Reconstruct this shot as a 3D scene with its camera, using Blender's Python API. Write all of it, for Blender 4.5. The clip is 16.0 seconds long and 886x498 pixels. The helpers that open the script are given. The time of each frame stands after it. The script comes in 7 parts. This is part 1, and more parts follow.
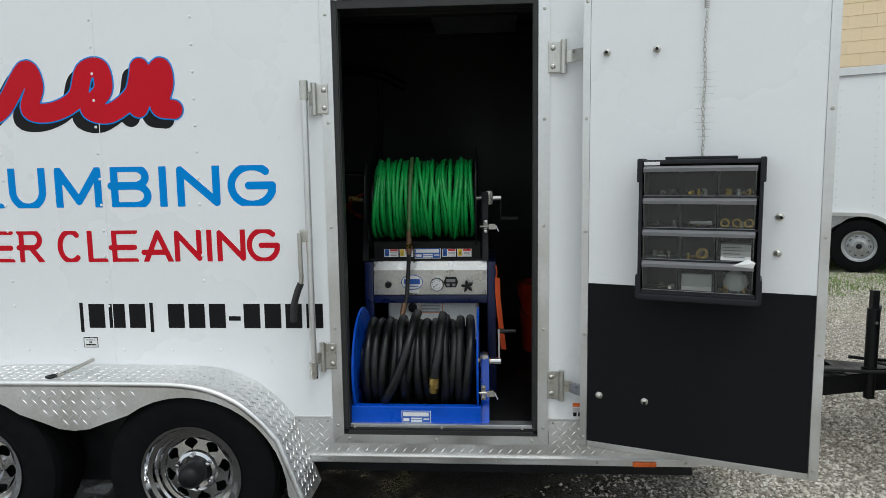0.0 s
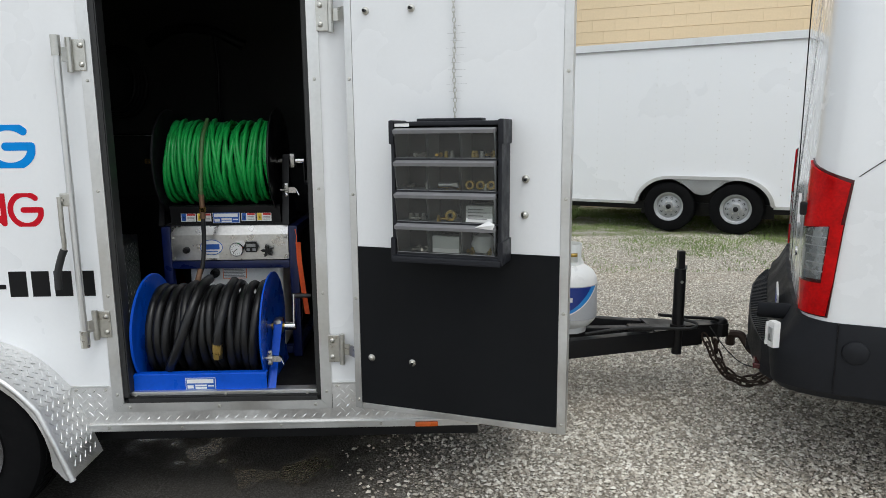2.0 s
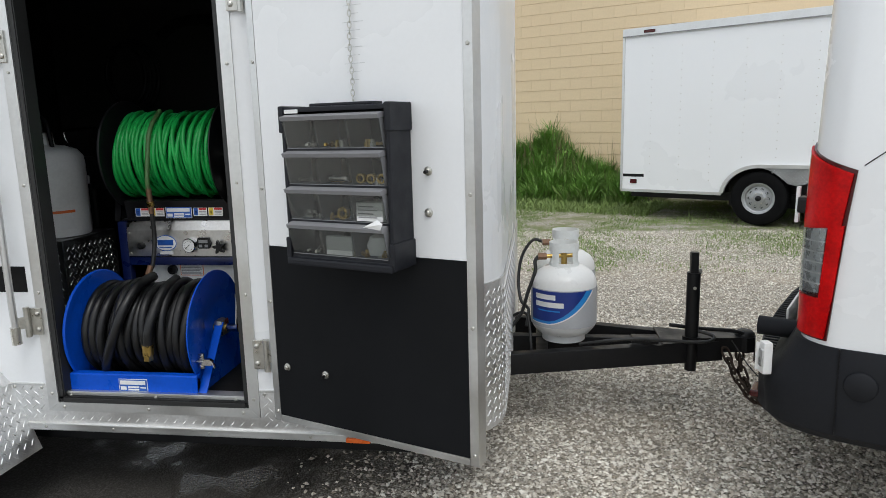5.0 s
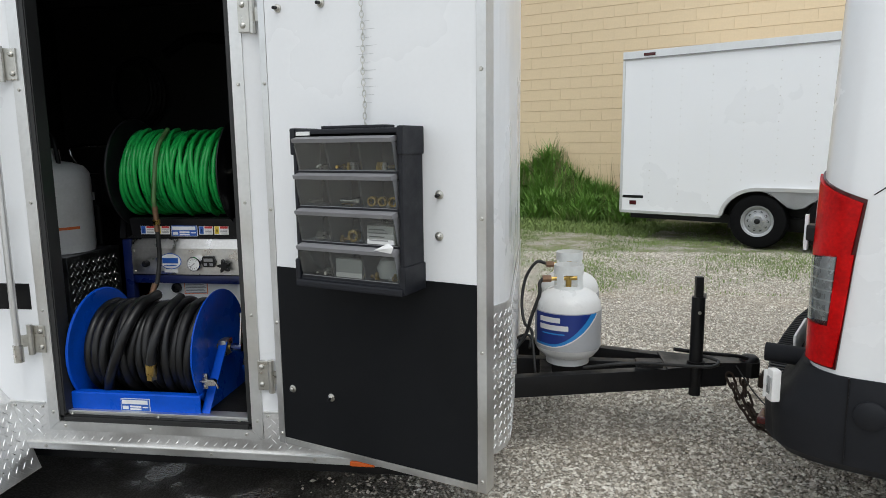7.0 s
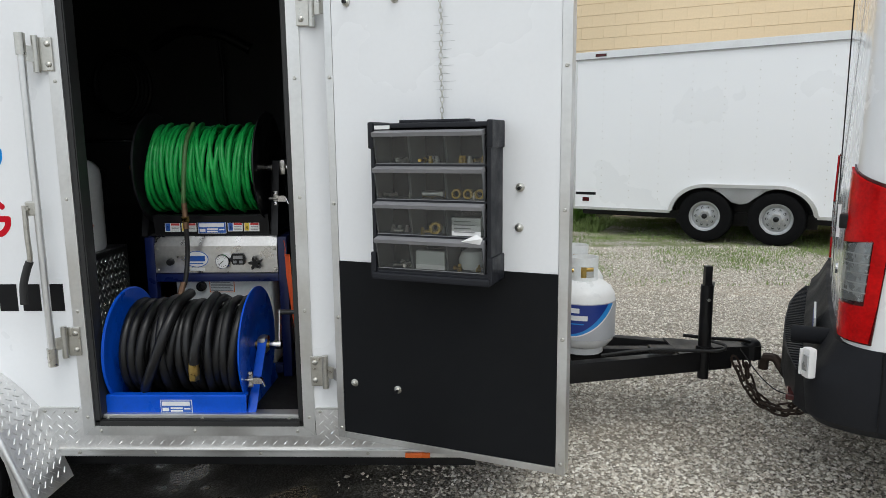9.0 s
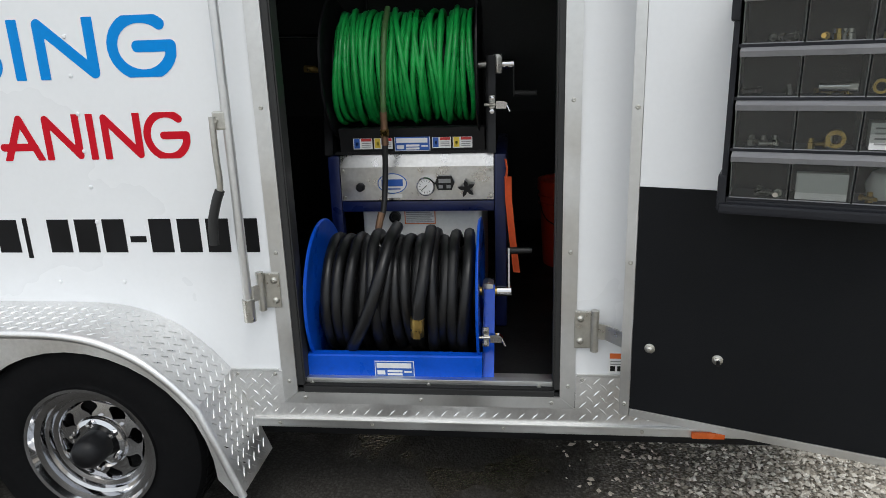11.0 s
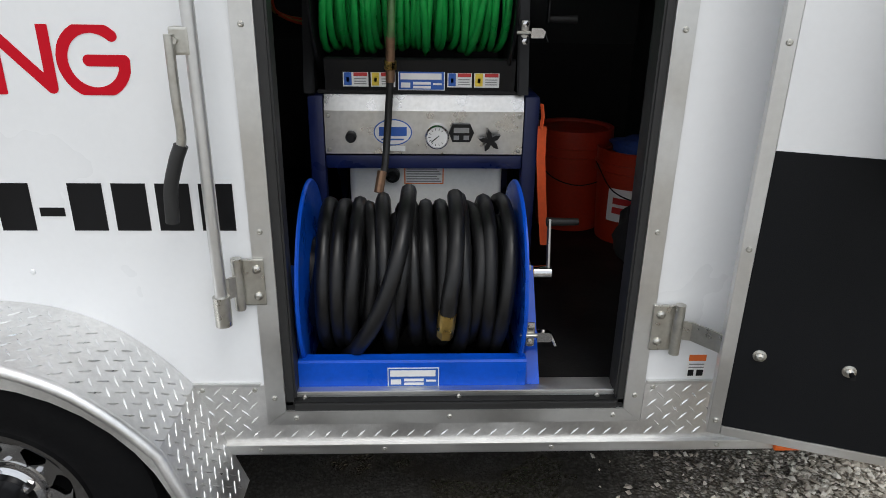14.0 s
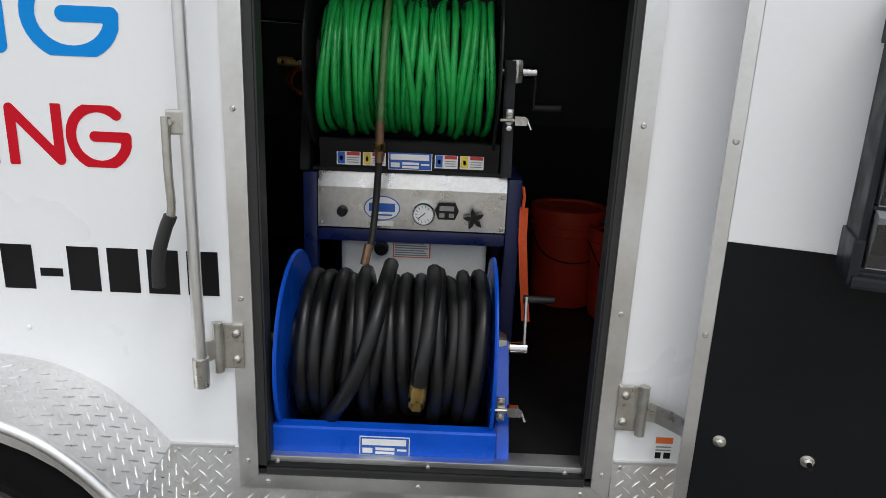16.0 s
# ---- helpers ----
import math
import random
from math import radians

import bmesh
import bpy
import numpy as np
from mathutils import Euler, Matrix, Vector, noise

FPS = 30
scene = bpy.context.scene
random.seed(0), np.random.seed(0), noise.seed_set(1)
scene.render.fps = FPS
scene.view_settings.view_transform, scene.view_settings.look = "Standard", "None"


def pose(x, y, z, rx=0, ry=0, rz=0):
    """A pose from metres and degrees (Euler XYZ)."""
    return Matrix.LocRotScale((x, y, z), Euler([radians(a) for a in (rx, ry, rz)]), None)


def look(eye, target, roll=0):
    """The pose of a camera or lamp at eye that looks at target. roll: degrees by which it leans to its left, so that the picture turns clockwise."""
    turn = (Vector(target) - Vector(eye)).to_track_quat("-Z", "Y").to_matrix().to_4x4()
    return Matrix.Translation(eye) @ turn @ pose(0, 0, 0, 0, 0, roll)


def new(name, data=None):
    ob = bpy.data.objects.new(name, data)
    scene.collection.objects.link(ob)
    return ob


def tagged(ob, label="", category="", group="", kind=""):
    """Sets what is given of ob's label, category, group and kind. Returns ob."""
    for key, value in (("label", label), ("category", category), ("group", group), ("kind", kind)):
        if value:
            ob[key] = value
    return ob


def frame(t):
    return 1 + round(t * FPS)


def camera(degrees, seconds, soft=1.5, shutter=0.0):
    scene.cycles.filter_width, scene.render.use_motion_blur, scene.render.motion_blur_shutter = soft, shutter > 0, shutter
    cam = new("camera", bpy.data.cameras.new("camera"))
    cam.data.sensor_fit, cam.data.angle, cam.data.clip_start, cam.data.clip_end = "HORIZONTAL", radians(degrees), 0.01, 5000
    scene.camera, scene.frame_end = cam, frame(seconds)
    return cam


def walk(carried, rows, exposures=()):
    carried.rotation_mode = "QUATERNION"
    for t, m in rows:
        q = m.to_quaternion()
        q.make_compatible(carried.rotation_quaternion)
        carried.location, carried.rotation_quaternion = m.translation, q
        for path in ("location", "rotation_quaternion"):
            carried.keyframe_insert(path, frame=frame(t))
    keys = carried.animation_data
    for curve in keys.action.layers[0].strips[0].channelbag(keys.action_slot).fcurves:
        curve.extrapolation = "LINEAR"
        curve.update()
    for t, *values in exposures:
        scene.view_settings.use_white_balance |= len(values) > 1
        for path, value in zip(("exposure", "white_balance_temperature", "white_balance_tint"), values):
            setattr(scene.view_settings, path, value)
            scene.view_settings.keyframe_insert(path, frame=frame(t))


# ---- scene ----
cam = camera(66.5, 16.0, 0.85)
PATH = [
    (0, (-0.01, -0.021, 1.457), (-0.144, 1.961, 1.223), -0.8),
    (0.5, (-0.032, -0.012, 1.444), (-0.159, 1.965, 1.168), -0.4),
    (1, (0.015, -0.032, 1.459), (-0.013, 1.946, 1.167), -2.1),
    (1.5, (0.227, -0.015, 1.429), (0.263, 1.954, 1.083), -0.7),
    (2, (0.601, 0.014, 1.439), (0.648, 1.985, 1.102), -0.5),
    (2.5, (0.777, 0.167, 1.422), (0.818, 2.141, 1.1), -0.5),
    (3, (0.955, 0.295, 1.416), (0.982, 2.268, 1.094), -2.3),
    (3.2, (1.042, 0.334, 1.41), (0.979, 2.308, 1.097), -1.5),
    (5.5, (1.235, 0.33, 1.418), (0.952, 2.275, 1.05), -1.5),
    (6, (1.22, 0.339, 1.423), (0.956, 2.286, 1.052), -1.1),
    (6.5, (1.199, 0.338, 1.431), (0.927, 2.29, 1.091), -0.8),
    (7, (1.194, 0.331, 1.433), (0.923, 2.288, 1.125), -0.7),
    (7.5, (1.175, 0.341, 1.422), (0.849, 2.29, 1.111), -0.0),
    (8, (1.034, 0.25, 1.429), (0.71, 2.2, 1.129), -2.3),
    (8.5, (0.855, 0.183, 1.433), (0.698, 2.156, 1.144), -1.5),
    (9, (0.76, 0.246, 1.423), (0.699, 2.22, 1.11), -0.6),
    (9.5, (0.652, 0.393, 1.402), (0.591, 2.365, 1.073), 0.5),
    (10, (0.42, 0.552, 1.362), (0.205, 2.483, 0.886), -2.4),
    (10.2, (0.331, 0.595, 1.37), (0.079, 2.514, 0.867), -2.7),
    (12.3, (-0.29, 1.096, 1.337), (-0.307, 2.993, 0.704), -0.1),
    (12.5, (-0.328, 1.128, 1.338), (-0.299, 3.017, 0.681), -0.4),
    (13, (-0.327, 1.2, 1.331), (-0.245, 3.068, 0.62), -0.4),
    (13.5, (-0.298, 1.248, 1.321), (-0.214, 3.107, 0.588), 0.2),
    (14, (-0.298, 1.253, 1.317), (-0.218, 3.111, 0.579), 0.9),
    (14.5, (-0.297, 1.264, 1.32), (-0.238, 3.128, 0.599), 0.6),
    (15, (-0.268, 1.267, 1.318), (-0.231, 3.139, 0.614), 0.7),
    (15.5, (-0.199, 1.276, 1.311), (-0.196, 3.173, 0.678), 3.0),
    (16, (-0.186, 1.189, 1.354), (-0.186, 3.114, 0.808), 2.4),
]
walk(cam, [(t, look(eye, target, roll)) for t, eye, target, roll in PATH], [(0.0, 0.06, 6250, 4), (1.0, 0.12, 6250, 4), (2.5, 0.29, 6350, 8), (9.0, 0.29, 6350, 7), (16.0, 0.29, 6450, 9)])

# ---- light ----
world = bpy.data.worlds.new("sky")
scene.world = world
world.use_nodes = True
wn, wl = world.node_tree.nodes, world.node_tree.links
bg = wn["Background"]
sky = wn.new("ShaderNodeTexSky")
sky.sky_type, sky.sun_disc = "NISHITA", False
sky.sun_elevation, sky.sun_rotation = radians(55), radians(200)
sky.dust_density, sky.air_density = 4.0, 1.0
cloud = wn.new("ShaderNodeMix")
cloud.data_type = "RGBA"
cloud.inputs[0].default_value = 0.72
wl.new(sky.outputs[0], cloud.inputs[6])
cloud.inputs[7].default_value = (9.0, 9.4, 9.9, 1)
wl.new(cloud.outputs[2], bg.inputs[0])
bg.inputs[1].default_value = 0.105
sun = new("sun", bpy.data.lights.new("sun", "SUN"))
sun.data.energy, sun.data.angle, sun.data.color = 0.7, radians(25), (1.0, 0.97, 0.93)
sun.matrix_world = look((0, 0, 0), (-0.25, 0.5, -0.9))

# ---- helpers for shapes ----
WORLD = set()


def thing(name, label, category, m=None, group="", kind="", base=None):
    """An Empty that carries parts; with base its parts are written in world coordinates."""
    ob = new(name)
    ob.empty_display_size = 0.1
    if base:
        ob.matrix_basis = Matrix.Translation(base)
        WORLD.add(ob.name)
    else:
        ob.matrix_basis = m
    return tagged(ob, label, category, group, kind)


def part(name, bm, material, parent=None, label="", kind="", smooth=None):
    if isinstance(bm, bpy.types.Mesh):
        me = bm
    else:
        me = bpy.data.meshes.new(name)
        bm.normal_update()
        bm.to_mesh(me)
        bm.free()
    if material and not me.materials:
        me.materials.append(material)
    if smooth is not None and len(me.polygons):
        me.shade_smooth()
        me.set_sharp_from_angle(angle=radians(smooth))
    ob = new(name, me)
    if parent:
        ob.parent = parent
        p = parent
        while p.parent:
            p = p.parent
        if p.name in WORLD and parent == p:
            ob.matrix_parent_inverse = p.matrix_basis.inverted()
    return tagged(ob, label, "", "", kind)


def box(bm, x0, x1, y0, y1, z0, z1, bevel=0.0, m=None, seg=2):
    vs = bmesh.ops.create_cube(bm, size=1)["verts"]
    for v in vs:
        v.co = Vector(((x0 + x1) / 2 + v.co.x * (x1 - x0), (y0 + y1) / 2 + v.co.y * (y1 - y0), (z0 + z1) / 2 + v.co.z * (z1 - z0)))
        if m is not None:
            v.co = m @ v.co
    if bevel:
        es = list({e for v in vs for e in v.link_edges})
        bmesh.ops.bevel(bm, geom=es, offset=bevel, segments=seg, profile=0.7, affect="EDGES")
    return bm


def bx(*a, **k):
    return box(bmesh.new(), *a, **k)


def cyl(bm, p0, p1, r, seg=16, r2=None, caps=True):
    p0, p1 = Vector(p0), Vector(p1)
    d = p1 - p0
    q = d.to_track_quat("Z", "Y").to_matrix().to_4x4()
    bmesh.ops.create_cone(bm, cap_ends=caps, segments=seg, radius1=r, radius2=r if r2 is None else r2, depth=d.length,
                          matrix=Matrix.Translation((p0 + p1) / 2) @ q)
    return bm


def cy(*a, **k):
    return cyl(bmesh.new(), *a, **k)


def lathe(bm, profile, m=None, seg=32):
    """profile of (radius, height) turned round z, then placed by m."""
    rings = []
    for r, h in profile:
        if r < 1e-5:
            rings.append([bm.verts.new((0, 0, h))])
        else:
            rings.append([bm.verts.new((r * math.cos(2 * math.pi * i / seg), r * math.sin(2 * math.pi * i / seg), h)) for i in range(seg)])
    for a, b in zip(rings, rings[1:]):
        for i in range(seg):
            j = (i + 1) % seg
            if len(a) == 1 and len(b) == 1:
                continue
            if len(a) == 1:
                bm.faces.new((a[0], b[i], b[j]))
            elif len(b) == 1:
                bm.faces.new((a[i], a[j], b[0]))
            else:
                bm.faces.new((a[i], a[j], b[j], b[i]))
    if m is not None:
        for ring in rings:
            for v in ring:
                v.co = m @ v.co
    bmesh.ops.recalc_face_normals(bm, faces=bm.faces)
    return bm


def tube(bm, pts, r, seg=10, closed=False):
    pts = [Vector(p) for p in pts]
    n = len(pts)
    rings, up = [], None
    for i, p in enumerate(pts):
        a = pts[(i - 1) % n] if closed or i else p
        b = pts[(i + 1) % n] if closed or i < n - 1 else p
        t = (b - a).normalized()
        if up is None:
            up = Vector((0, 0, 1)) if abs(t.z) < 0.9 else Vector((1, 0, 0))
        s = t.cross(up).normalized()
        up = s.cross(t).normalized()
        rr = r(i / (n - 1)) if callable(r) else r
        rings.append([bm.verts.new(p + rr * (s * math.cos(2 * math.pi * k / seg) + up * math.sin(2 * math.pi * k / seg))) for k in range(seg)])
    pairs = list(zip(rings, rings[1:])) + ([(rings[-1], rings[0])] if closed else [])
    for a, b in pairs:
        for k in range(seg):
            j = (k + 1) % seg
            bm.faces.new((a[k], a[j], b[j], b[k]))
    if not closed:
        bm.faces.new(list(reversed(rings[0])))
        bm.faces.new(rings[-1])
    bmesh.ops.recalc_face_normals(bm, faces=bm.faces)
    return bm


def smooth_path(pts, n=8):
    """Catmull-Rom through the points."""
    p = [Vector(a) for a in pts]
    p = [2 * p[0] - p[1]] + p + [2 * p[-1] - p[-2]]
    out = []
    for i in range(1, len(p) - 2):
        for k in range(n):
            t = k / n
            a, b, c, d = p[i - 1:i + 3]
            out.append(0.5 * ((2 * b) + (c - a) * t + (2 * a - 5 * b + 4 * c - d) * t * t + (3 * b - a - 3 * c + d) * t ** 3))
    return out + [p[-2]]


def prism(bm, poly, a, b, place):
    """A closed outline of (u, v), between depths a and b; place(u, v, w) gives the point."""
    lo = [bm.verts.new(place(u, v, a)) for u, v in poly]
    hi = [bm.verts.new(place(u, v, b)) for u, v in poly]
    bm.faces.new(lo)
    bm.faces.new(list(reversed(hi)))
    for i in range(len(poly)):
        j = (i + 1) % len(poly)
        bm.faces.new((lo[j], lo[i], hi[i], hi[j]))
    bmesh.ops.recalc_face_normals(bm, faces=bm.faces)
    return bm


def strip(bm, poly, a, b, place, thick=0.003):
    """An open line of (u, v), swept from depth a to b, as a sheet that thickens to its left."""
    under = []
    for i, (u, v) in enumerate(poly):
        p, q = poly[max(i - 1, 0)], poly[min(i + 1, len(poly) - 1)]
        d = Vector((q[0] - p[0], q[1] - p[1])).normalized()
        under.append((u - d.y * thick, v + d.x * thick))
    rows = [[bm.verts.new(place(u, v, w)) for u, v in line] for line, w in ((poly, a), (poly, b), (under, b), (under, a))]
    fs = []
    for k in range(4):
        p, q = rows[k], rows[(k + 1) % 4]
        fs += [bm.faces.new((p[i], p[i + 1], q[i + 1], q[i])) for i in range(len(poly) - 1)]
    fs += [bm.faces.new([r[e] for r in rows]) for e in (0, -1)]
    bmesh.ops.recalc_face_normals(bm, faces=fs)
    return bm


XZ = lambda u, v, w: Vector((u, w, v))
XY = lambda u, v, w: Vector((u, v, w))
YZ = lambda u, v, w: Vector((w, u, v))


# ---- materials ----
def mat(name, color, rough=0.5, metal=0.0, vary=0.08, scale=6.0, fine=90.0, bump=0.0, bump_scale=200.0, dirt=0.0, dirt_color=(0.12, 0.1, 0.08), rough_vary=0.12, **inputs):
    """Principled surface with variation at two scales, fine relief and patches of dirt."""
    m = bpy.data.materials.new(name)
    m.use_nodes = True
    n, l = m.node_tree.nodes, m.node_tree.links
    p = n["Principled BSDF"]
    tc = n.new("ShaderNodeTexCoord")
    big, small = n.new("ShaderNodeTexNoise"), n.new("ShaderNodeTexNoise")
    for t, s, d in ((big, scale, 5), (small, fine, 3)):
        t.inputs["Scale"].default_value, t.inputs["Detail"].default_value = s, d
        l.new(tc.outputs["Object"], t.inputs["Vector"])
    add = n.new("ShaderNodeMath")
    add.operation = "ADD"
    l.new(big.outputs[0], add.inputs[0])
    l.new(small.outputs[0], add.inputs[1])
    mr = n.new("ShaderNodeMapRange")
    mr.inputs[1].default_value, mr.inputs[2].default_value = 0.6, 1.4
    mr.inputs[3].default_value, mr.inputs[4].default_value = 1 - vary, 1 + vary
    l.new(add.outputs[0], mr.inputs[0])
    sc = n.new("ShaderNodeVectorMath")
    sc.operation = "SCALE"
    sc.inputs[0].default_value = color
    l.new(mr.outputs[0], sc.inputs[3])
    last = sc.outputs[0]
    if dirt:
        dn = n.new("ShaderNodeTexNoise")
        dn.inputs["Scale"].default_value, dn.inputs["Detail"].default_value, dn.inputs["Roughness"].default_value = scale * 1.7, 8, 0.7
        l.new(tc.outputs["Object"], dn.inputs["Vector"])
        dr = n.new("ShaderNodeMapRange")
        dr.inputs[1].default_value, dr.inputs[2].default_value, dr.inputs[4].default_value = 0.5, 0.75, dirt
        l.new(dn.outputs[0], dr.inputs[0])
        mix = n.new("ShaderNodeMix")
        mix.data_type = "RGBA"
        l.new(dr.outputs[0], mix.inputs[0])
        l.new(last, mix.inputs[6])
        mix.inputs[7].default_value = (*dirt_color, 1)
        last = mix.outputs[2]
    l.new(last, p.inputs["Base Color"])
    rr = n.new("ShaderNodeMapRange")
    rr.inputs[1].default_value, rr.inputs[2].default_value = 0.35, 0.65
    rr.inputs[3].default_value, rr.inputs[4].default_value = max(0.02, rough - rough_vary), min(1, rough + rough_vary)
    l.new(big.outputs[0], rr.inputs[0])
    l.new(rr.outputs[0], p.inputs["Roughness"])
    p.inputs["Metallic"].default_value = metal
    for k, v in inputs.items():
        p.inputs[k.replace("_", " ")].default_value = v
    if bump:
        bn = n.new("ShaderNodeTexNoise")
        bn.inputs["Scale"].default_value, bn.inputs["Detail"].default_value = bump_scale, 4
        l.new(tc.outputs["Object"], bn.inputs["Vector"])
        b = n.new("ShaderNodeBump")
        b.inputs["Strength"].default_value, b.inputs["Distance"].default_value = bump, 0.004
        l.new(bn.outputs[0], b.inputs["Height"])
        l.new(b.outputs[0], p.inputs["Normal"])
    return m


WHITE = mat("white_sheet_metal", (0.80, 0.81, 0.82), 0.32, vary=0.015, scale=1.5, bump=0.05, bump_scale=3.0, dirt=0.06, dirt_color=(0.55, 0.54, 0.52))
WHITE_FAR = mat("far_white_sheet_metal", (0.86, 0.87, 0.88), 0.35, vary=0.025, scale=0.8, bump=0.06, bump_scale=2.0)
VAN_WHITE = mat("white_car_paint", (0.80, 0.81, 0.82), 0.22, vary=0.01, Coat_Weight=0.6, Coat_Roughness=0.05)
ALU = mat("mill_aluminium", (0.70, 0.70, 0.69), 0.42, 1.0, vary=0.06, scale=5, fine=60, bump=0.03, dirt=0.2, dirt_color=(0.45, 0.44, 0.42))
TREAD = mat("aluminium_tread_plate", (0.79, 0.785, 0.775), 0.43, 0.95, vary=0.10, scale=7, bump=0.10, bump_scale=300, dirt=0.22, dirt_color=(0.30, 0.28, 0.26))
TREAD_LUG = mat("bright_tread_bars", (0.84, 0.84, 0.83), 0.36, 1.0, vary=0.06, scale=30)
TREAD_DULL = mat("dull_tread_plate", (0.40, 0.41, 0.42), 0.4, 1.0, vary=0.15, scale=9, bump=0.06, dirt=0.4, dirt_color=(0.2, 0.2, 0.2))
ZINC = mat("zinc_plated_steel", (0.55, 0.54, 0.50), 0.36, 1.0, vary=0.12, scale=25, dirt=0.25, dirt_color=(0.3, 0.27, 0.22))
CHROME = mat("chrome", (0.60, 0.60, 0.61), 0.08, 1.0, vary=0.03, rough_vary=0.04, dirt=0.25, scale=20, dirt_color=(0.3, 0.29, 0.28))
STAINLESS = mat("stainless_panel", (0.60, 0.59, 0.57), 0.34, 1.0, vary=0.12, scale=14, bump=0.04, dirt=0.25, dirt_color=(0.35, 0.33, 0.3))
SILVER = mat("silver_wheel_paint", (0.42, 0.43, 0.44), 0.4, 0.5, dirt=0.2)
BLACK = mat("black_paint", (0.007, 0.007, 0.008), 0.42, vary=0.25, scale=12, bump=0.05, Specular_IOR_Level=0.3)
BLACK_PANEL = mat("black_panel", (0.0072, 0.0078, 0.0090), 0.62, vary=0.2, scale=5, fine=300, bump=0.15, bump_scale=500, dirt=0.10, dirt_color=(0.02, 0.02, 0.02), Specular_IOR_Level=0.13)
SEAL = mat("black_rubber_seal", (0.018, 0.018, 0.018), 0.55, vary=0.2, bump=0.1)
RUBBER = mat("tyre_rubber", (0.0055, 0.0055, 0.006), 0.8, vary=0.25, scale=20, bump=0.2, bump_scale=120, dirt=0.12, dirt_color=(0.014, 0.013, 0.012), Specular_IOR_Level=0.1)
PLASTIC_DARK = mat("dark_grey_plastic", (0.011, 0.012, 0.016), 0.5, vary=0.15, scale=18, bump=0.15, bump_scale=400, Specular_IOR_Level=0.3)
BUMPER = mat("textured_black_bumper", (0.010, 0.011, 0.014), 0.65, vary=0.15, bump=0.2, bump_scale=500, scale=5, Specular_IOR_Level=0.25)
GREY_PLASTIC = mat("grey_drawer_plastic", (0.23, 0.23, 0.24), 0.5, vary=0.1, scale=20)
BLUE = mat("blue_enamel", (0.003, 0.075, 0.52), 0.34, vary=0.12, scale=9, bump=0.04, dirt=0.18, dirt_color=(0.01, 0.03, 0.12), Specular_IOR_Level=0.25)
NAVY = mat("dark_blue_enamel", (0.004, 0.010, 0.065), 0.38, vary=0.15, scale=9)
HOSE = mat("black_rubber_hose", (0.007, 0.007, 0.0075), 0.42, vary=0.3, scale=14, fine=60, bump=0.12, bump_scale=90, dirt=0.3, dirt_color=(0.022, 0.021, 0.02), Specular_IOR_Level=0.4)
GREEN = mat("green_hose", (0.014, 0.345, 0.065), 0.36, vary=0.25, scale=10, fine=45, dirt=0.3, dirt_color=(0.03, 0.12, 0.035))
GREEN_DIRTY = mat("dirty_green_hose", (0.07, 0.16, 0.05), 0.5, vary=0.3, scale=25, dirt=0.6, dirt_color=(0.10, 0.075, 0.045))
BRASS = mat("brass", (0.55, 0.38, 0.12), 0.35, 1.0, vary=0.15, scale=40, dirt=0.3)
BROWN_STEEL = mat("brown_steel_fitting", (0.22, 0.13, 0.08), 0.5, 0.6, vary=0.25, scale=50)
POLY = mat("white_poly_tank", (0.76, 0.76, 0.74), 0.45, vary=0.06, scale=6, dirt=0.25, dirt_color=(0.4, 0.38, 0.34))
TANK_WHITE = mat("white_tank_enamel", (0.78, 0.78, 0.77), 0.35, vary=0.04, scale=8, dirt=0.12, dirt_color=(0.5, 0.47, 0.42))
TANK_COLLAR = mat("pale_tank_collar", (0.80, 0.82, 0.81), 0.4, vary=0.06, scale=10, dirt=0.2, dirt_color=(0.4, 0.38, 0.35))
SLEEVE = mat("grey_label_sleeve", (0.42, 0.43, 0.45), 0.38, vary=0.04, scale=10)
LABEL_BLUE = mat("label_blue", (0.012, 0.035, 0.22), 0.4, vary=0.05)
LABEL_SKY = mat("label_light_blue", (0.03, 0.24, 0.62), 0.4, vary=0.05)
STICKER = mat("sticker_white", (0.75, 0.75, 0.74), 0.45, vary=0.05, scale=40)
STICKER_BLUE = mat("sticker_blue", (0.02, 0.10, 0.42), 0.4, vary=0.05)
STICKER_RED = mat("sticker_red", (0.50, 0.03, 0.03), 0.45, vary=0.05)
STRIP_GREY = mat("fine_grey", (0.42, 0.43, 0.43), 0.5)
STICKER_ORANGE = mat("sticker_orange", (0.75, 0.16, 0.03), 0.45, vary=0.05)
STICKER_YELLOW = mat("sticker_yellow", (0.75, 0.55, 0.05), 0.45, vary=0.05)
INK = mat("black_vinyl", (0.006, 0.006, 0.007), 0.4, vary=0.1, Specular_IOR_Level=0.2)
INK_RED = mat("red_vinyl", (0.53, 0.004, 0.016), 0.4, vary=0.04, Specular_IOR_Level=0.15)
INK_BLUE = mat("blue_vinyl", (0.002, 0.235, 0.68), 0.4, vary=0.04, Specular_IOR_Level=0.15)
INK_GREY = mat("grey_print", (0.25, 0.25, 0.25), 0.5, vary=0.1)
ORANGE = mat("orange_bucket", (0.40, 0.028, 0.007), 0.5, vary=0.15, scale=10, dirt=0.3, dirt_color=(0.25, 0.03, 0.01))
STRAP = mat("orange_strap", (0.75, 0.10, 0.02), 0.7, vary=0.12, scale=30, bump=0.2, bump_scale=600)
CLOTH_BLUE = mat("blue_cloth", (0.02, 0.05, 0.2), 0.9, vary=0.3, scale=20, bump=0.3, bump_scale=80)
BAG = mat("black_cloth", (0.012, 0.012, 0.013), 0.9, vary=0.3, scale=8, bump=0.4, bump_scale=60)
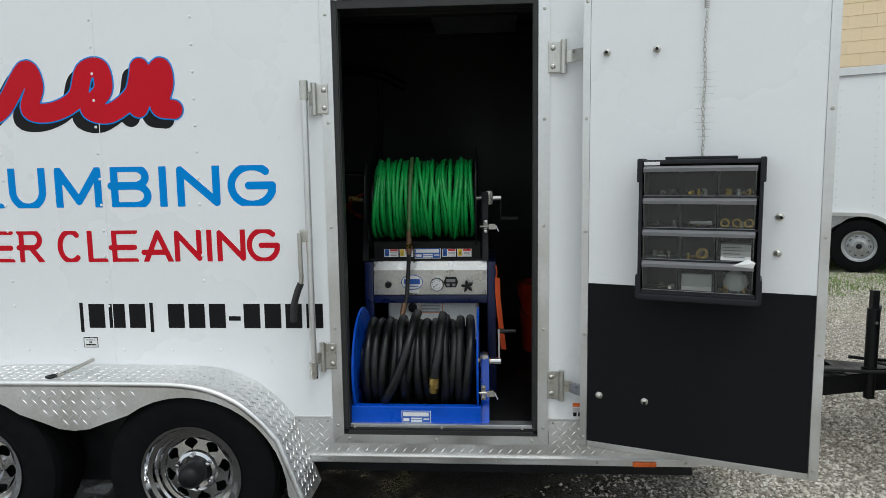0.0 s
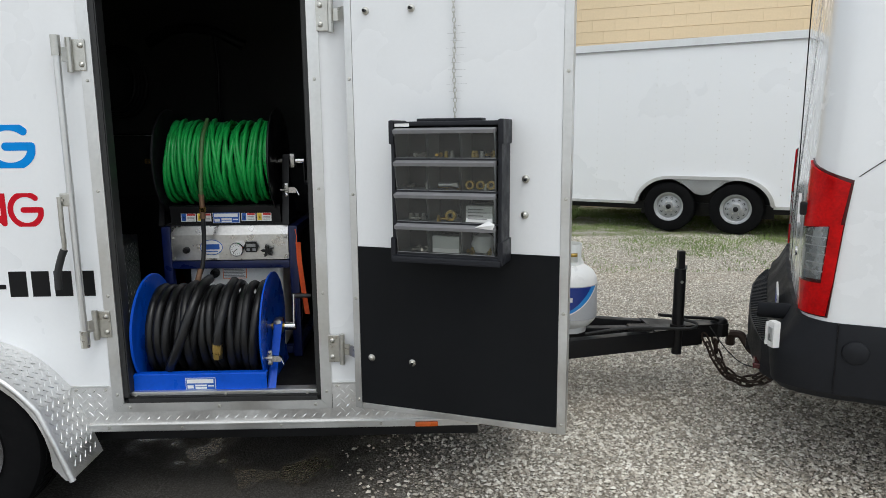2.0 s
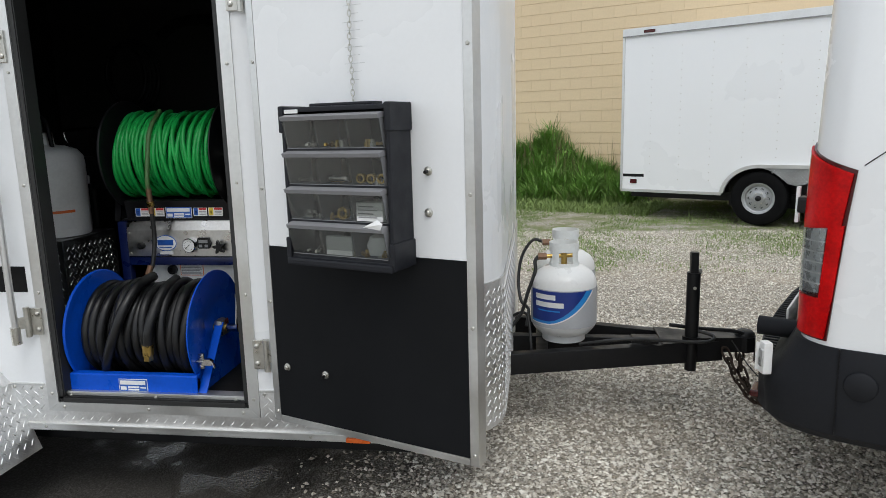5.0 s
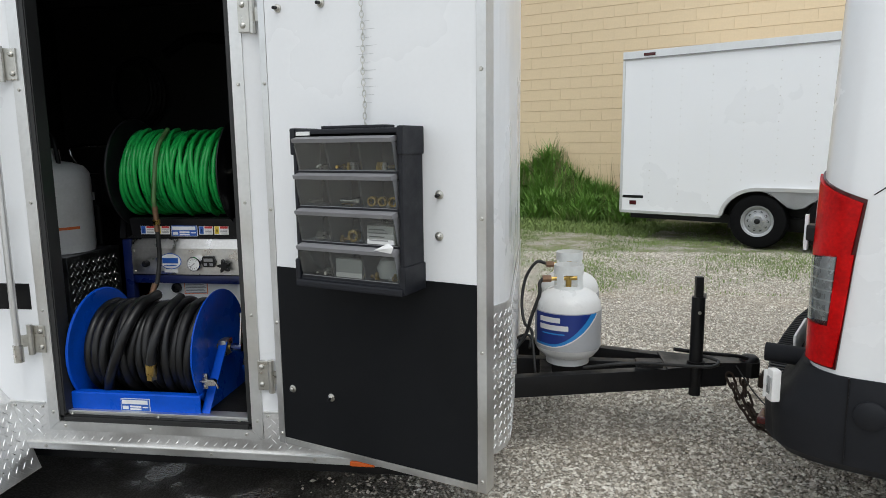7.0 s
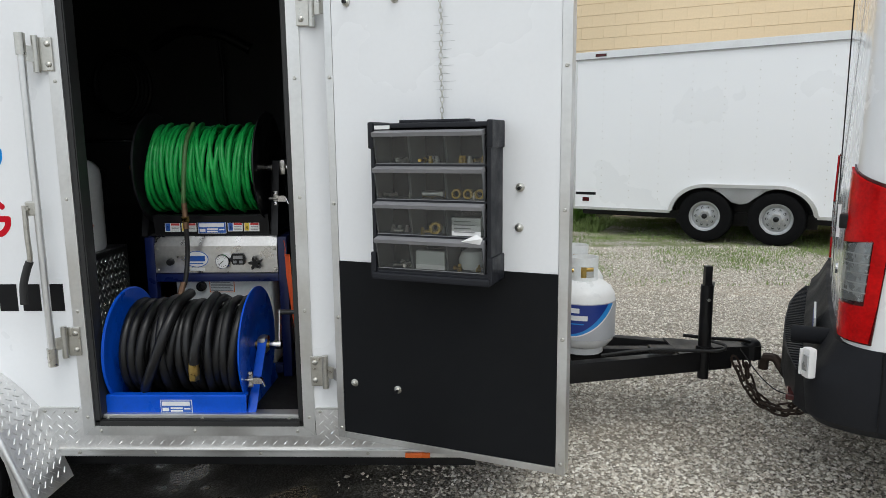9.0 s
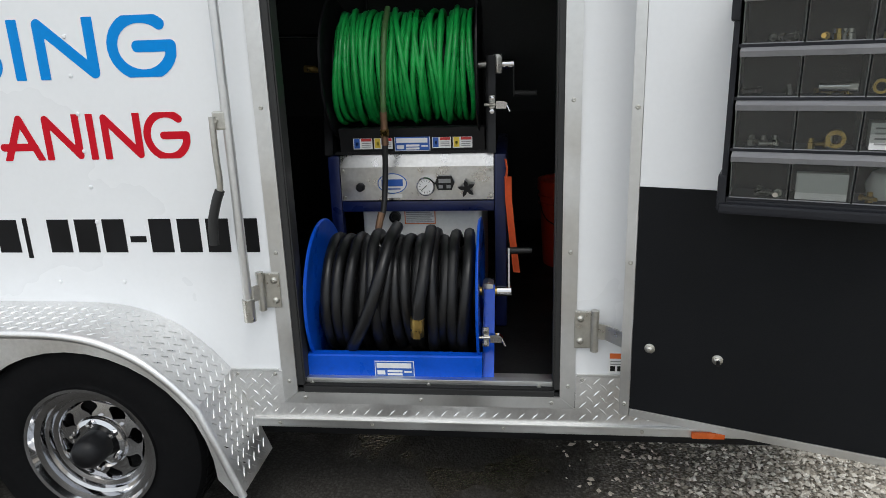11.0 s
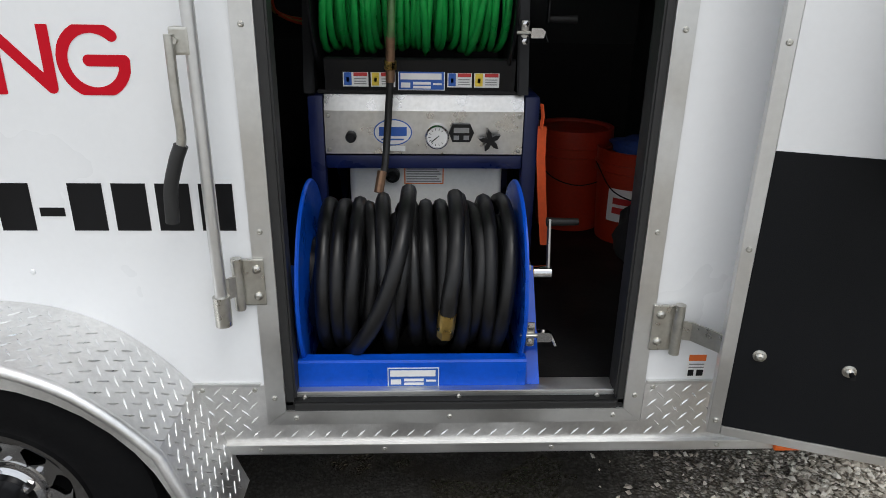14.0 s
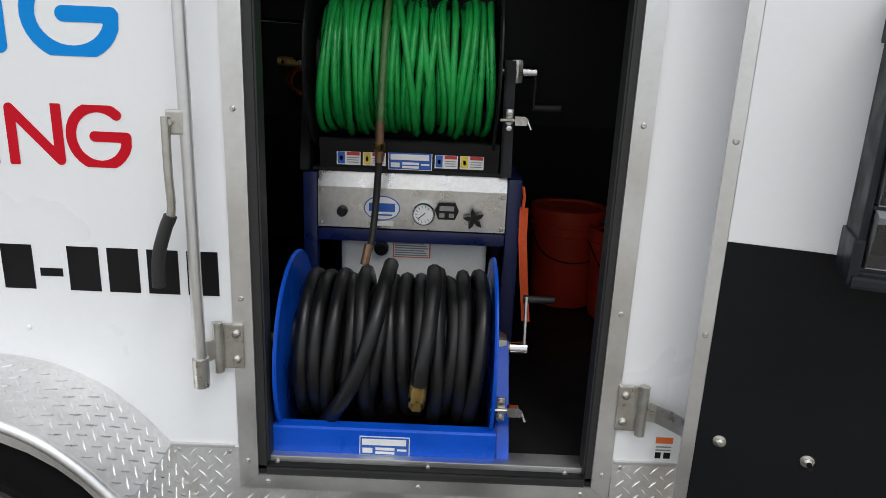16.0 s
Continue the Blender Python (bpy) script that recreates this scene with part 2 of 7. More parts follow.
# pale liner in a dark interior; the lack of light is in its colour
LINER = mat("unlit_wall_liner", (0.024, 0.026, 0.025), 0.6, vary=0.2, scale=2, bump=0.1, bump_scale=30)
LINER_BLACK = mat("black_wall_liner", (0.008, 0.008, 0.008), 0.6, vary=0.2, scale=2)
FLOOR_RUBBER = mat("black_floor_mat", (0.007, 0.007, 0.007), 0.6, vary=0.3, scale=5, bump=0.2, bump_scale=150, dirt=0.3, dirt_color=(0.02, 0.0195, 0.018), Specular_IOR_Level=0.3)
RUST = mat("rusty_chain_steel", (0.055, 0.038, 0.030), 0.6, 0.6, vary=0.3, scale=40, bump=0.2)
MARKER = mat("orange_marker_lens", (0.75, 0.14, 0.02), 0.2, vary=0.05)
RED_LENS = mat("red_lamp_lens", (0.50, 0.003, 0.004), 0.22, vary=0.35, scale=14, rough_vary=0.05, Specular_IOR_Level=0.16)
RED_DARK = mat("dark_red_lens", (0.055, 0.002, 0.003), 0.15, vary=0.1, scale=20)
REFLECTOR = mat("lamp_reflector", (0.55, 0.56, 0.56), 0.25, 0.6, vary=0.25, scale=25)
LEAF = mat("weed_leaf", (0.15, 0.29, 0.05), 0.6, vary=0.5, scale=3, fine=30)
GRASS = mat("grass_blade", (0.20, 0.28, 0.08), 0.65, vary=0.45, scale=1.5, fine=20)
DRY = mat("dry_stalk", (0.22, 0.17, 0.09), 0.8, vary=0.3)


def glass_mat(name, tint, rough=0.05, alpha_mix=0.75):
    """Thin clear plastic: mostly see-through, with gloss on top."""
    m = bpy.data.materials.new(name)
    m.use_nodes = True
    n, l = m.node_tree.nodes, m.node_tree.links
    out = n["Material Output"]
    n.remove(n["Principled BSDF"])
    tr, gl, mix, fr = n.new("ShaderNodeBsdfTransparent"), n.new("ShaderNodeBsdfGlossy"), n.new("ShaderNodeMixShader"), n.new("ShaderNodeFresnel")
    tr.inputs[0].default_value = (*tint, 1)
    gl.inputs["Roughness"].default_value = rough
    fr.inputs[0].default_value = 1.4
    l.new(fr.outputs[0], mix.inputs[0])
    l.new(tr.outputs[0], mix.inputs[1])
    l.new(gl.outputs[0], mix.inputs[2])
    frost, df = n.new("ShaderNodeMixShader"), n.new("ShaderNodeBsdfDiffuse")
    frost.inputs[0].default_value = 1 - alpha_mix
    df.inputs[0].default_value = (0.5, 0.5, 0.5, 1)
    l.new(mix.outputs[0], frost.inputs[1])
    l.new(df.outputs[0], frost.inputs[2])
    l.new(frost.outputs[0], out.inputs[0])
    return m


CLEAR = glass_mat("clear_drawer_plastic", (0.85, 0.87, 0.86), 0.08, 0.955)
LAMP_CLEAR = glass_mat("clear_lamp_lens", (0.92, 0.94, 0.94), 0.03, 0.97)


def ground_material():
    """Crushed limestone with a worn track, moss patches and one wet stretch with shade painted in."""
    m = bpy.data.materials.new("gravel_ground")
    m.use_nodes = True
    n, l = m.node_tree.nodes, m.node_tree.links
    p = n["Principled BSDF"]
    tc = n.new("ShaderNodeTexCoord")

    def noise_tex(s, d=5, r=0.55):
        t = n.new("ShaderNodeTexNoise")
        t.inputs["Scale"].default_value, t.inputs["Detail"].default_value, t.inputs["Roughness"].default_value = s, d, r
        l.new(tc.outputs["Object"], t.inputs["Vector"])
        return t.outputs[0]

    def ramp(v, a, b, lo=0.0, hi=1.0):
        r = n.new("ShaderNodeMapRange")
        r.interpolation_type = "SMOOTHSTEP"
        for i, x in enumerate((a, b, lo, hi)):
            r.inputs[i + 1].default_value = x
        l.new(v, r.inputs[0])
        return r.outputs[0]

    def math_node(op, a, b):
        q = n.new("ShaderNodeMath")
        q.operation = op
        for i, x in enumerate((a, b)):
            if isinstance(x, (int, float)):
                q.inputs[i].default_value = x
            else:
                l.new(x, q.inputs[i])
        return q.outputs[0]

    def mixc(f, a, b):
        q = n.new("ShaderNodeMix")
        q.data_type = "RGBA"
        l.new(f, q.inputs[0])
        for i, x in ((6, a), (7, b)):
            if isinstance(x, tuple):
                q.inputs[i].default_value = (*x, 1)
            else:
                l.new(x, q.inputs[i])
        return q.outputs[2]

    vor = n.new("ShaderNodeTexVoronoi")
    vor.inputs["Scale"].default_value = 95
    l.new(tc.outputs["Object"], vor.inputs["Vector"])
    vor2 = n.new("ShaderNodeTexVoronoi")
    vor2.inputs["Scale"].default_value = 170
    l.new(tc.outputs["Object"], vor2.inputs["Vector"])
    sepc = n.new("ShaderNodeSeparateColor")
    l.new(vor.outputs["Color"], sepc.inputs[0])
    stone = mixc(sepc.outputs[0], (0.44, 0.405, 0.345), (0.92, 0.875, 0.79))
    stone = mixc(ramp(vor.outputs["Distance"], 0.25, 0.7), stone, (0.30, 0.262, 0.210))
    stone = mixc(ramp(noise_tex(0.9), 0.5, 0.72, 0, 0.45), stone, (0.50, 0.43, 0.34))
    pos = n.new("ShaderNodeSeparateXYZ")
    l.new(tc.outputs["Object"], pos.inputs[0])
    gx, gy = pos.outputs[0], pos.outputs[1]
    # two worn wheel tracks of packed tan fines, running past the tow bars
    lane = math_node("ADD", math_node("ADD", gy, math_node("MULTIPLY", gx, 0.06)), math_node("MULTIPLY", noise_tex(0.7, 4), 1.2))
    for mid in (5.6, 7.5):
        off = math_node("ABSOLUTE", math_node("SUBTRACT", lane, mid), 0.0)
        worn = math_node("MULTIPLY", ramp(off, 0.12, 0.50, 1.0, 0.0), ramp(noise_tex(3.0, 6, 0.65), 0.36, 0.62, 0.15, 0.85))
        stone = mixc(worn, stone, (0.56, 0.475, 0.375))
    far = ramp(math_node("ADD", gy, math_node("MULTIPLY", noise_tex(0.5), 3.0)), 7.9, 10.0)
    moss = math_node("MULTIPLY", ramp(noise_tex(2.2, 10, 0.78), 0.42, 0.58, 0.0, 0.85), far)
    col = mixc(moss, stone, (0.19, 0.225, 0.075))
    # wet stretch beside and under the work trailer, blackened further for its shade
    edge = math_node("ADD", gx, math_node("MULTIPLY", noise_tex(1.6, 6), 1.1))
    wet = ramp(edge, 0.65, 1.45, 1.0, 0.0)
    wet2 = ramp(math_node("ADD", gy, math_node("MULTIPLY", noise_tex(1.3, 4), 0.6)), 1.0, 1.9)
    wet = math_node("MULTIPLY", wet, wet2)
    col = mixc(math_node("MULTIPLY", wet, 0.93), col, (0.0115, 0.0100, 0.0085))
    l.new(col, p.inputs["Base Color"])
    puddle = math_node("MULTIPLY", wet, ramp(noise_tex(1.7, 4), 0.46, 0.58))
    l.new(math_node("SUBTRACT", 0.9, math_node("MULTIPLY", puddle, 0.78)), p.inputs["Roughness"])
    b = n.new("ShaderNodeBump")
    b.inputs["Strength"].default_value, b.inputs["Distance"].default_value = 0.8, 0.018
    hgt = math_node("ADD", vor.outputs["Distance"], math_node("MULTIPLY", vor2.outputs["Distance"], 0.5))
    hgt = math_node("MULTIPLY", hgt, math_node("SUBTRACT", 1.0, math_node("MULTIPLY", wet, 0.75)))
    l.new(math_node("MULTIPLY", hgt, -1.0), b.inputs["Height"])
    l.new(b.outputs[0], p.inputs["Normal"])
    return m


def stone_material():
    m = bpy.data.materials.new("loose_stones")
    m.use_nodes = True
    n, l = m.node_tree.nodes, m.node_tree.links
    p = n["Principled BSDF"]
    g = n.new("ShaderNodeNewGeometry")
    r = n.new("ShaderNodeValToRGB")
    r.color_ramp.elements[0].color, r.color_ramp.elements[1].color = (0.29, 0.255, 0.205, 1), (0.92, 0.875, 0.79, 1)
    e = r.color_ramp.elements.new(0.55)
    e.color = (0.61, 0.555, 0.47, 1)
    l.new(g.outputs["Random Per Island"], r.inputs[0])
    l.new(r.outputs[0], p.inputs["Base Color"])
    p.inputs["Roughness"].default_value = 0.85
    return m


def block_material():
    """Tan painted masonry."""
    return mat("tan_painted_block", (0.72, 0.57, 0.37), 0.8, vary=0.06, scale=0.7, fine=25, bump=0.35, bump_scale=60, dirt=0.12, dirt_color=(0.38, 0.29, 0.19))


GRAVEL, STONES, BLOCK = ground_material(), stone_material(), block_material()
BLOCK_JOINT = mat("shaded_mortar", (0.65, 0.51, 0.33), 0.9, vary=0.08)

# ---- ground, building ----
bm = bmesh.new()
N = 90
gv = []
for i in range(N + 1):
    for j in range(N + 1):
        u, v = 2 * i / N - 1, 2 * j / N - 1
        x, y = 1.0 + 160 * u * abs(u) ** 1.6, 4.0 + 160 * v * abs(v) ** 1.6
        near = math.exp(-((x - 1) ** 2 + (y - 4) ** 2) / 900)
        z = (noise.noise((x * 0.35, y * 0.35, 0)) * 0.02 - 0.012) * near + 0.05 * max(0.0, min(1.0, (y - 6) / 3))
        gv.append(bm.verts.new((x, y, z)))
for i in range(N):
    for j in range(N):
        a = i * (N + 1) + j
        bm.faces.new((gv[a], gv[a + N + 1], gv[a + N + 2], gv[a + 1]))
ground = part("ground", bm, GRAVEL, None, "pale crushed limestone gravel with wet, shade-darkened patch and moss", "structure", 60)
ground["category"] = "ground"


def scatter_stones(name, count, x0, x1, y0, y1, s0, s1, seed, label, keep=None):
    """Many small angular stones in one mesh, lying on the ground."""
    rng = np.random.default_rng(seed)
    base = np.array([(1, 0, 0), (-1, 0, 0), (0, 1, 0), (0, -1, 0), (0, 0, 1), (0, 0, -1)], float)
    tri = np.array([(0, 2, 4), (2, 1, 4), (1, 3, 4), (3, 0, 4), (2, 0, 5), (1, 2, 5), (3, 1, 5), (0, 3, 5)])
    px, py = rng.uniform(x0, x1, count), rng.uniform(y0, y1, count)
    if keep:
        k = keep(px, py, rng)
        px, py = px[k], py[k]
    c = len(px)
    v = base[None] + rng.normal(0, 0.22, (c, 6, 3))
    s = rng.uniform(s0, s1, (c, 1, 1)) * rng.uniform(0.6, 1.2, (c, 1, 3)) * np.array([1, 1, 0.6])
    v = v * s
    a = rng.uniform(0, 6.28, c)
    ca, sa = np.cos(a)[:, None], np.sin(a)[:, None]
    x, y = v[:, :, 0] * ca - v[:, :, 1] * sa, v[:, :, 0] * sa + v[:, :, 1] * ca
    z = v[:, :, 2] + s[:, :, 2] * 0.35 + 0.05 * np.clip((py - 6) / 3, 0, 1)[:, None]
    pts = np.stack([x + px[:, None], y + py[:, None], z], 2).reshape(-1, 3)
    faces = (tri[None] + (np.arange(c) * 6)[:, None, None]).reshape(-1, 3)
    me = bpy.data.meshes.new(name)
    me.from_pydata(pts.tolist(), [], faces.tolist())
    ob = part(name, me, STONES, None, label, "stuff")
    ob["category"] = "gravel"
    return ob


scatter_stones("gravel", 105000, 0.2, 4.2, 1.2, 5.2, 0.0045, 0.0130, 3, "loose crushed limestone stones lying on the ground",
               lambda x, y, r: (x + r.normal(0, 0.22, len(x)) > 0.72) | (r.random(len(x)) < 0.03))
scatter_stones("gravel", 60000, 0.6, 5.0, 5.2, 9.0, 0.0045, 0.0115, 4, "loose pale stones lying further across the yard")

# tan building behind the yard; its face runs at a slant
BUILD = pose(2.2, 13.5, 0, 0, 0, -24)
building = thing("building", "tan painted concrete block building wall", "building", BUILD, kind="structure")
part("wall", bx(-9.0, 16.0, 0.012, 0.4, -0.3, 6.5), BLOCK_JOINT, building)


def wheel(name, m, tyre_r, tyre_w, rim_r, style, label, parent):
    """A trailer wheel; local z points out of the wheel's face. style: chrome spokes or silver with round holes."""
    w = part(name, lathe(bmesh.new(), [(rim_r * 0.98, -tyre_w * 0.5), (rim_r * 1.08, -tyre_w * 0.52), (tyre_r * 0.90, -tyre_w * 0.56), (tyre_r * 0.97, -tyre_w * 0.50), (tyre_r, -tyre_w * 0.38),
                                          (tyre_r, tyre_w * 0.38), (tyre_r * 0.975, tyre_w * 0.47), (tyre_r * 0.90, tyre_w * 0.53), (rim_r * 1.25, tyre_w * 0.53), (rim_r * 1.10, tyre_w * 0.50),
                                          (rim_r * 0.98, tyre_w * 0.46), (rim_r * 0.98, -tyre_w * 0.5)], m, 56), RUBBER, parent, label, smooth=35)
    bm = bmesh.new()
    for k in range(64):
        a = 2 * math.pi * k / 64
        for s in (-1, 1):
            q = m @ Matrix.Rotation(a + 0.03 * s, 4, "Z") @ Matrix.Translation((tyre_r - 0.001, 0, s * tyre_w * 0.22))
            box(bm, -0.004, 0.004, -0.011, 0.011, -tyre_w * 0.15, tyre_w * 0.15, m=q)
    part("tread", bm, RUBBER, w)
    face = tyre_w * 0.5
    metal = CHROME if style == "spoke" else SILVER
    barrel = [(0.86, 0.016), (0.84, 0.032), (0.79, 0.036), (0.77, 0.048), (0.70, 0.051), (0.67, 0.058), (0.645, 0.070), (0.62, 0.11)] if style == "spoke" else [(0.86, 0.020), (0.84, 0.045), (0.80, 0.055), (0.78, 0.11)]
    part("rim", lathe(bmesh.new(), [(rim_r * 1.05, face - 0.004), (rim_r * 1.04, face + 0.006), (rim_r * 0.99, face + 0.004), (rim_r * 0.95, face - 0.012)] + [(rim_r * a, face - b) for a, b in barrel] + [(rim_r * 0.97, -face)], m, 56), metal, w, smooth=35)
    # black disc that stands for the darkness inside the wheel
    part("inner_shade_disc", cy(m @ Vector((0, 0, face - 0.12)), m @ Vector((0, 0, face - 0.11)), rim_r * 0.9, 32), INK, w)
    if style == "spoke":
        bm = bmesh.new()
        for k in range(8):
            q = m @ Matrix.Rotation(2 * math.pi * (k + 0.3) / 8, 4, "Z")
            a0, a1 = rim_r * 0.41, rim_r * 0.655
            prism(bm, [(a0, -0.0315), (a0 + 0.010, -0.0295), (a1 - 0.014, -0.0165), (a1 - 0.005, -0.022), (a1, -0.040), (a1, 0.040), (a1 - 0.005, 0.022), (a1 - 0.014, 0.0165), (a0 + 0.010, 0.0295), (a0, 0.0315)], face - 0.062, face - 0.050,
                  lambda u, v, d, q=q: q @ Vector((u, v, d - (u - a0) * 0.10)))
        part("spokes", bm, metal, w)
        part("hub_plate", lathe(bmesh.new(), [(0.0, face - 0.038), (rim_r * 0.28, face - 0.036), (rim_r * 0.36, face - 0.032), (rim_r * 0.42, face - 0.038), (rim_r * 0.45, face - 0.056)], m, 40), metal, w, smooth=35)
        part("hub_cap", lathe(bmesh.new(), [(0.046, face - 0.036), (0.046, face + 0.012), (0.040, face + 0.03), (0.026, face + 0.042), (0, face + 0.046)], m, 24), BLACK, w, "black rubber hub cap", smooth=50)
        n_lug = 6
    else:
        bm = bmesh.new()
        ro, ri = rim_r * 0.83, rim_r * 0.34
        seg = 80
        # disc with ten round holes, their darkness laid on as recessed black dishes
        lathe(bm, [(0, face - 0.022), (ri, face - 0.022), (ri + 0.01, face - 0.030), (ro * 0.70, face - 0.036), (ro * 0.95, face - 0.042), (ro, face - 0.05)], m, seg)
        part("wheel_disc", bm, metal, w, smooth=35)
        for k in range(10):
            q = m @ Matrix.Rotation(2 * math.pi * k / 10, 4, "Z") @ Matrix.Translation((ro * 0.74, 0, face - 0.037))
            part("hole_shade", lathe(bmesh.new(), [(0.0175, 0.0005), (0.0175, 0.003), (0.0155, 0.003), (0.0145, -0.0005), (0, -0.0005)], q, 14), BLACK, w)
        part("hub_cap", lathe(bmesh.new(), [(0.034, face - 0.025), (0.034, face + 0.01), (0.02, face + 0.022), (0, face + 0.024)], m, 20), BLACK, w, "dark hub cap", smooth=50)
        n_lug = 6
    for k in range(n_lug):
        q = m @ Matrix.Rotation(2 * math.pi * k / n_lug, 4, "Z") @ Matrix.Translation((rim_r * 0.365, 0, face - 0.035))
        part("lug_nut", lathe(bmesh.new(), [(0.011, 0), (0.011, 0.012), (0.008, 0.022), (0, 0.024)], q, 6), CHROME if style == "spoke" else ZINC, w)
    return w


OUT = Matrix.Rotation(radians(90), 4, "X")  # local z to world -y


def lugs(bm, place, u0, u1, v0, v1, pitch=0.038, size=0.0150, keep=None):
    """Raised tread bars in alternate directions; place(u, v) gives (point, u-way, v-way, normal)."""
    nu, nv = int((u1 - u0) / pitch), int((v1 - v0) / pitch)
    for i in range(nu + 1):
        for j in range(nv + 1):
            for odd in (0, 1):
                u, v = u0 + (i + 0.5 * odd) * pitch, v0 + (j + 0.5 * odd) * pitch
                if u > u1 - size * 0.6 or v > v1 - size * 0.6 or u < u0 + size * 0.6 or v < v0 + size * 0.6 or (keep and not keep(u, v)):
                    continue
                p, a, b, n = place(u, v)
                d, s = ((a + b) if odd else (a - b)).normalized(), ((a - b) if odd else (a + b)).normalized()
                q = [p + d * size, p + s * size * 0.19, p - d * size, p - s * size * 0.19]
                lo = [bm.verts.new(x - n * 0.0005) for x in q]
                hi = [bm.verts.new(p + n * 0.0018 + d * size * 0.6), bm.verts.new(p + n * 0.0018 - d * size * 0.6)]
                bm.faces.new((lo[0], lo[1], hi[0]))
                bm.faces.new((lo[1], lo[2], hi[1], hi[0]))
                bm.faces.new((lo[2], lo[3], hi[1]))
                bm.faces.new((lo[3], lo[0], hi[0], hi[1]))
    return bm


def flat_place(o, a, b):
    o, a, b = Vector(o), Vector(a).normalized(), Vector(b).normalized()
    n = a.cross(b)
    return lambda u, v: (o + a * u + b * v, a, b, n)


# ---- the work trailer ----
W = 2.55  # plane of the side wall
trailer = thing("cargo_trailer", "white enclosed cargo trailer with open side door and lettering", "trailer", base=(-1.3, 3.6, 0))
OX0, OX1, OZ0, OZ1 = -0.593, 0.184, 0.435, 2.085   # doorway
bm = bmesh.new()
box(bm, -3.6, OX0, W, W + 0.03, 0.33, 2.42)
box(bm, OX1, 0.80, W, W + 0.03, 0.33, 2.42)
box(bm, OX0, OX1, W, W + 0.03, OZ1, 2.42)
box(bm, OX0, OX1, W, W + 0.03, 0.33, 0.40)
part("side_wall", bm, WHITE, trailer, "white sheet metal wall with rivets")
part("far_side_wall", bx(-3.6, 0.80, 4.62, 4.65, 0.33, 2.42), WHITE, trailer)
part("rear_wall", bx(-3.63, -3.6, W, 4.65, 0.33, 2.42), WHITE, trailer)
# rounded front corners and nose
plan = [(0.80 + 0.30 * math.sin(a), 2.85 - 0.30 * math.cos(a)) for a in [radians(k * 9) for k in range(11)]]
plan += [(1.10, 2.86), (1.10, 4.34), (1.10, 4.35)] + [(0.80 + 0.30 * math.cos(a), 4.35 + 0.30 * math.sin(a)) for a in [radians(k * 9) for k in range(1, 11)]]
part("roof", prism(bmesh.new(), [(-3.63, 4.65), (-3.63, W)] + plan, 2.42, 2.46, XY), WHITE, trailer)
part("nose", strip(bmesh.new(), plan, 0.30, 2.42, XY, 0.02), WHITE, trailer, smooth=6)
off = [(0.80 + 0.306 * math.sin(a), 2.85 - 0.306 * math.cos(a)) for a in [radians(k * 9) for k in range(11)]] + [(1.106, 2.86), (1.106, 4.35)]
part("stone_guard", strip(bmesh.new(), off, 0.30, 0.86, XY, 0.003), TREAD, trailer, "aluminium tread plate stone guard", smooth=40)


def nose_place(u, v):
    a = min(u / 0.306, math.pi / 2)
    rest = max(0.0, u - 0.306 * math.pi / 2)
    p = Vector((0.80 + 0.307 * math.sin(a), 2.85 - 0.307 * math.cos(a) + rest, 0.30 + v))
    return p, Vector((math.cos(a), math.sin(a), 0)), Vector((0, 0, 1)), Vector((math.sin(a), -math.cos(a), 0))


part("tread_pattern", lugs(bmesh.new(), nose_place, 0.01, 1.5, 0.01, 0.55), TREAD, trailer, kind="stuff")
# chassis and axles underneath
part("chassis_rail", bx(-3.5, 0.80, W + 0.08, W + 0.13, 0.22, 0.33, bevel=0.004), BLACK, trailer)
part("chassis_rail", bx(-3.5, 0.80, 4.5, 4.55, 0.22, 0.33, bevel=0.004), BLACK, trailer)
for ax in (-1.13, -1.99):
    part("axle", cy((ax, W - 0.05, 0.31), (ax, 4.66, 0.31), 0.035), BLACK, trailer)
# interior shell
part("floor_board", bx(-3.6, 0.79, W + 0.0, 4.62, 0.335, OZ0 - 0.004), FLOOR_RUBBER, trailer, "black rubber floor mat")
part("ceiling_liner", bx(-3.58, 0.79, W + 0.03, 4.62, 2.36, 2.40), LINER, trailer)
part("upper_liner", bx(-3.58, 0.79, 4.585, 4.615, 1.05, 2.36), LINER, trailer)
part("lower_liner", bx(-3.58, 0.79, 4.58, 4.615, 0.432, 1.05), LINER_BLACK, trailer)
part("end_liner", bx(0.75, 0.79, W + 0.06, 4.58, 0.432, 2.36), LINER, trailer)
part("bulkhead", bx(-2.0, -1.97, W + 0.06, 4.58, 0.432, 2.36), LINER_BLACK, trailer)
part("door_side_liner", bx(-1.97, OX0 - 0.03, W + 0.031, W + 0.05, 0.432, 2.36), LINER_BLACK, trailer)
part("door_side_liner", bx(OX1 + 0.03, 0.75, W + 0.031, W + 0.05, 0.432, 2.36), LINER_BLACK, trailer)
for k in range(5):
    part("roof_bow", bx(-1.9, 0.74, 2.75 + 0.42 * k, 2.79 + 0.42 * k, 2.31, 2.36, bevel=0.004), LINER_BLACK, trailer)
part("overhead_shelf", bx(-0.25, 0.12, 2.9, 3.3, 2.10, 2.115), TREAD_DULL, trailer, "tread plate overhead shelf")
part("overhead_beam", bx(-0.62, 0.22, 2.84, 2.90, 2.09, 2.15, bevel=0.005), LINER_BLACK, trailer)

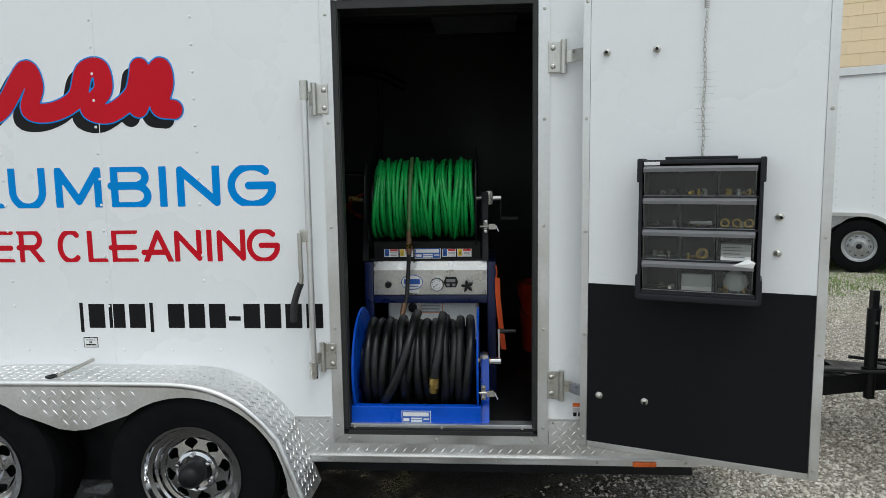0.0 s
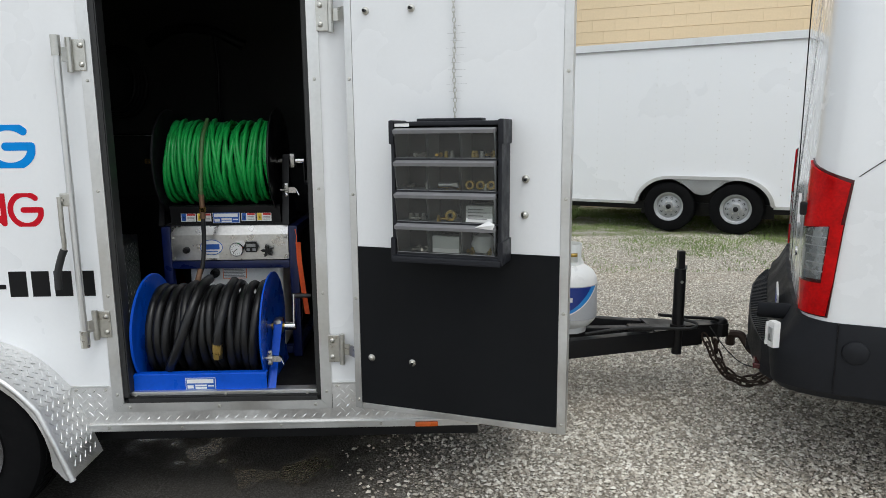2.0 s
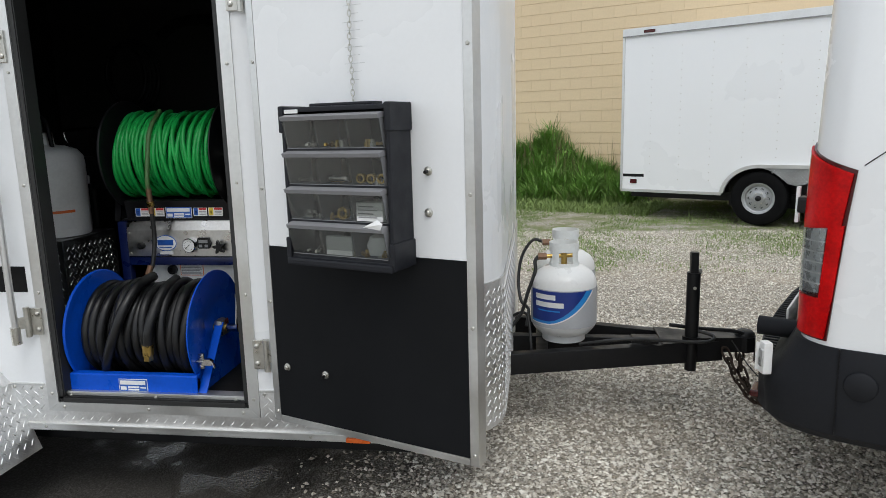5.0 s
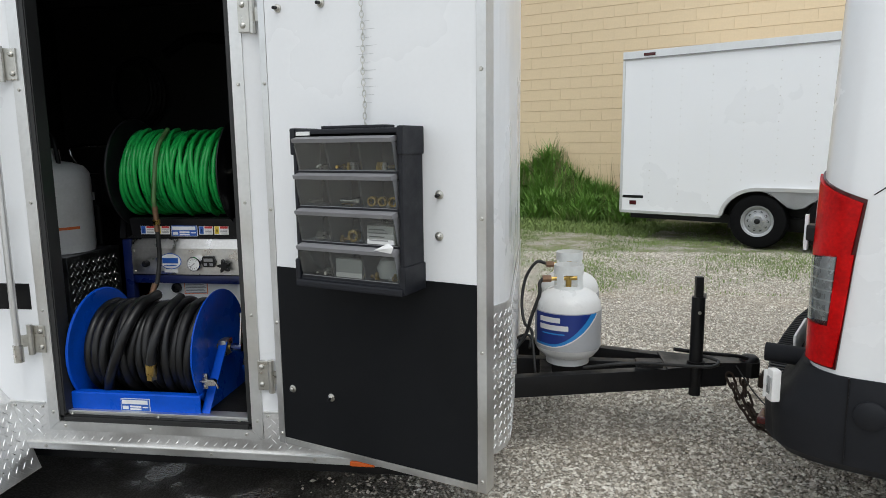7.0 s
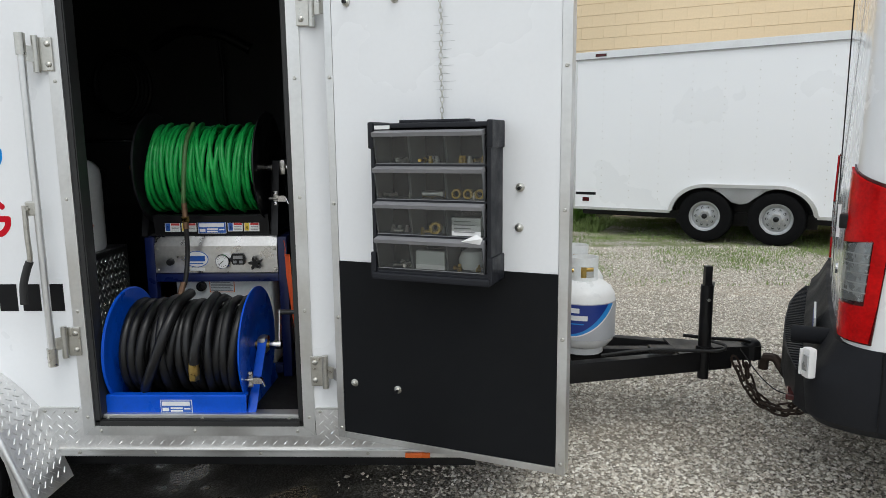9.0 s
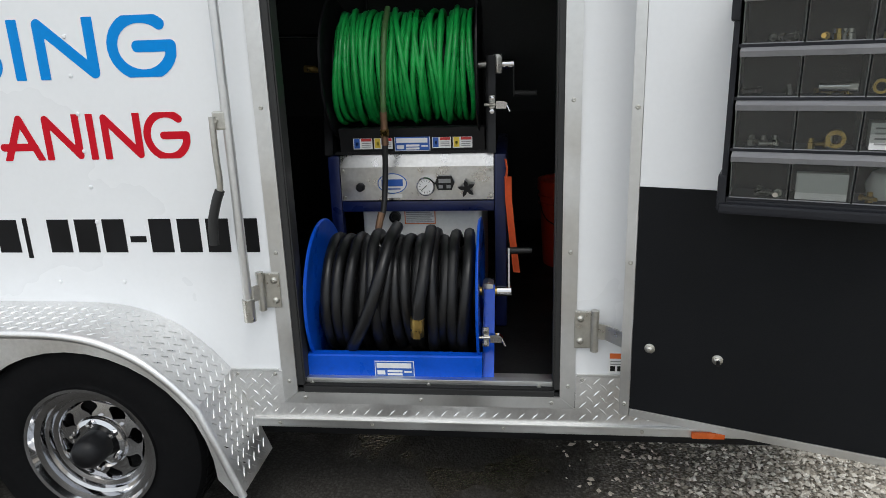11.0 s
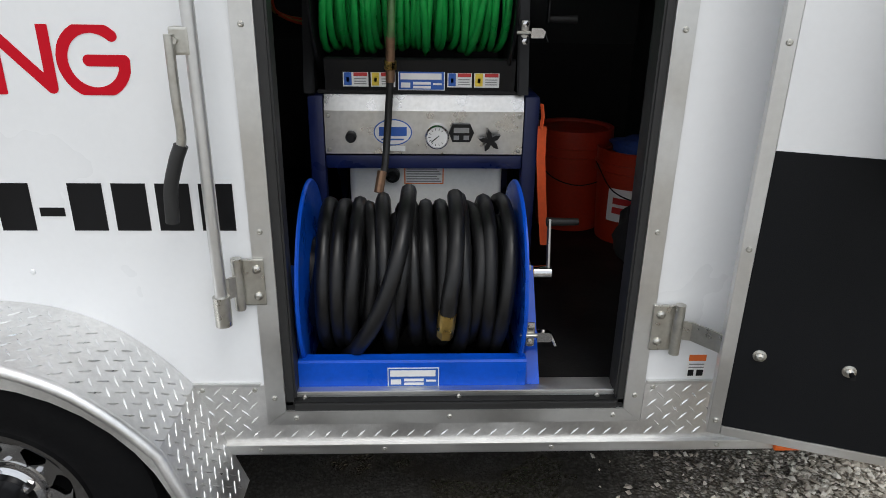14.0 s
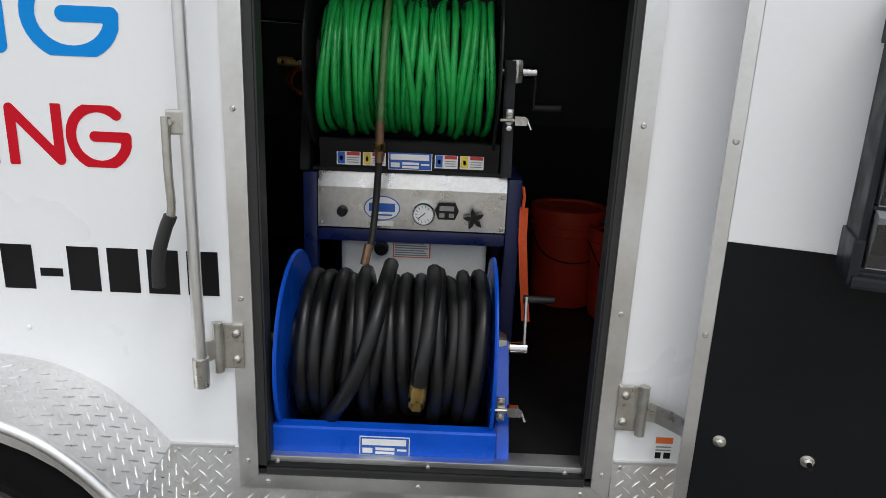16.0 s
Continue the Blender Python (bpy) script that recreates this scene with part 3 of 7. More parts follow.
# aluminium frame round the doorway, with dark seal inside it
bm = bmesh.new()
prism(bm, [(-0.633, 0.375), (-0.590, 0.411), (-0.590, 2.09), (-0.633, 2.13)], W - 0.006, W, XZ)
part("door_trim", bm, ALU, trailer)
bm = bmesh.new()
prism(bm, [(0.220, 0.375), (0.220, 2.13), (0.178, 2.09), (0.178, 0.411)], W - 0.006, W, XZ)
part("door_trim", bm, ALU, trailer)
part("door_trim", prism(bmesh.new(), [(-0.632, 0.375), (0.219, 0.375), (0.178, 0.410), (-0.590, 0.410)], W - 0.006, W, XZ), ALU, trailer)
part("door_trim", prism(bmesh.new(), [(-0.632, 2.13), (-0.590, 2.091), (0.178, 2.091), (0.219, 2.13)], W - 0.006, W, XZ), ALU, trailer)
part("jamb", bx(OX0 - 0.002, OX0 + 0.022, W + 0.0, W + 0.07, 0.42, 2.09, bevel=0.003), SEAL, trailer, "dark rubber door seal")
part("jamb", bx(OX1 - 0.022, OX1 + 0.002, W + 0.0, W + 0.07, 0.42, 2.09, bevel=0.003), SEAL, trailer, "dark rubber door seal")
part("jamb", bx(OX0 + 0.022, OX1 - 0.022, W + 0.0, W + 0.07, 2.055, 2.09, bevel=0.003), SEAL, trailer, "dark rubber door seal")
part("jamb_edge", bx(OX0 + 0.022, OX0 + 0.026, W + 0.004, W + 0.05, 0.44, 2.055), SEAL, trailer)
part("jamb_edge", bx(OX1 - 0.026, OX1 - 0.022, W + 0.004, W + 0.05, 0.44, 2.055), SEAL, trailer)
part("sill_seal", bx(OX0 + 0.022, OX1 - 0.022, W - 0.004, W + 0.02, 0.402, 0.428, bevel=0.003), SEAL, trailer)
bm = bx(OX0 + 0.022, OX1 - 0.022, W + 0.02, W + 0.075, 0.415, 0.444, bevel=0.003)
box(bm, OX0 + 0.022, OX1 - 0.022, W + 0.017, W + 0.024, 0.436, 0.447, bevel=0.002)
part("threshold", bm, ALU, trailer, "ribbed aluminium threshold strip")
# lower tread plate skirt, rail and marker
part("skirt", bx(-0.80, OX0 - 0.04, W - 0.004, W, 0.326, 0.478), TREAD, trailer, "aluminium tread plate skirt")
part("skirt", bx(OX0 - 0.04, 0.222, W - 0.004, W, 0.326, 0.375), TREAD, trailer, "aluminium tread plate skirt")
part("skirt", bx(0.222, 0.80, W - 0.004, W, 0.326, 0.478), TREAD, trailer, "aluminium tread plate skirt")
bm = bmesh.new()
fp = flat_place((0, W - 0.0042, 0), (1, 0, 0), (0, 0, 1))
lugs(bm, fp, -0.795, -0.642, 0.330, 0.476)
lugs(bm, fp, -0.633, 0.220, 0.328, 0.374)
lugs(bm, fp, 0.224, 0.795, 0.330, 0.476)
part("tread_pattern", bm, TREAD_LUG, trailer, kind="stuff")
part("skirt_cap", bx(-0.80, -0.642, W - 0.007, W - 0.0, 0.476, 0.484, bevel=0.002), ALU, trailer)
part("skirt_cap", bx(0.224, 0.80, W - 0.007, W - 0.0, 0.476, 0.484, bevel=0.002), ALU, trailer)
bm = bx(-0.775, 0.80, W - 0.012, W + 0.02, 0.296, 0.326, bevel=0.004)
box(bm, -0.775, 0.80, W - 0.016, W - 0.008, 0.318, 0.326, bevel=0.002)
part("bottom_rail", bm, ALU, trailer, "aluminium bottom rail with screws")
part("rear_bottom_rail", bx(-3.6, -2.45, W - 0.012, W + 0.02, 0.296, 0.326, bevel=0.004), ALU, trailer)
mk = part("marker_lamp", bx(0.545, 0.635, W - 0.024, W - 0.012, 0.299, 0.317, bevel=0.005), MARKER, trailer, "orange side marker lamp")
part("sheet_seam", bx(-1.517, -1.514, W - 0.0015, W, 0.7, 2.42), WHITE, trailer)

# fender over the two wheels, as a swept sheet
half = [(-1.56, 0.690), (-1.35, 0.690), (-1.22, 0.6895), (-1.16, 0.687), (-1.10, 0.681), (-1.04, 0.668), (-0.98, 0.645), (-0.92, 0.612), (-0.85, 0.552), (-0.787, 0.480)]
right = [(p.x, p.z) for p in smooth_path([(x, 0, z) for x, z in half], 3)] + [(-0.735, 0.34), (-0.69, 0.215)]
prof = [(-3.12 - x, z) for x, z in reversed(right[1:])] + right
under = []
for k, (x, z) in enumerate(prof):
    a, e = prof[max(k - 1, 0)], prof[min(k + 1, len(prof) - 1)]
    t = Vector((e[0] - a[0], e[1] - a[1])).normalized()
    under.append((x + t.y * 0.004, z - t.x * 0.004))
bm = bmesh.new()
lines = [[bm.verts.new((x, y, z)) for x, z in line] for line, y in ((prof, 2.315), (prof, W - 0.001), (under, W - 0.001), (under, 2.315))]
for k in range(len(prof) - 1):
    for p, q in ((0, 1), (1, 2), (2, 3), (3, 0)):
        bm.faces.new((lines[p][k], lines[p][k + 1], lines[q][k + 1], lines[q][k]))
bmesh.ops.recalc_face_normals(bm, faces=bm.faces)
fender = part("fender", bm, TREAD, trailer, "aluminium tread plate fender over two wheels")
lip = [Vector((x, 2.315, z - 0.004)) for x, z in prof]
part("rolled_edge", tube(bmesh.new(), lip, 0.012, 10), TREAD, fender, "bright rolled fender edge", smooth=60)
out_line = [(x, z - 0.006) for x, z in prof]
low = [(-0.715, 0.215)]
low += [(-1.13 + 0.375 * math.cos(radians(a)), 0.265 + 0.372 * math.sin(radians(a))) for a in range(0, 127, 9)]
low += [(-1.44, 0.535), (-1.50, 0.512), (-1.56, 0.505), (-1.62, 0.512), (-1.68, 0.535)]
low += [(-1.99 - 0.375 * math.cos(radians(a)), 0.265 + 0.372 * math.sin(radians(a))) for a in range(126, -1, -9)]
low += [(-2.435, 0.225)]
front = bmesh.new()
prism(front, out_line + low, 2.313, 2.317, XZ)
part("fender_face", front, TREAD, fender, "tread plate fender face with wheel arches")


bm = bmesh.new()
run = [0.0]
for a, e in zip(right, right[1:]):
    run.append(run[-1] + math.hypot(e[0] - a[0], e[1] - a[1]))


def fender_place(sgn):
    """Along the bent sheet from the middle of the fender towards one end."""
    def f(u, v):
        k = max(i for i in range(len(run) - 1) if run[i] <= u)
        a, e = Vector((right[k][0], 0, right[k][1])), Vector((right[k + 1][0], 0, right[k + 1][1]))
        d = (e - a).normalized()
        p = a + d * (u - run[k])
        if sgn < 0:
            p.x, d.x = -3.12 - p.x, -d.x
        n = Vector((-d.z, 0, d.x)) * (1 if d.x > 0 else -1)
        if abs(d.x) < 0.02 or n.z < 0:
            n = Vector((sgn, 0, 0))
        p.y = W - v
        return p + n * 0.0004, d, Vector((0, -1, 0)), n
    return f


for s in (1, -1):
    lugs(bm, fender_place(s), 0.0, run[-1] - 0.005, 0.012, 0.222)
fpl = flat_place((0, 2.3128, 0), (1, 0, 0), (0, 0, 1))
lugs(bm, fpl, -1.78, -1.30, 0.50, 0.672, keep=lambda u, v: v > 0.525 + 0.55 * (abs(u + 1.56) - 0.04) ** 1.0 * (abs(u + 1.56) > 0.04) and v < 0.665)
part("tread_pattern", bm, TREAD_LUG, fender, kind="stuff")
for wx in (-1.13, -1.99):
    wheel("wheel", Matrix.Translation((wx, 2.44, 0.325)) @ OUT @ Matrix.Rotation(0.4 * wx, 4, "Z"), 0.327, 0.205, 0.186, "spoke", "black tyre on chrome spoke wheel", trailer)
# black backing sheet added to stand in for the shade under the fender
half = [(-1.56 + (x + 1.56) * 0.97, z - 0.010) for x, z in right]
part("well_shade_sheet", prism(bmesh.new(), [(-3.12 - x, z) for x, z in reversed(half)][:-1] + half, W - 0.012, W - 0.002, XZ), BLACK, trailer, "added black sheet for the shade behind the tyres")
# small rods lying on the fender
rod = thing("latch_pin", "small grey steel latch pin lying on the fender", "pin", base=(-1.615, 2.42, 0.694))
part("pin", tube(bmesh.new(), [(-1.632, 2.345, 0.705), (-1.616, 2.44, 0.709), (-1.600, 2.530, 0.716)], 0.0075), ZINC, rod)
part("clip", tube(bmesh.new(), smooth_path([(-1.632, 2.350, 0.706), (-1.650, 2.335, 0.702), (-1.672, 2.345, 0.702), (-1.640, 2.365, 0.706)]), 0.005), BLACK, rod)

# rivets and screws as shared pieces
rv = bmesh.new()
lathe(rv, [(0.0062, 0), (0.0055, 0.0022), (0.003, 0.0036), (0, 0.0039)], OUT, 8)
rivet_mesh = bpy.data.meshes.new("rivet")
rv.to_mesh(rivet_mesh)
rv.free()
rivet_mesh.materials.append(WHITE)
sv = bmesh.new()
lathe(sv, [(0.0062, 0), (0.0060, 0.002), (0.0045, 0.0042), (0.002, 0.0045), (0, 0.0035)], OUT, 10)
screw_mesh = bpy.data.meshes.new("screw")
sv.to_mesh(screw_mesh)
sv.free()
screw_mesh.materials.append(ZINC)


def piece(name, mesh, m, parent):
    ob = new(name, mesh)
    ob.parent = parent
    p = parent
    while p.parent:
        p = p.parent
    if p.name in WORLD and p == parent:
        ob.matrix_parent_inverse = p.matrix_basis.inverted()
    ob.matrix_basis = m
    return ob


for col in (-1.133, -1.530, -1.927, -2.324):
    for k in range(14):
        z = 2.245 - 0.101 * k
        if z > 0.74:
            piece("rivet", rivet_mesh, Matrix.Translation((col, W, z)), trailer)
for k in range(9):
    piece("rivet", rivet_mesh, Matrix.Translation((-1.08 - 0.2 * k, W, 0.752)), trailer)
for z in (0.446, 0.841, 1.240, 1.638, 2.035):
    piece("screw", screw_mesh, Matrix.Translation((-0.613, W - 0.006, z)), trailer)
    piece("screw", screw_mesh, Matrix.Translation((0.200, W - 0.006, z)), trailer)
for x in (-0.568, -0.221, 0.155):
    piece("screw", screw_mesh, Matrix.Translation((x, W - 0.006, 0.393)), trailer)
for x in (-0.652, -0.370, 0.017, 0.410, 0.75):
    piece("screw", screw_mesh, Matrix.Translation((x, W - 0.012, 0.311)), trailer)
for x, z in ((-0.77, 0.467), (-0.655, 0.467), (0.24, 0.467)):
    piece("screw", screw_mesh, Matrix.Translation((x, W - 0.004, z)), trailer)
for x in (-0.55, -0.20, 0.12):
    piece("screw", screw_mesh, Matrix.Translation((x, W + 0.016, 0.432)), trailer)

# lettering on the wall
xs = -1.663
for ch in "(000) 000-0000":
    wd = {"(": 0.038, ")": 0.038, " ": 0.038, "-": 0.056}.get(ch, 0.0842)
    span = {"0": (0.009, wd - 0.009, 0.842, 0.940), "-": (0.004, wd - 0.004, 0.872, 0.890), " ": None}.get(ch, (0.010, 0.024, 0.825, 0.945))
    if span:
        part("bar", bx(xs + span[0], xs + span[1], W - 0.001, W - 0.0002, span[2], span[3]), INK, trailer, "plain black vinyl bar")
    xs += wd


def script_line(dx, dz):
    pts = [(-2.25, 1.70), (-2.10, 1.74), (-1.98, 1.69), (-1.90, 1.72), (-1.80, 1.86), (-1.765, 1.80), (-1.79, 1.71), (-1.70, 1.70), (-1.60, 1.75), (-1.56, 1.85), (-1.50, 1.86),
           (-1.49, 1.78), (-1.55, 1.71), (-1.47, 1.69), (-1.37, 1.76), (-1.34, 1.86), (-1.355, 1.71), (-1.32, 1.78), (-1.26, 1.86), (-1.245, 1.80), (-1.27, 1.715), (-1.215, 1.70)]
    return [Vector((x + dx, 0, z + dz)) for x, z in pts]


def ribbon(bm, pts, w, y, step=0.004, strokes=None, clip=None):
    """A flat band of even width along the line, as one clean sheet cut on a fine grid."""
    lines = [np.array(s) for s in strokes] if strokes else [np.array([(p.x, p.z) for p in smooth_path(pts, 6)])]
    every = np.concatenate(lines)
    x0, z0 = every.min(0) - w - step
    x1, z1 = every.max(0) + w + step
    xs, zs = np.arange(x0, x1, step), np.arange(z0, z1, step)
    gx, gz = np.meshgrid(xs, zs, indexing="ij")
    d = np.full(gx.shape, 9.0)
    for (ax, az), (cx, cz) in [q for line in lines for q in zip(line[:-1], line[1:])]:
        ex, ez = cx - ax, cz - az
        t = np.clip(((gx - ax) * ex + (gz - az) * ez) / (ex * ex + ez * ez + 1e-9), 0, 1)
        d = np.minimum(d, np.hypot(gx - ax - t * ex, gz - az - t * ez))
    f = w - d
    if clip:
        f = np.minimum(f, np.minimum(gz - clip[0], clip[1] - gz))
    for i in range(len(xs) - 1):
        for k in range(len(zs) - 1):
            c = [(i, k), (i + 1, k), (i + 1, k + 1), (i, k + 1)]
            v = [f[q] for q in c]
            if max(v) <= 0:
                continue
            poly = []
            for q in range(4):
                a, e = c[q], c[(q + 1) % 4]
                fa, fe = f[a], f[e]
                pa, pe = (xs[a[0]], zs[a[1]]), (xs[e[0]], zs[e[1]])
                if fa > 0:
                    poly.append(pa)
                if (fa > 0) != (fe > 0):
                    t = fa / (fa - fe)
                    poly.append((pa[0] + (pe[0] - pa[0]) * t, pa[1] + (pe[1] - pa[1]) * t))
            if len(poly) > 2:
                bm.faces.new([bm.verts.new((p[0], y, p[1])) for p in poly])
    return bm


def arc(cx, cz, rx, rz, a0, a1, n=16):
    return [(cx + rx * math.cos(radians(a0 + (a1 - a0) * k / n)), cz + rz * math.sin(radians(a0 + (a1 - a0) * k / n))) for k in range(n + 1)]


# strokes of the sign painter's letters, in parts of their width and height
GLYPHS = {
    "P": [[(0, 0), (0, 1)], [(-0.1, 0.97), (0.6, 0.97)] + arc(0.6, 0.72, 0.4, 0.25, 90, -90) + [(-0.1, 0.47)]],
    "L": [[(0, 1), (0, 0.03), (1, 0.03)]],
    "U": [[(0, 1), (0, 0.42)] + arc(0.5, 0.42, 0.5, 0.40, 180, 360) + [(1, 1)]],
    "M": [[(0, 0), (0, 0.93), (0.5, 0.16), (1, 0.93), (1, 0)]],
    "B": [[(0, 0), (0, 1)], [(0, 0.97), (0.62, 0.97)] + arc(0.62, 0.75, 0.33, 0.22, 90, -90) + [(-0.1, 0.53)], [(0.62, 0.53)] + arc(0.62, 0.28, 0.38, 0.25, 90, -90) + [(0, 0.03)]],
    "I": [[(0.5, 0), (0.5, 1)]],
    "N": [[(0, 0), (0, 0.90), (1, 0.10), (1, 1)]],
    "G": [arc(0.5, 0.5, 0.5, 0.47, 48, 342, 26) + [(0.985, 0.50), (0.42, 0.50)]],
    "E": [[(1, 0.97), (0, 0.97), (0, 0.03), (1, 0.03)], [(-0.15, 0.46), (0.95, 0.46)]],
    "R": [[(0, 0), (0, 1)], [(-0.1, 0.97), (0.55, 0.97)] + arc(0.55, 0.72, 0.38, 0.25, 90, -90) + [(-0.15, 0.47)], [(0.45, 0.47), (1, 0)]],
    "C": [arc(0.52, 0.5, 0.52, 0.47, 50, 310, 24)],
    "A": [[(0, 0), (0.5, 0.92), (1, 0)], [(-0.08, 0.30), (0.85, 0.30)]],
}


def sign(word, spans, z0, z1, w, mt, label):
    """Painted letters of even stroke, one mesh a letter, each in its own span of the wall."""
    for ch, (x0, x1) in zip(word, spans):
        bm = bmesh.new()
        x0, x1 = x0 + w, x1 - w
        ribbon(bm, None, w, W - 0.001, 0.003, [[(x0 + u * (x1 - x0), z0 + v * (z1 - z0)) for u, v in s] for s in GLYPHS[ch]], (z0, z1))
        part("letter", bm, mt, trailer, label)


sign("PLUMBING", ((-2.205, -2.075), (-2.035, -1.930), (-1.907, -1.753), (-1.715, -1.525), (-1.487, -1.324), (-1.300, -1.252), (-1.220, -1.048), (-1.018, -0.824)), 1.327, 1.484, 0.0150, INK_BLUE, "blue painted capital letter")
sign("ER", ((-2.015, -1.905), (-1.884, -1.781)), 1.110, 1.235, 0.0105, INK_RED, "red painted capital letter")
sign("CLEANING", ((-1.724, -1.620), (-1.600, -1.518), (-1.500, -1.392), (-1.372, -1.250), (-1.244, -1.134), (-1.120, -1.086), (-1.072, -0.958), (-0.953, -0.819)), 1.110, 1.235, 0.0105, INK_RED, "red painted capital letter")
part("logo_shadow", ribbon(bmesh.new(), script_line(-0.035, -0.036), 0.036, W - 0.0008), INK, trailer, "black drop shadow of the painted logo")
part("logo_outline", ribbon(bmesh.new(), script_line(0, 0), 0.041, W - 0.0014), INK_BLUE, trailer, "thin blue outline of the painted logo")
part("logo_band", ribbon(bmesh.new(), script_line(0, 0), 0.036, W - 0.0020), INK_RED, trailer, "red flowing painted logo band")


def sticker(parent, x0, x1, z0, z1, y, ground_mat, bars=(), name="sticker", label=""):
    """A thin label that faces -y, with printed bars of (x0, x1, z0, z1, material) in parts of its size."""
    s = part(name, bx(x0, x1, y - 0.0008, y, z0, z1), ground_mat, parent, label)
    for a, b, c, d, mt in bars:
        part("print", bx(x0 + a * (x1 - x0), x0 + b * (x1 - x0), y - 0.0016, y - 0.0008, z0 + c * (z1 - z0), z0 + d * (z1 - z0)), mt, s)
    return s


sticker(trailer, -1.646, -1.586, 0.761, 0.803, W, INK, [(0.05, 0.95, 0.08, 0.92, STICKER), (0.2, 0.8, 0.7, 0.78, INK), (0.4, 0.6, 0.45, 0.6, INK), (0.15, 0.85, 0.2, 0.34, INK)], label="small white label with black print")
sticker(trailer, 0.312, 0.355, 0.487, 0.549, W, STICKER, [(0.05, 0.95, 0.72, 0.97, STICKER_ORANGE), (0.1, 0.9, 0.55, 0.6, INK_GREY), (0.1, 0.9, 0.42, 0.47, INK_GREY), (0.1, 0.4, 0.1, 0.35, INK), (0.55, 0.9, 0.1, 0.35, INK)], label="white warning sticker with orange head")


def hinge_plate(x0, x1, z0, z1, knuckle_x, label):
    h = part("hinge", bx(x0, x1, W - 0.013, W - 0.006, z0, z1, bevel=0.003), ZINC, trailer, label)
    part("knuckle", cy((knuckle_x, W - 0.020, z0 - 0.005), (knuckle_x, W - 0.020, z1 + 0.005), 0.011, 16), ZINC, h, smooth=40)
    for z in (z0 + 0.022, z1 - 0.022):
        part("bolt", lathe(bmesh.new(), [(0.010, 0), (0.009, 0.004), (0.004, 0.007), (0, 0.007)], Matrix.Translation(((x0 + x1) / 2 - (0.008 if knuckle_x > x0 + 0.02 else -0.008), W - 0.013, z)) @ OUT, 12), ZINC, h)
    return h


for z0, z1 in ((0.567, 0.676), (1.804, 1.914)):
    h = hinge_plate(0.214, 0.262, z0, z1, 0.268, "zinc door hinge")
    part("strap", strip(bmesh.new(), [(0.270, W - 0.022), (0.295, W - 0.030), (0.330, W - 0.075), (0.350, W - 0.112)], z0 + 0.033, z1 - 0.033, XY, 0.005), ZINC, h)
for z0, z1 in ((0.680, 0.784), (1.671, 1.781)):
    h = hinge_plate(-0.655, -0.610, z0, z1, -0.662, "zinc lock hasp")
    part("keeper", strip(bmesh.new(), [(-0.664, W - 0.022), (-0.678, W - 0.040), (-0.700, W - 0.050)], z0 + 0.03, z1 - 0.03, XY, 0.006), ZINC, h)
lock = part("lock_bar", cy((-0.690, W - 0.052, 0.662), (-0.690, W - 0.052, 1.785), 0.0125, 16), ALU, trailer, "grey steel lock bar with lever handle", smooth=40)
part("bar_end", cy((-0.690, W - 0.052, 0.655), (-0.690, W - 0.052, 0.72), 0.017, 16), ZINC, lock, smooth=40)
part("bar_end", cy((-0.690, W - 0.052, 1.72), (-0.690, W - 0.052, 1.79), 0.016, 16), ZINC, lock, smooth=40)
part("clamp", bx(-0.724, -0.690, W - 0.066, W - 0.040, 1.190, 1.238, bevel=0.005), ZINC, lock)
part("bolt", cy((-0.714, W - 0.074, 1.215), (-0.714, W - 0.060, 1.215), 0.006, 10), ZINC, lock)
hp = smooth_path([(-0.722, W - 0.070, 1.225), (-0.722, W - 0.072, 1.12), (-0.722, W - 0.070, 1.045), (-0.736, W - 0.072, 1.005), (-0.752, W - 0.074, 0.95), (-0.757, W - 0.074, 0.885)])
part("lever", tube(bmesh.new(), hp[:20], 0.009, 8), ZINC, lock, smooth=60)
part("grip", tube(bmesh.new(), hp[18:], 0.013, 10), SEAL, lock, "black rubber lever grip", smooth=60)

# the open door leaf; its own frame: x along the leaf, -y towards the yard
LEAF_M = pose(0.333, 2.439, 0.428, 0, 0, -20.5)
leaf = part("door_leaf", bx(0.0, 0.772, 0.0, 0.040, 0.0, 1.70, bevel=0.002, m=LEAF_M), WHITE, trailer, "open white door leaf with black lower panel")


def lp(name, mt, x0, x1, y0, y1, z0, z1, bevel=0.0, label=""):
    return part(name, bx(x0, x1, y0, y1, z0, z1, bevel=bevel, m=LEAF_M), mt, leaf, label)


lp("edge_trim", ALU, -0.006, 0.020, -0.006, 0.044, -0.004, 1.704, 0.002, "aluminium edge trim")
lp("edge_trim", ALU, 0.750, 0.779, -0.006, 0.044, -0.004, 1.704, 0.002, "aluminium edge trim")
lp("edge_trim", ALU, 0.021, 0.749, -0.006, 0.044, -0.004, 0.018, 0.002, "aluminium edge trim")
lp("lower_panel", BLACK_PANEL, 0.021, 0.749, -0.005, 0.0, 0.019, 0.612, 0.001, "matt black lower door panel")
lp("upper_panel", WHITE, 0.021, 0.749, -0.0035, 0.0, 0.613, 1.70, 0.0)
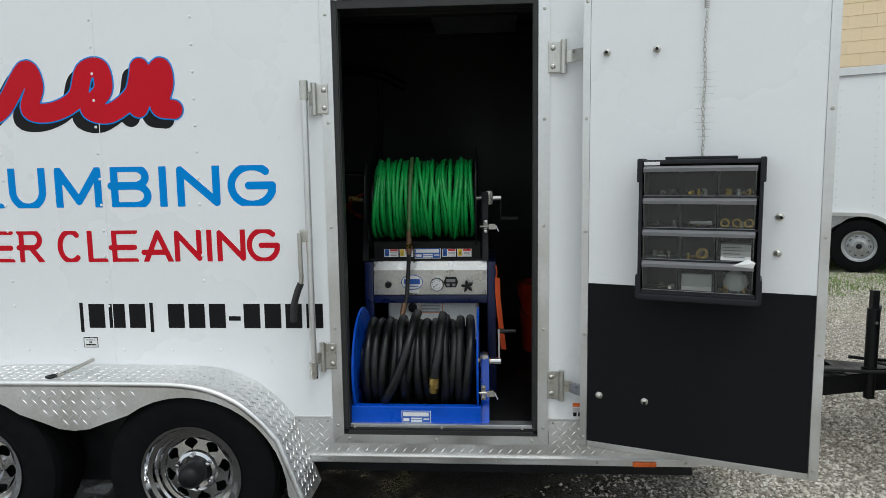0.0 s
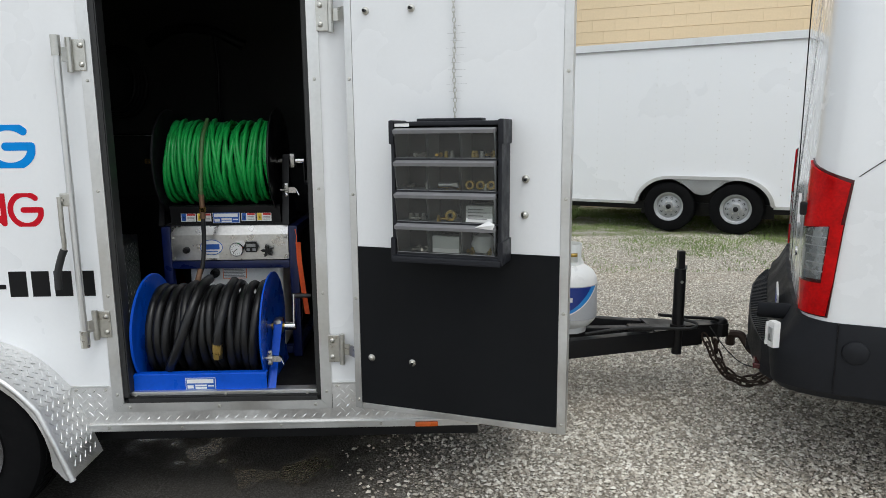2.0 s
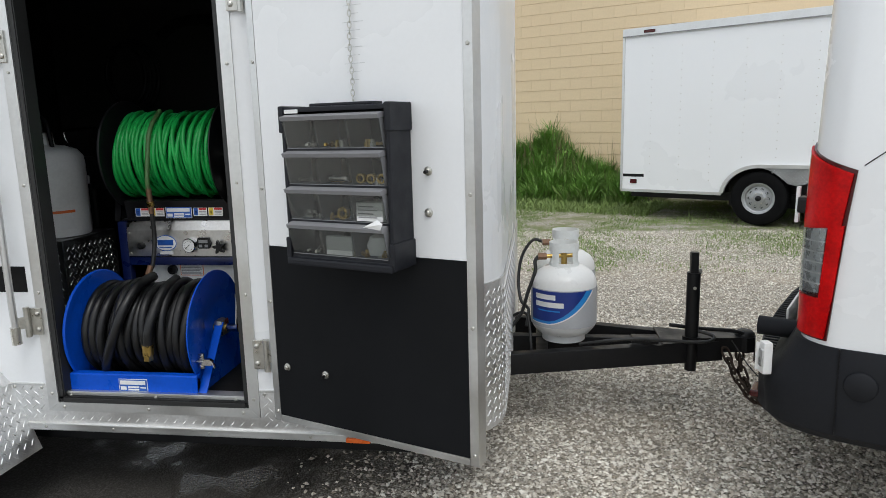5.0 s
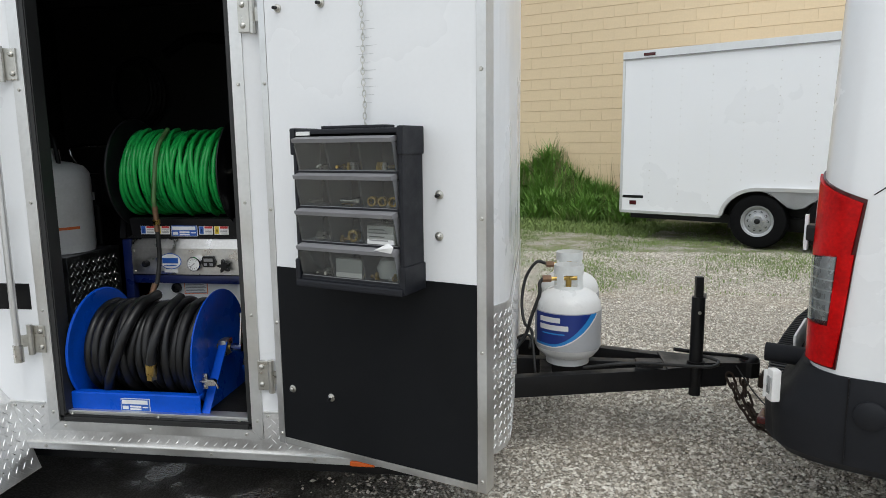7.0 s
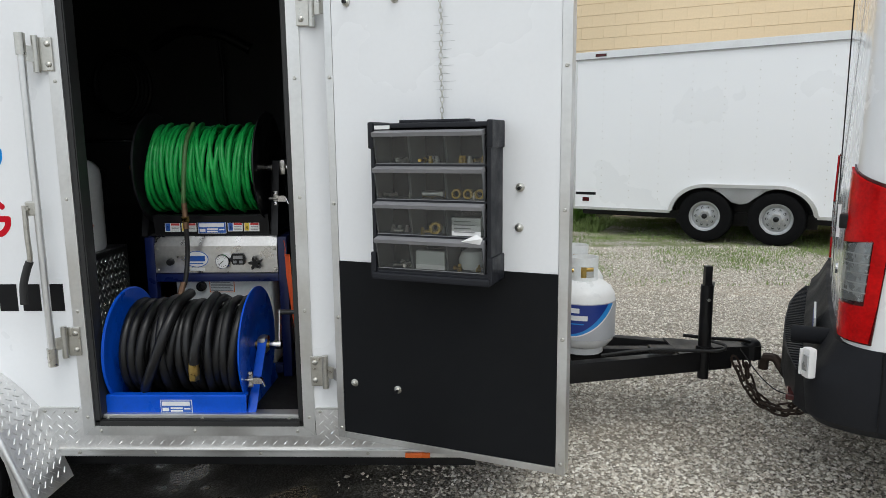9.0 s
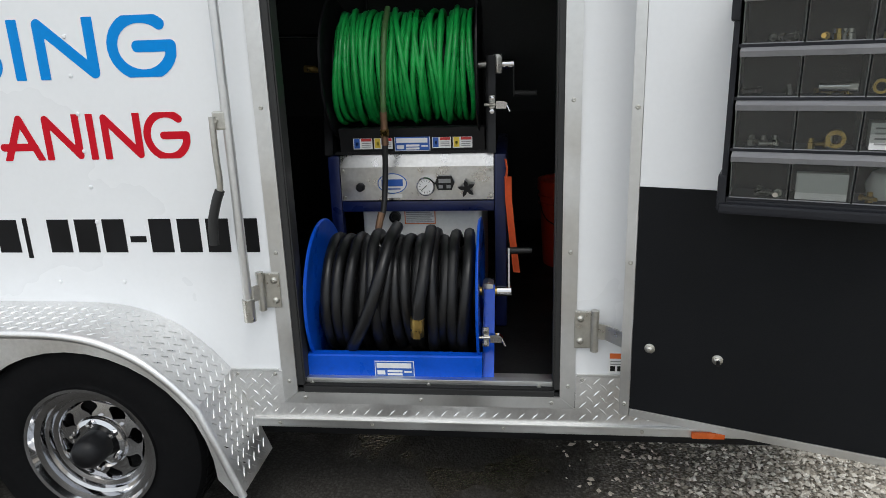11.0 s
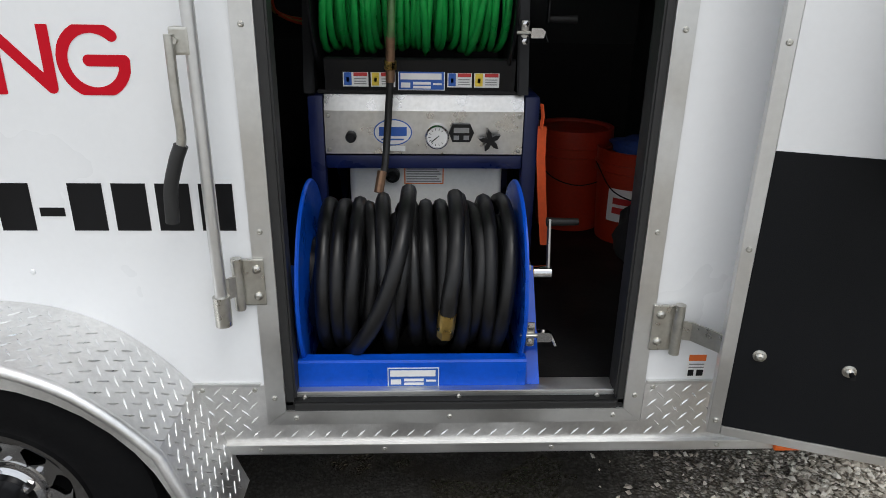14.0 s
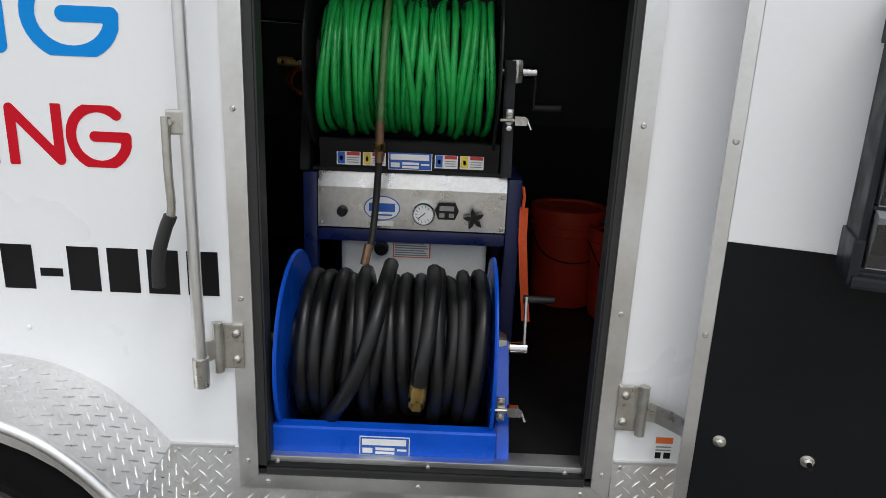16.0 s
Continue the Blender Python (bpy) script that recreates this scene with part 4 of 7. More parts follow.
for x, z, dark in ((0.065, 0.198, 0), (0.226, 0.195, 1), (0.076, 1.422, 1), (0.242, 1.420, 1), (0.634, 0.863, 1), (0.632, 0.745, 0)):
    b = part("bolt", lathe(bmesh.new(), [(0.013, 0), (0.013, 0.003), (0.008, 0.0045), (0.008, 0.010), (0.004, 0.013), (0, 0.013)], LEAF_M @ Matrix.Translation((x, -0.004, z)) @ OUT, 16), ZINC, leaf, "steel bolt and washer")
    if dark:
        part("bolt_end", cy(LEAF_M @ Vector((x + 0.002, -0.014, z)), LEAF_M @ Vector((x + 0.003, -0.030, z - 0.002)), 0.005, 10), BLACK, b)
for z in (0.03, 0.42, 0.8, 1.2, 1.6):
    piece("screw", screw_mesh, LEAF_M @ Matrix.Translation((0.765, -0.006, z)), leaf)
    piece("screw", screw_mesh, LEAF_M @ Matrix.Translation((0.008, -0.006, z)), leaf)

# ---- drawer organiser that hangs on the leaf ----
BOX_M = LEAF_M @ Matrix.Translation((0.395, -0.006, 0.592))
org = thing("drawer_organizer", "dark plastic organizer of twelve clear drawers hung on the door", "organizer", BOX_M)
HW = 0.187
part("side_panel", bx(-HW, -HW + 0.012, -0.112, 0, 0.004, 0.458, bevel=0.004), PLASTIC_DARK, org)
part("side_panel", bx(HW - 0.012, HW, -0.112, 0, 0.004, 0.458, bevel=0.004), PLASTIC_DARK, org)
part("top_panel", bx(-HW + 0.010, HW - 0.010, -0.112, 0, 0.444, 0.458, bevel=0.004), PLASTIC_DARK, org)
part("bottom_panel", bx(-HW + 0.010, HW - 0.010, -0.112, 0, 0.004, 0.024, bevel=0.004), PLASTIC_DARK, org)
part("back_panel", bx(-HW + 0.010, HW - 0.010, -0.008, 0, 0.02, 0.45), PLASTIC_DARK, org)
for x in (-HW - 0.006, HW - 0.012):
    for z in (0.0, 0.385):
        part("corner_guard", bx(x, x + 0.018, -0.118, 0.0, z, z + 0.078, bevel=0.006), PLASTIC_DARK, org)
part("base_lip", bx(-HW, HW, -0.125, -0.02, -0.004, 0.018, bevel=0.006), PLASTIC_DARK, org)
part("top_handle", bx(-0.11, 0.11, -0.075, -0.02, 0.458, 0.468, bevel=0.004), PLASTIC_DARK, org)
part("badge", bx(-0.172, -0.122, -0.1135, -0.1115, 0.441, 0.452), STICKER, org, "plain white badge")
CELLW = (2 * HW - 0.036) / 3
for row in range(4):
    z0 = 0.030 + 0.1035 * row
    part("shelf", bx(-HW + 0.012, HW - 0.012, -0.110, -0.008, z0 - 0.006, z0), PLASTIC_DARK, org)
    for c in range(3):
        x0 = -HW + 0.018 + c * CELLW
        x1 = x0 + CELLW - 0.003
        d = part("drawer", prism(bmesh.new(), [(-0.112, z0 + 0.002), (-0.108, z0 + 0.002), (-0.128, z0 + 0.083), (-0.132, z0 + 0.083)], x0, x1, YZ), CLEAR, org, "clear plastic drawer front")
        part("drawer_floor", bx(x0, x1, -0.112, -0.012, z0, z0 + 0.002), GREY_PLASTIC, d)
        for xx in (x0, x1 - 0.002):
            part("drawer_side", prism(bmesh.new(), [(-0.010, z0 + 0.002), (-0.108, z0 + 0.002), (-0.126, z0 + 0.080), (-0.010, z0 + 0.080)], xx, xx + 0.002, YZ), GREY_PLASTIC, d)
        part("drawer_pull", prism(bmesh.new(), [(-0.100, z0 + 0.082), (-0.135, z0 + 0.079), (-0.140, z0 + 0.090), (-0.112, z0 + 0.097), (-0.100, z0 + 0.097)], x0 - 0.001, x1 + 0.002, YZ), GREY_PLASTIC, d, "grey drawer lip")


def bm_at(x, y, z):
    return BOX_M @ Matrix.Translation((x, y, z))


def content(name, bm, mt, label, category):
    return tagged(part(name, bm, mt, None, label, smooth=40), "", category)


rng = random.Random(5)
for row in range(4):
    for c in range(3):
        zf = 0.032 + 0.1035 * row
        xc = -HW + 0.018 + (c + 0.5) * CELLW
        if (row, c) in ((0, 1), (1, 2)):
            continue
        for k in range(5 if row != 2 else 3):
            q = bm_at(xc + rng.uniform(-0.04, 0.04), -0.09 + rng.uniform(-0.012, 0.03), zf + 0.009) @ Matrix.Rotation(rng.uniform(0, 3), 4, "Z")
            mt = BRASS if c > 0 and rng.random() < 0.55 else ZINC
            r = rng.uniform(0.006, 0.009)
            if rng.random() < 0.5:
                content("pipe_fitting", lathe(bmesh.new(), [(r, -0.009), (r, 0.003), (r * 0.7, 0.004), (r * 0.7, 0.012), (r * 0.5, 0.012), (r * 0.5, -0.009), (r, -0.009)], q, 6 if k % 2 else 14), mt, "small metal pipe fitting in a drawer", "fitting")
            else:
                bm = cy(q @ Vector((-0.016, 0, 0)), q @ Vector((0.010, 0, 0)), r * 0.6, 10)
                cyl(bm, q @ Vector((0.010, 0, 0)), q @ Vector((0.016, 0, 0)), r, 6)
                content("bolt", bm, mt, "small loose metal bolt in a drawer", "bolt")
q = bm_at(0.0 + 0.005, -0.10, 0.2505)
bm = cy(q @ Vector((-0.030, 0, 0.006)), q @ Vector((0.022, 0, 0.006)), 0.009, 14)
cyl(bm, q @ Vector((0.022, 0, 0.006)), q @ Vector((0.036, 0, 0.006)), 0.0115, 6)
content("coupling", bm, CHROME, "bright steel hose coupling in a drawer", "coupling")
for dx in (-0.035, 0.0, 0.035):
    content("ring_fitting", lathe(bmesh.new(), [(0.014, -0.008), (0.014, 0.008), (0.009, 0.008), (0.009, -0.008), (0.014, -0.008)], bm_at(0.114 + dx, -0.095, 0.256) @ OUT, 18), BRASS, "brass ring fitting in a drawer", "fitting")
content("ring_fitting", lathe(bmesh.new(), [(0.018, -0.008), (0.018, 0.008), (0.010, 0.008), (0.010, -0.008), (0.018, -0.008)], bm_at(0.015, -0.100, 0.156) @ OUT, 20), BRASS, "large brass ring fitting in a drawer", "fitting")
content("small_carton", bx(-0.046, 0.046, -0.112, -0.09, 0.034, 0.088, bevel=0.002, m=BOX_M), STICKER, "white paper carton in a clear drawer", "carton")
cart = content("small_carton", bx(0.070, 0.158, -0.116, -0.06, 0.138, 0.190, bevel=0.002, m=BOX_M), STICKER, "white printed carton in a clear drawer", "carton")
for k in range(4):
    pr = part("print", bx(0.078, 0.14 - 0.012 * (k % 2), -0.1175, -0.116, 0.148 + 0.010 * k, 0.151 + 0.010 * k, m=BOX_M), INK_GREY, cart)
content("plastic_bag", lathe(bmesh.new(), [(0.0, 0.0), (0.034, 0.004), (0.040, 0.03), (0.030, 0.055), (0.008, 0.066), (0, 0.066)], bm_at(0.116, -0.07, 0.034), 9), STICKER, "crumpled white plastic bag of parts", "bag")
pp = bmesh.new()
vs = [pp.verts.new(BOX_M @ Vector(v)) for v in ((0.105, -0.137, 0.124), (0.165, -0.142, 0.119), (0.172, -0.139, 0.136), (0.150, -0.130, 0.146), (0.128, -0.134, 0.135))]
c0 = pp.verts.new(BOX_M @ Vector((0.148, -0.146, 0.132)))
c1 = pp.verts.new(BOX_M @ Vector((0.148, -0.1385, 0.132)))
fs = [pp.faces.new((vs[i], vs[(i + 1) % 5], c)) for i in range(5) for c in (c0, c1)]
bmesh.ops.recalc_face_normals(pp, faces=fs)
content("paper_scrap", pp, STICKER, "torn white paper stuck in a drawer edge", "paper")

# chain with spring that carries the organiser
chain = thing("hanging_chain", "thin steel chain with a spring on the white door", "chain", LEAF_M @ Matrix.Translation((0.395, -0.016, 1.05)))


def link(length, width, r, m, seg=6):
    pts = []
    for k in range(12):
        a = 2 * math.pi * k / 12
        pts.append(m @ Vector((width / 2 * math.cos(a), 0, length / 2 * math.sin(a) * (1 if abs(math.sin(a)) > 0.9 else 1.0))))
    return pts


lk = bmesh.new()
tube(lk, link(0.021, 0.010, 0, Matrix.Identity(4)), 0.0014, 5, True)
link_mesh = bpy.data.meshes.new("link")
lk.to_mesh(link_mesh)
lk.free()
link_mesh.materials.append(ZINC)
for k in range(29):
    piece("link", link_mesh, pose(0.002 * math.sin(k * 0.5), 0, 0.022 + 0.0158 * k, 0, 0, 35 if k % 2 else -55), chain)
part("hook", tube(bmesh.new(), smooth_path([(0, 0, 0.02), (0.004, 0, 0.01), (-0.004, -0.02, 0.002), (-0.006, -0.045, 0.004)]), 0.0018, 6), ZINC, chain)
coil = [(0.007 * math.cos(k * 0.9), 0.007 * math.sin(k * 0.9), 0.485 + 0.0009 * k) for k in range(90)]
part("spring", tube(bmesh.new(), coil, 0.0013, 5), ZINC, chain, "small coil spring")
part("chain_top", cy((0, 0, 0.56), (0, 0, 0.66), 0.0018, 6), ZINC, chain)
# thin grey strips of uneven length across the leaf behind the chain
for k in range(11):
    w = 0.018 + 0.022 * ((k * 7) % 5) / 4
    lp("grey_strip", STRIP_GREY, 0.395 - w * 0.8, 0.395 + w, -0.0042, -0.0036, 1.125 + 0.023 * k, 1.1258 + 0.023 * k)

# ---- inside the trailer ----


def hose_turns(x0, x1, r_hose, r_turn, n, yc, zc, seed, seg=44, tube_seg=8, wobble=0.004):
    """Separate turns of hose lying side by side round an axle along x, one mesh a turn."""
    g = random.Random(seed)
    out = []
    for k in range(n):
        xa = x0 + (x1 - x0) * (k + 0.5) / n
        rr = r_turn + g.uniform(-wobble, wobble * 1.6)
        tilt, ph, lean = g.uniform(-0.012, 0.012), g.uniform(0, 6.28), g.uniform(-0.010, 0.010)
        pts = []
        for i in range(seg):
            a = 2 * math.pi * i / seg
            sag = 1 + 0.02 * math.sin(a * 2 + ph)
            pts.append((xa + tilt * math.sin(a + ph) + lean * math.sin(2 * a), yc + rr * sag * math.cos(a), zc + rr * sag * math.sin(a)))
        out.append(tube(bmesh.new(), pts, r_hose, tube_seg, True))
    return out


XOUT = Matrix.Rotation(radians(90), 4, "Y")


def disc(x, yc, zc, r, mt, parent, label, flip=1):
    m = Matrix.Translation((x, yc, zc)) @ XOUT
    f = flip
    return part("reel_disc", lathe(bmesh.new(), [(0.02, 0), (r * 0.45, 0), (r * 0.50, 0.006 * f), (r * 0.90, 0.006 * f), (r * 0.96, 0.002 * f), (r, 0.002 * f), (r + 0.004, 0.006 * f), (r + 0.004, 0.010 * f),
                                                 (r - 0.002, 0.010 * f), (r * 0.90, 0.0085 * f), (r * 0.50, 0.0085 * f), (r * 0.45, 0.003 * f), (0.02, 0.003 * f)], m, 56), mt, parent, label, smooth=30)


def lock_knob(parent, x, y, z):
    k = part("disc_lock", bx(x - 0.010, x + 0.010, y - 0.006, y, z - 0.030, z + 0.030, bevel=0.005), ZINC, parent, "zinc spring lock")
    for dz in (-0.021, 0.021):
        part("bolt", lathe(bmesh.new(), [(0.008, 0), (0.008, 0.005), (0, 0.006)], Matrix.Translation((x, y - 0.006, z + dz)) @ OUT, 6), CHROME, k)
    part("pin", cy((x - 0.025, y - 0.010, z), (x + 0.028, y - 0.010, z), 0.005, 10), ZINC, k)
    part("bracket", prism(bmesh.new(), [(x + 0.014, z - 0.012), (x + 0.046, z - 0.012), (x + 0.050, z + 0.004), (x + 0.040, z + 0.012), (x + 0.014, z + 0.012)], y - 0.020, y - 0.004, XZ), CHROME, k)
    part("toggle", cy((x + 0.045, y - 0.014, z + 0.006), (x + 0.058, y - 0.018, z - 0.022), 0.004, 8), CHROME, k)


def brand_plate(parent, xc, zc, w, h, y, bg_mat, fg_mat):
    """A maker's plate: plain bars in its colours."""
    s = part("maker_plate", bx(xc - w / 2, xc + w / 2, y - 0.0012, y, zc - h / 2, zc + h / 2), fg_mat, parent, "blue and white maker's plate")
    part("plate_field", bx(xc - w / 2 + 0.002, xc + w / 2 - 0.002, y - 0.0020, y - 0.0012, zc - h / 2 + 0.002, zc + h / 2 - 0.002), bg_mat, s)
    part("print", bx(xc - w * 0.45, xc + w * 0.43, y - 0.0028, y - 0.0020, zc + h * 0.06, zc + h * 0.38), fg_mat, s)
    part("print", bx(xc - w * 0.18, xc + w * 0.20, y - 0.0028, y - 0.0020, zc - h * 0.20, zc - h * 0.06), fg_mat, s)
    part("print", bx(xc - w * 0.18, xc + w * 0.20, y - 0.0028, y - 0.0020, zc - h * 0.40, zc - h * 0.27), fg_mat, s)
    part("print", bx(xc - w * 0.44, xc - w * 0.24, y - 0.0028, y - 0.0020, zc - h * 0.36, zc - h * 0.10), fg_mat, s)
    part("print", bx(xc + w * 0.25, xc + w * 0.44, y - 0.0028, y - 0.0020, zc - h * 0.22, zc - h * 0.12), fg_mat, s)


# blue hose reel on the floor
F = 0.434
RX0, RX1, RY, RZ = -0.548, -0.062, 2.80, 0.640
reel = thing("hose_reel", "blue steel hose reel with coiled black rubber hose on the floor", "hose reel", base=(-0.30, 2.72, F))
bm = bmesh.new()
prism(bm, [(2.592, F), (2.592, 0.506), (2.597, 0.510), (2.625, 0.510), (2.625, 0.504), (2.600, 0.503), (2.597, F)], -0.566, -0.044, YZ)
part("front_plate", bm, BLUE, reel, "blue front cross plate")
part("rear_plate", bx(-0.566, -0.044, 2.985, 2.991, F, 0.50, bevel=0.002), BLUE, reel)
for x in (-0.574, -0.044):
    bm = prism(bmesh.new(), [(2.588, F), (3.0, F), (2.835, 0.668), (2.775, 0.668)], x, x + 0.006, YZ)
    prism(bm, [(2.588, F), (2.594, F), (2.781, 0.668), (2.775, 0.668)], x - (0.028 if x < -0.3 else 0.0), x + (0.034 if x > -0.3 else 0.006), YZ)
    part("side_post", bm, BLUE, reel, "tapered blue side post")
disc(RX0, RY, RZ, 0.228, BLUE, reel, "blue pressed reel disc", -1)
disc(RX1, RY, RZ, 0.228, BLUE, reel, "blue pressed reel disc", 1)
part("drum", cy((RX0, RY, RZ), (RX1, RY, RZ), 0.09, 32), BLACK, reel, smooth=40)
part("axle", cy((-0.64, RY, RZ), (0.004, RY, RZ), 0.014, 16), BRASS, reel, "steel axle")
for x in (-0.585, -0.046):
    part("bearing", bx(x - 0.004, x + 0.034, RY - 0.034, RY + 0.034, RZ - 0.03, RZ + 0.036, bevel=0.016), ZINC, reel)
part("crank_boss", cy((-0.004, RY, RZ), (0.040, RY, RZ), 0.017, 18), CHROME, reel, smooth=40)
part("crank_arm", bx(0.024, 0.030, RY - 0.012, RY + 0.012, 0, 0.135, bevel=0.002, m=Matrix.Translation((0.006, 0, RZ)) @ Matrix.Translation((0, RY, 0)) @ Matrix.Rotation(radians(-12), 4, "X") @ Matrix.Translation((0, -RY, 0))), ZINC, reel)
part("crank_grip", cy((0.026, RY + 0.026, RZ + 0.125), (0.105, RY + 0.026, RZ + 0.125), 0.011, 14, 0.009), SEAL, reel, "black crank grip", smooth=40)
lock_knob(reel, -0.034, 2.628, 0.560)
for bmx in hose_turns(RX0 + 0.012, RX1 - 0.012, 0.0180, 0.125, 13, RY, RZ, 7, seg=36):
    part("hose_turn", bmx, HOSE, reel, smooth=80)
for bmx in hose_turns(RX0 + 0.022, RX1 - 0.016, 0.0178, 0.167, 13, RY, RZ, 11, wobble=0.009):
    part("hose_turn", bmx, HOSE, reel, smooth=80)
# the free end that crosses the turns, and the brass end
cross = [(-0.315, RY + 0.02, RZ + 0.205), (-0.320, RY - 0.09, RZ + 0.188), (-0.338, RY - 0.175, RZ + 0.110), (-0.375, RY - 0.203, RZ + 0.0), (-0.425, RY - 0.178, RZ - 0.100), (-0.46, RY - 0.12, RZ - 0.165)]
part("hose_end", tube(bmesh.new(), smooth_path(cross), 0.0195, 10), HOSE, reel, smooth=80)
tail = [(-0.205, RY, RZ + 0.200), (-0.205, RY - 0.10, RZ + 0.175), (-0.212, RY - 0.18, RZ + 0.10), (-0.222, RY - 0.206, RZ + 0.04), (-0.228, RY - 0.208, RZ - 0.01)]
part("hose_end", tube(bmesh.new(), smooth_path(tail), 0.019, 10), HOSE, reel, smooth=80)
fit = part("brass_coupling", cy((-0.228, RY - 0.208, RZ - 0.008), (-0.232, RY - 0.204, RZ - 0.050), 0.0205, 18), BRASS, reel, "brass hose coupling", smooth=40)
part("hex_nut", cy((-0.231, RY - 0.205, RZ - 0.046), (-0.233, RY - 0.202, RZ - 0.070), 0.019, 6), BRASS, fit)
brand_plate(reel, -0.304, 0.468, 0.118, 0.050, 2.592, STICKER_BLUE, STICKER)

# pressure washer cart behind it, with the second reel on top
cart = thing("jetter_cart", "blue framed pressure jetter with stainless panel and white tank", "jetter", base=(-0.27, 3.2, F))
for x in (-0.556, 0.004):
    part("frame_post", bx(x - 0.020, x + 0.020, 3.005, 3.045, F, 1.030, bevel=0.010), NAVY, cart, "dark blue tube post", smooth=40)
    part("frame_post", bx(x - 0.020, x + 0.020, 3.55, 3.59, F, 1.030, bevel=0.010), NAVY, cart, smooth=40)
    part("frame_rail", bx(x - 0.020, x + 0.020, 3.045, 3.55, 0.99, 1.030, bevel=0.010), NAVY, cart, smooth=40)
    part("frame_rail", bx(x - 0.020, x + 0.020, 3.045, 3.55, F + 0.02, F + 0.06, bevel=0.010), NAVY, cart, smooth=40)
part("cross_bar", bx(-0.536, -0.016, 3.006, 3.044, 0.842, 0.878, bevel=0.008), NAVY, cart, smooth=40)
part("cross_bar", bx(-0.536, -0.016, 3.006, 3.044, 0.45, 0.486, bevel=0.008), NAVY, cart, smooth=40)
PY = 3.004
bm = prism(bmesh.new(), [(PY, 0.882), (PY, 0.992), (PY + 0.014, 1.032), (PY + 0.018, 1.031), (PY + 0.004, 0.990), (PY + 0.004, 0.882)], -0.534, -0.018, YZ)
panel = part("control_panel", bm, STAINLESS, cart, "brushed stainless control panel")
for x in (-0.524, -0.028):
    for z in (0.892, 0.980):
        piece("screw", screw_mesh, Matrix.Translation((x, PY, z)), panel)
part("choke_knob", lathe(bmesh.new(), [(0.014, 0), (0.014, 0.020), (0.010, 0.026), (0, 0.026)], Matrix.Translation((-0.466, PY, 0.928)) @ OUT, 18), BLACK, panel, "black round knob", smooth=40)
oval = [(-0.358 + 0.050 * math.cos(a), 0.938 + 0.034 * math.sin(a)) for a in [2 * math.pi * k / 36 for k in range(36)]]
badge = part("badge", prism(bmesh.new(), oval, PY - 0.0012, PY, XZ), STICKER_BLUE, panel, "white and blue oval badge")
part("badge_field", prism(bmesh.new(), [(-0.358 + 0.047 * math.cos(a), 0.938 + 0.031 * math.sin(a)) for a in [2 * math.pi * k / 36 for k in range(36)]], PY - 0.002, PY - 0.0012, XZ), STICKER, badge)
part("print", bx(-0.394, -0.322, PY - 0.0028, PY - 0.002, 0.929, 0.952), STICKER_BLUE, badge)
part("print", bx(-0.388, -0.330, PY - 0.0028, PY - 0.002, 0.918, 0.922), STICKER_BLUE, badge)
part("badge_foot", bx(-0.388, -0.326, PY - 0.0012, PY - 0.0004, 0.890, 0.903), STICKER, badge)
gauge = part("pressure_gauge", lathe(bmesh.new(), [(0.031, 0), (0.031, 0.020), (0.028, 0.024), (0.026, 0.019), (0.0, 0.019)], Matrix.Translation((-0.243, PY, 0.930)) @ OUT, 32), CHROME, panel, "round pressure gauge", smooth=35)
part("dial", cy((-0.243, PY - 0.0195, 0.930), (-0.243, PY - 0.0205, 0.930), 0.026, 32), STICKER, gauge, "pale dial face")
part("needle", bx(-0.0012, 0.0012, -0.0015, 0, -0.006, 0.020, m=Matrix.Translation((-0.243, PY - 0.0206, 0.930)) @ Matrix.Rotation(radians(-130), 4, "Y")), BLACK, gauge)
for k in range(11):
    a = radians(-40 + 26 * k)
    part("tick", bx(-0.0007, 0.0007, -0.001, 0, 0.017, 0.023, m=Matrix.Translation((-0.243, PY - 0.0206, 0.930)) @ Matrix.Rotation(a + 1.57 * 2, 4, "Y")), BLACK, gauge)
meter = part("hour_meter", prism(bmesh.new(), [(-0.213, 0.940), (-0.203, 0.962), (-0.157, 0.962), (-0.147, 0.940), (-0.157, 0.916), (-0.203, 0.916)], PY - 0.012, PY, XZ), BLACK, panel, "black hour meter")
part("display", bx(-0.200, -0.160, PY - 0.0135, PY - 0.012, 0.940, 0.953), INK_GREY, meter)
for x in (-0.193, -0.167):
    part("button", bx(x - 0.007, x + 0.007, PY - 0.014, PY - 0.012, 0.922, 0.933), GREY_PLASTIC, meter)
star = []
for k in range(20):
    a = 2 * math.pi * k / 20
    star.append((-0.106 + (0.020 + 0.010 * math.cos(5 * a)) * math.cos(a + 0.5), 0.923 + (0.020 + 0.010 * math.cos(5 * a)) * math.sin(a + 0.5)))
part("star_knob", prism(bmesh.new(), star, PY - 0.030, PY - 0.012, XZ), BLACK, panel, "black star knob")
part("knob_stem", cy((-0.106, PY - 0.012, 0.923), (-0.106, PY, 0.923), 0.008, 12), ZINC, panel)
tank = part("water_tank", bx(-0.480, -0.060, 3.055, 3.52, F + 0.03, 0.86, bevel=0.03, seg=4), POLY, cart, "off-white plastic water tank", smooth=50)
part("bung", lathe(bmesh.new(), [(0.020, 0), (0.020, 0.018), (0.013, 0.020), (0.012, 0.004), (0, 0.004)], Matrix.Translation((-0.362, 3.054, 0.815)) @ OUT, 20), BLACK, tank, "black threaded tank outlet", smooth=40)
lab = sticker(tank, -0.330, -0.222, 0.788, 0.846, 3.054, STICKER_ORANGE, [(0.03, 0.97, 0.05, 0.95, STICKER)] , label="white warning label with orange border")
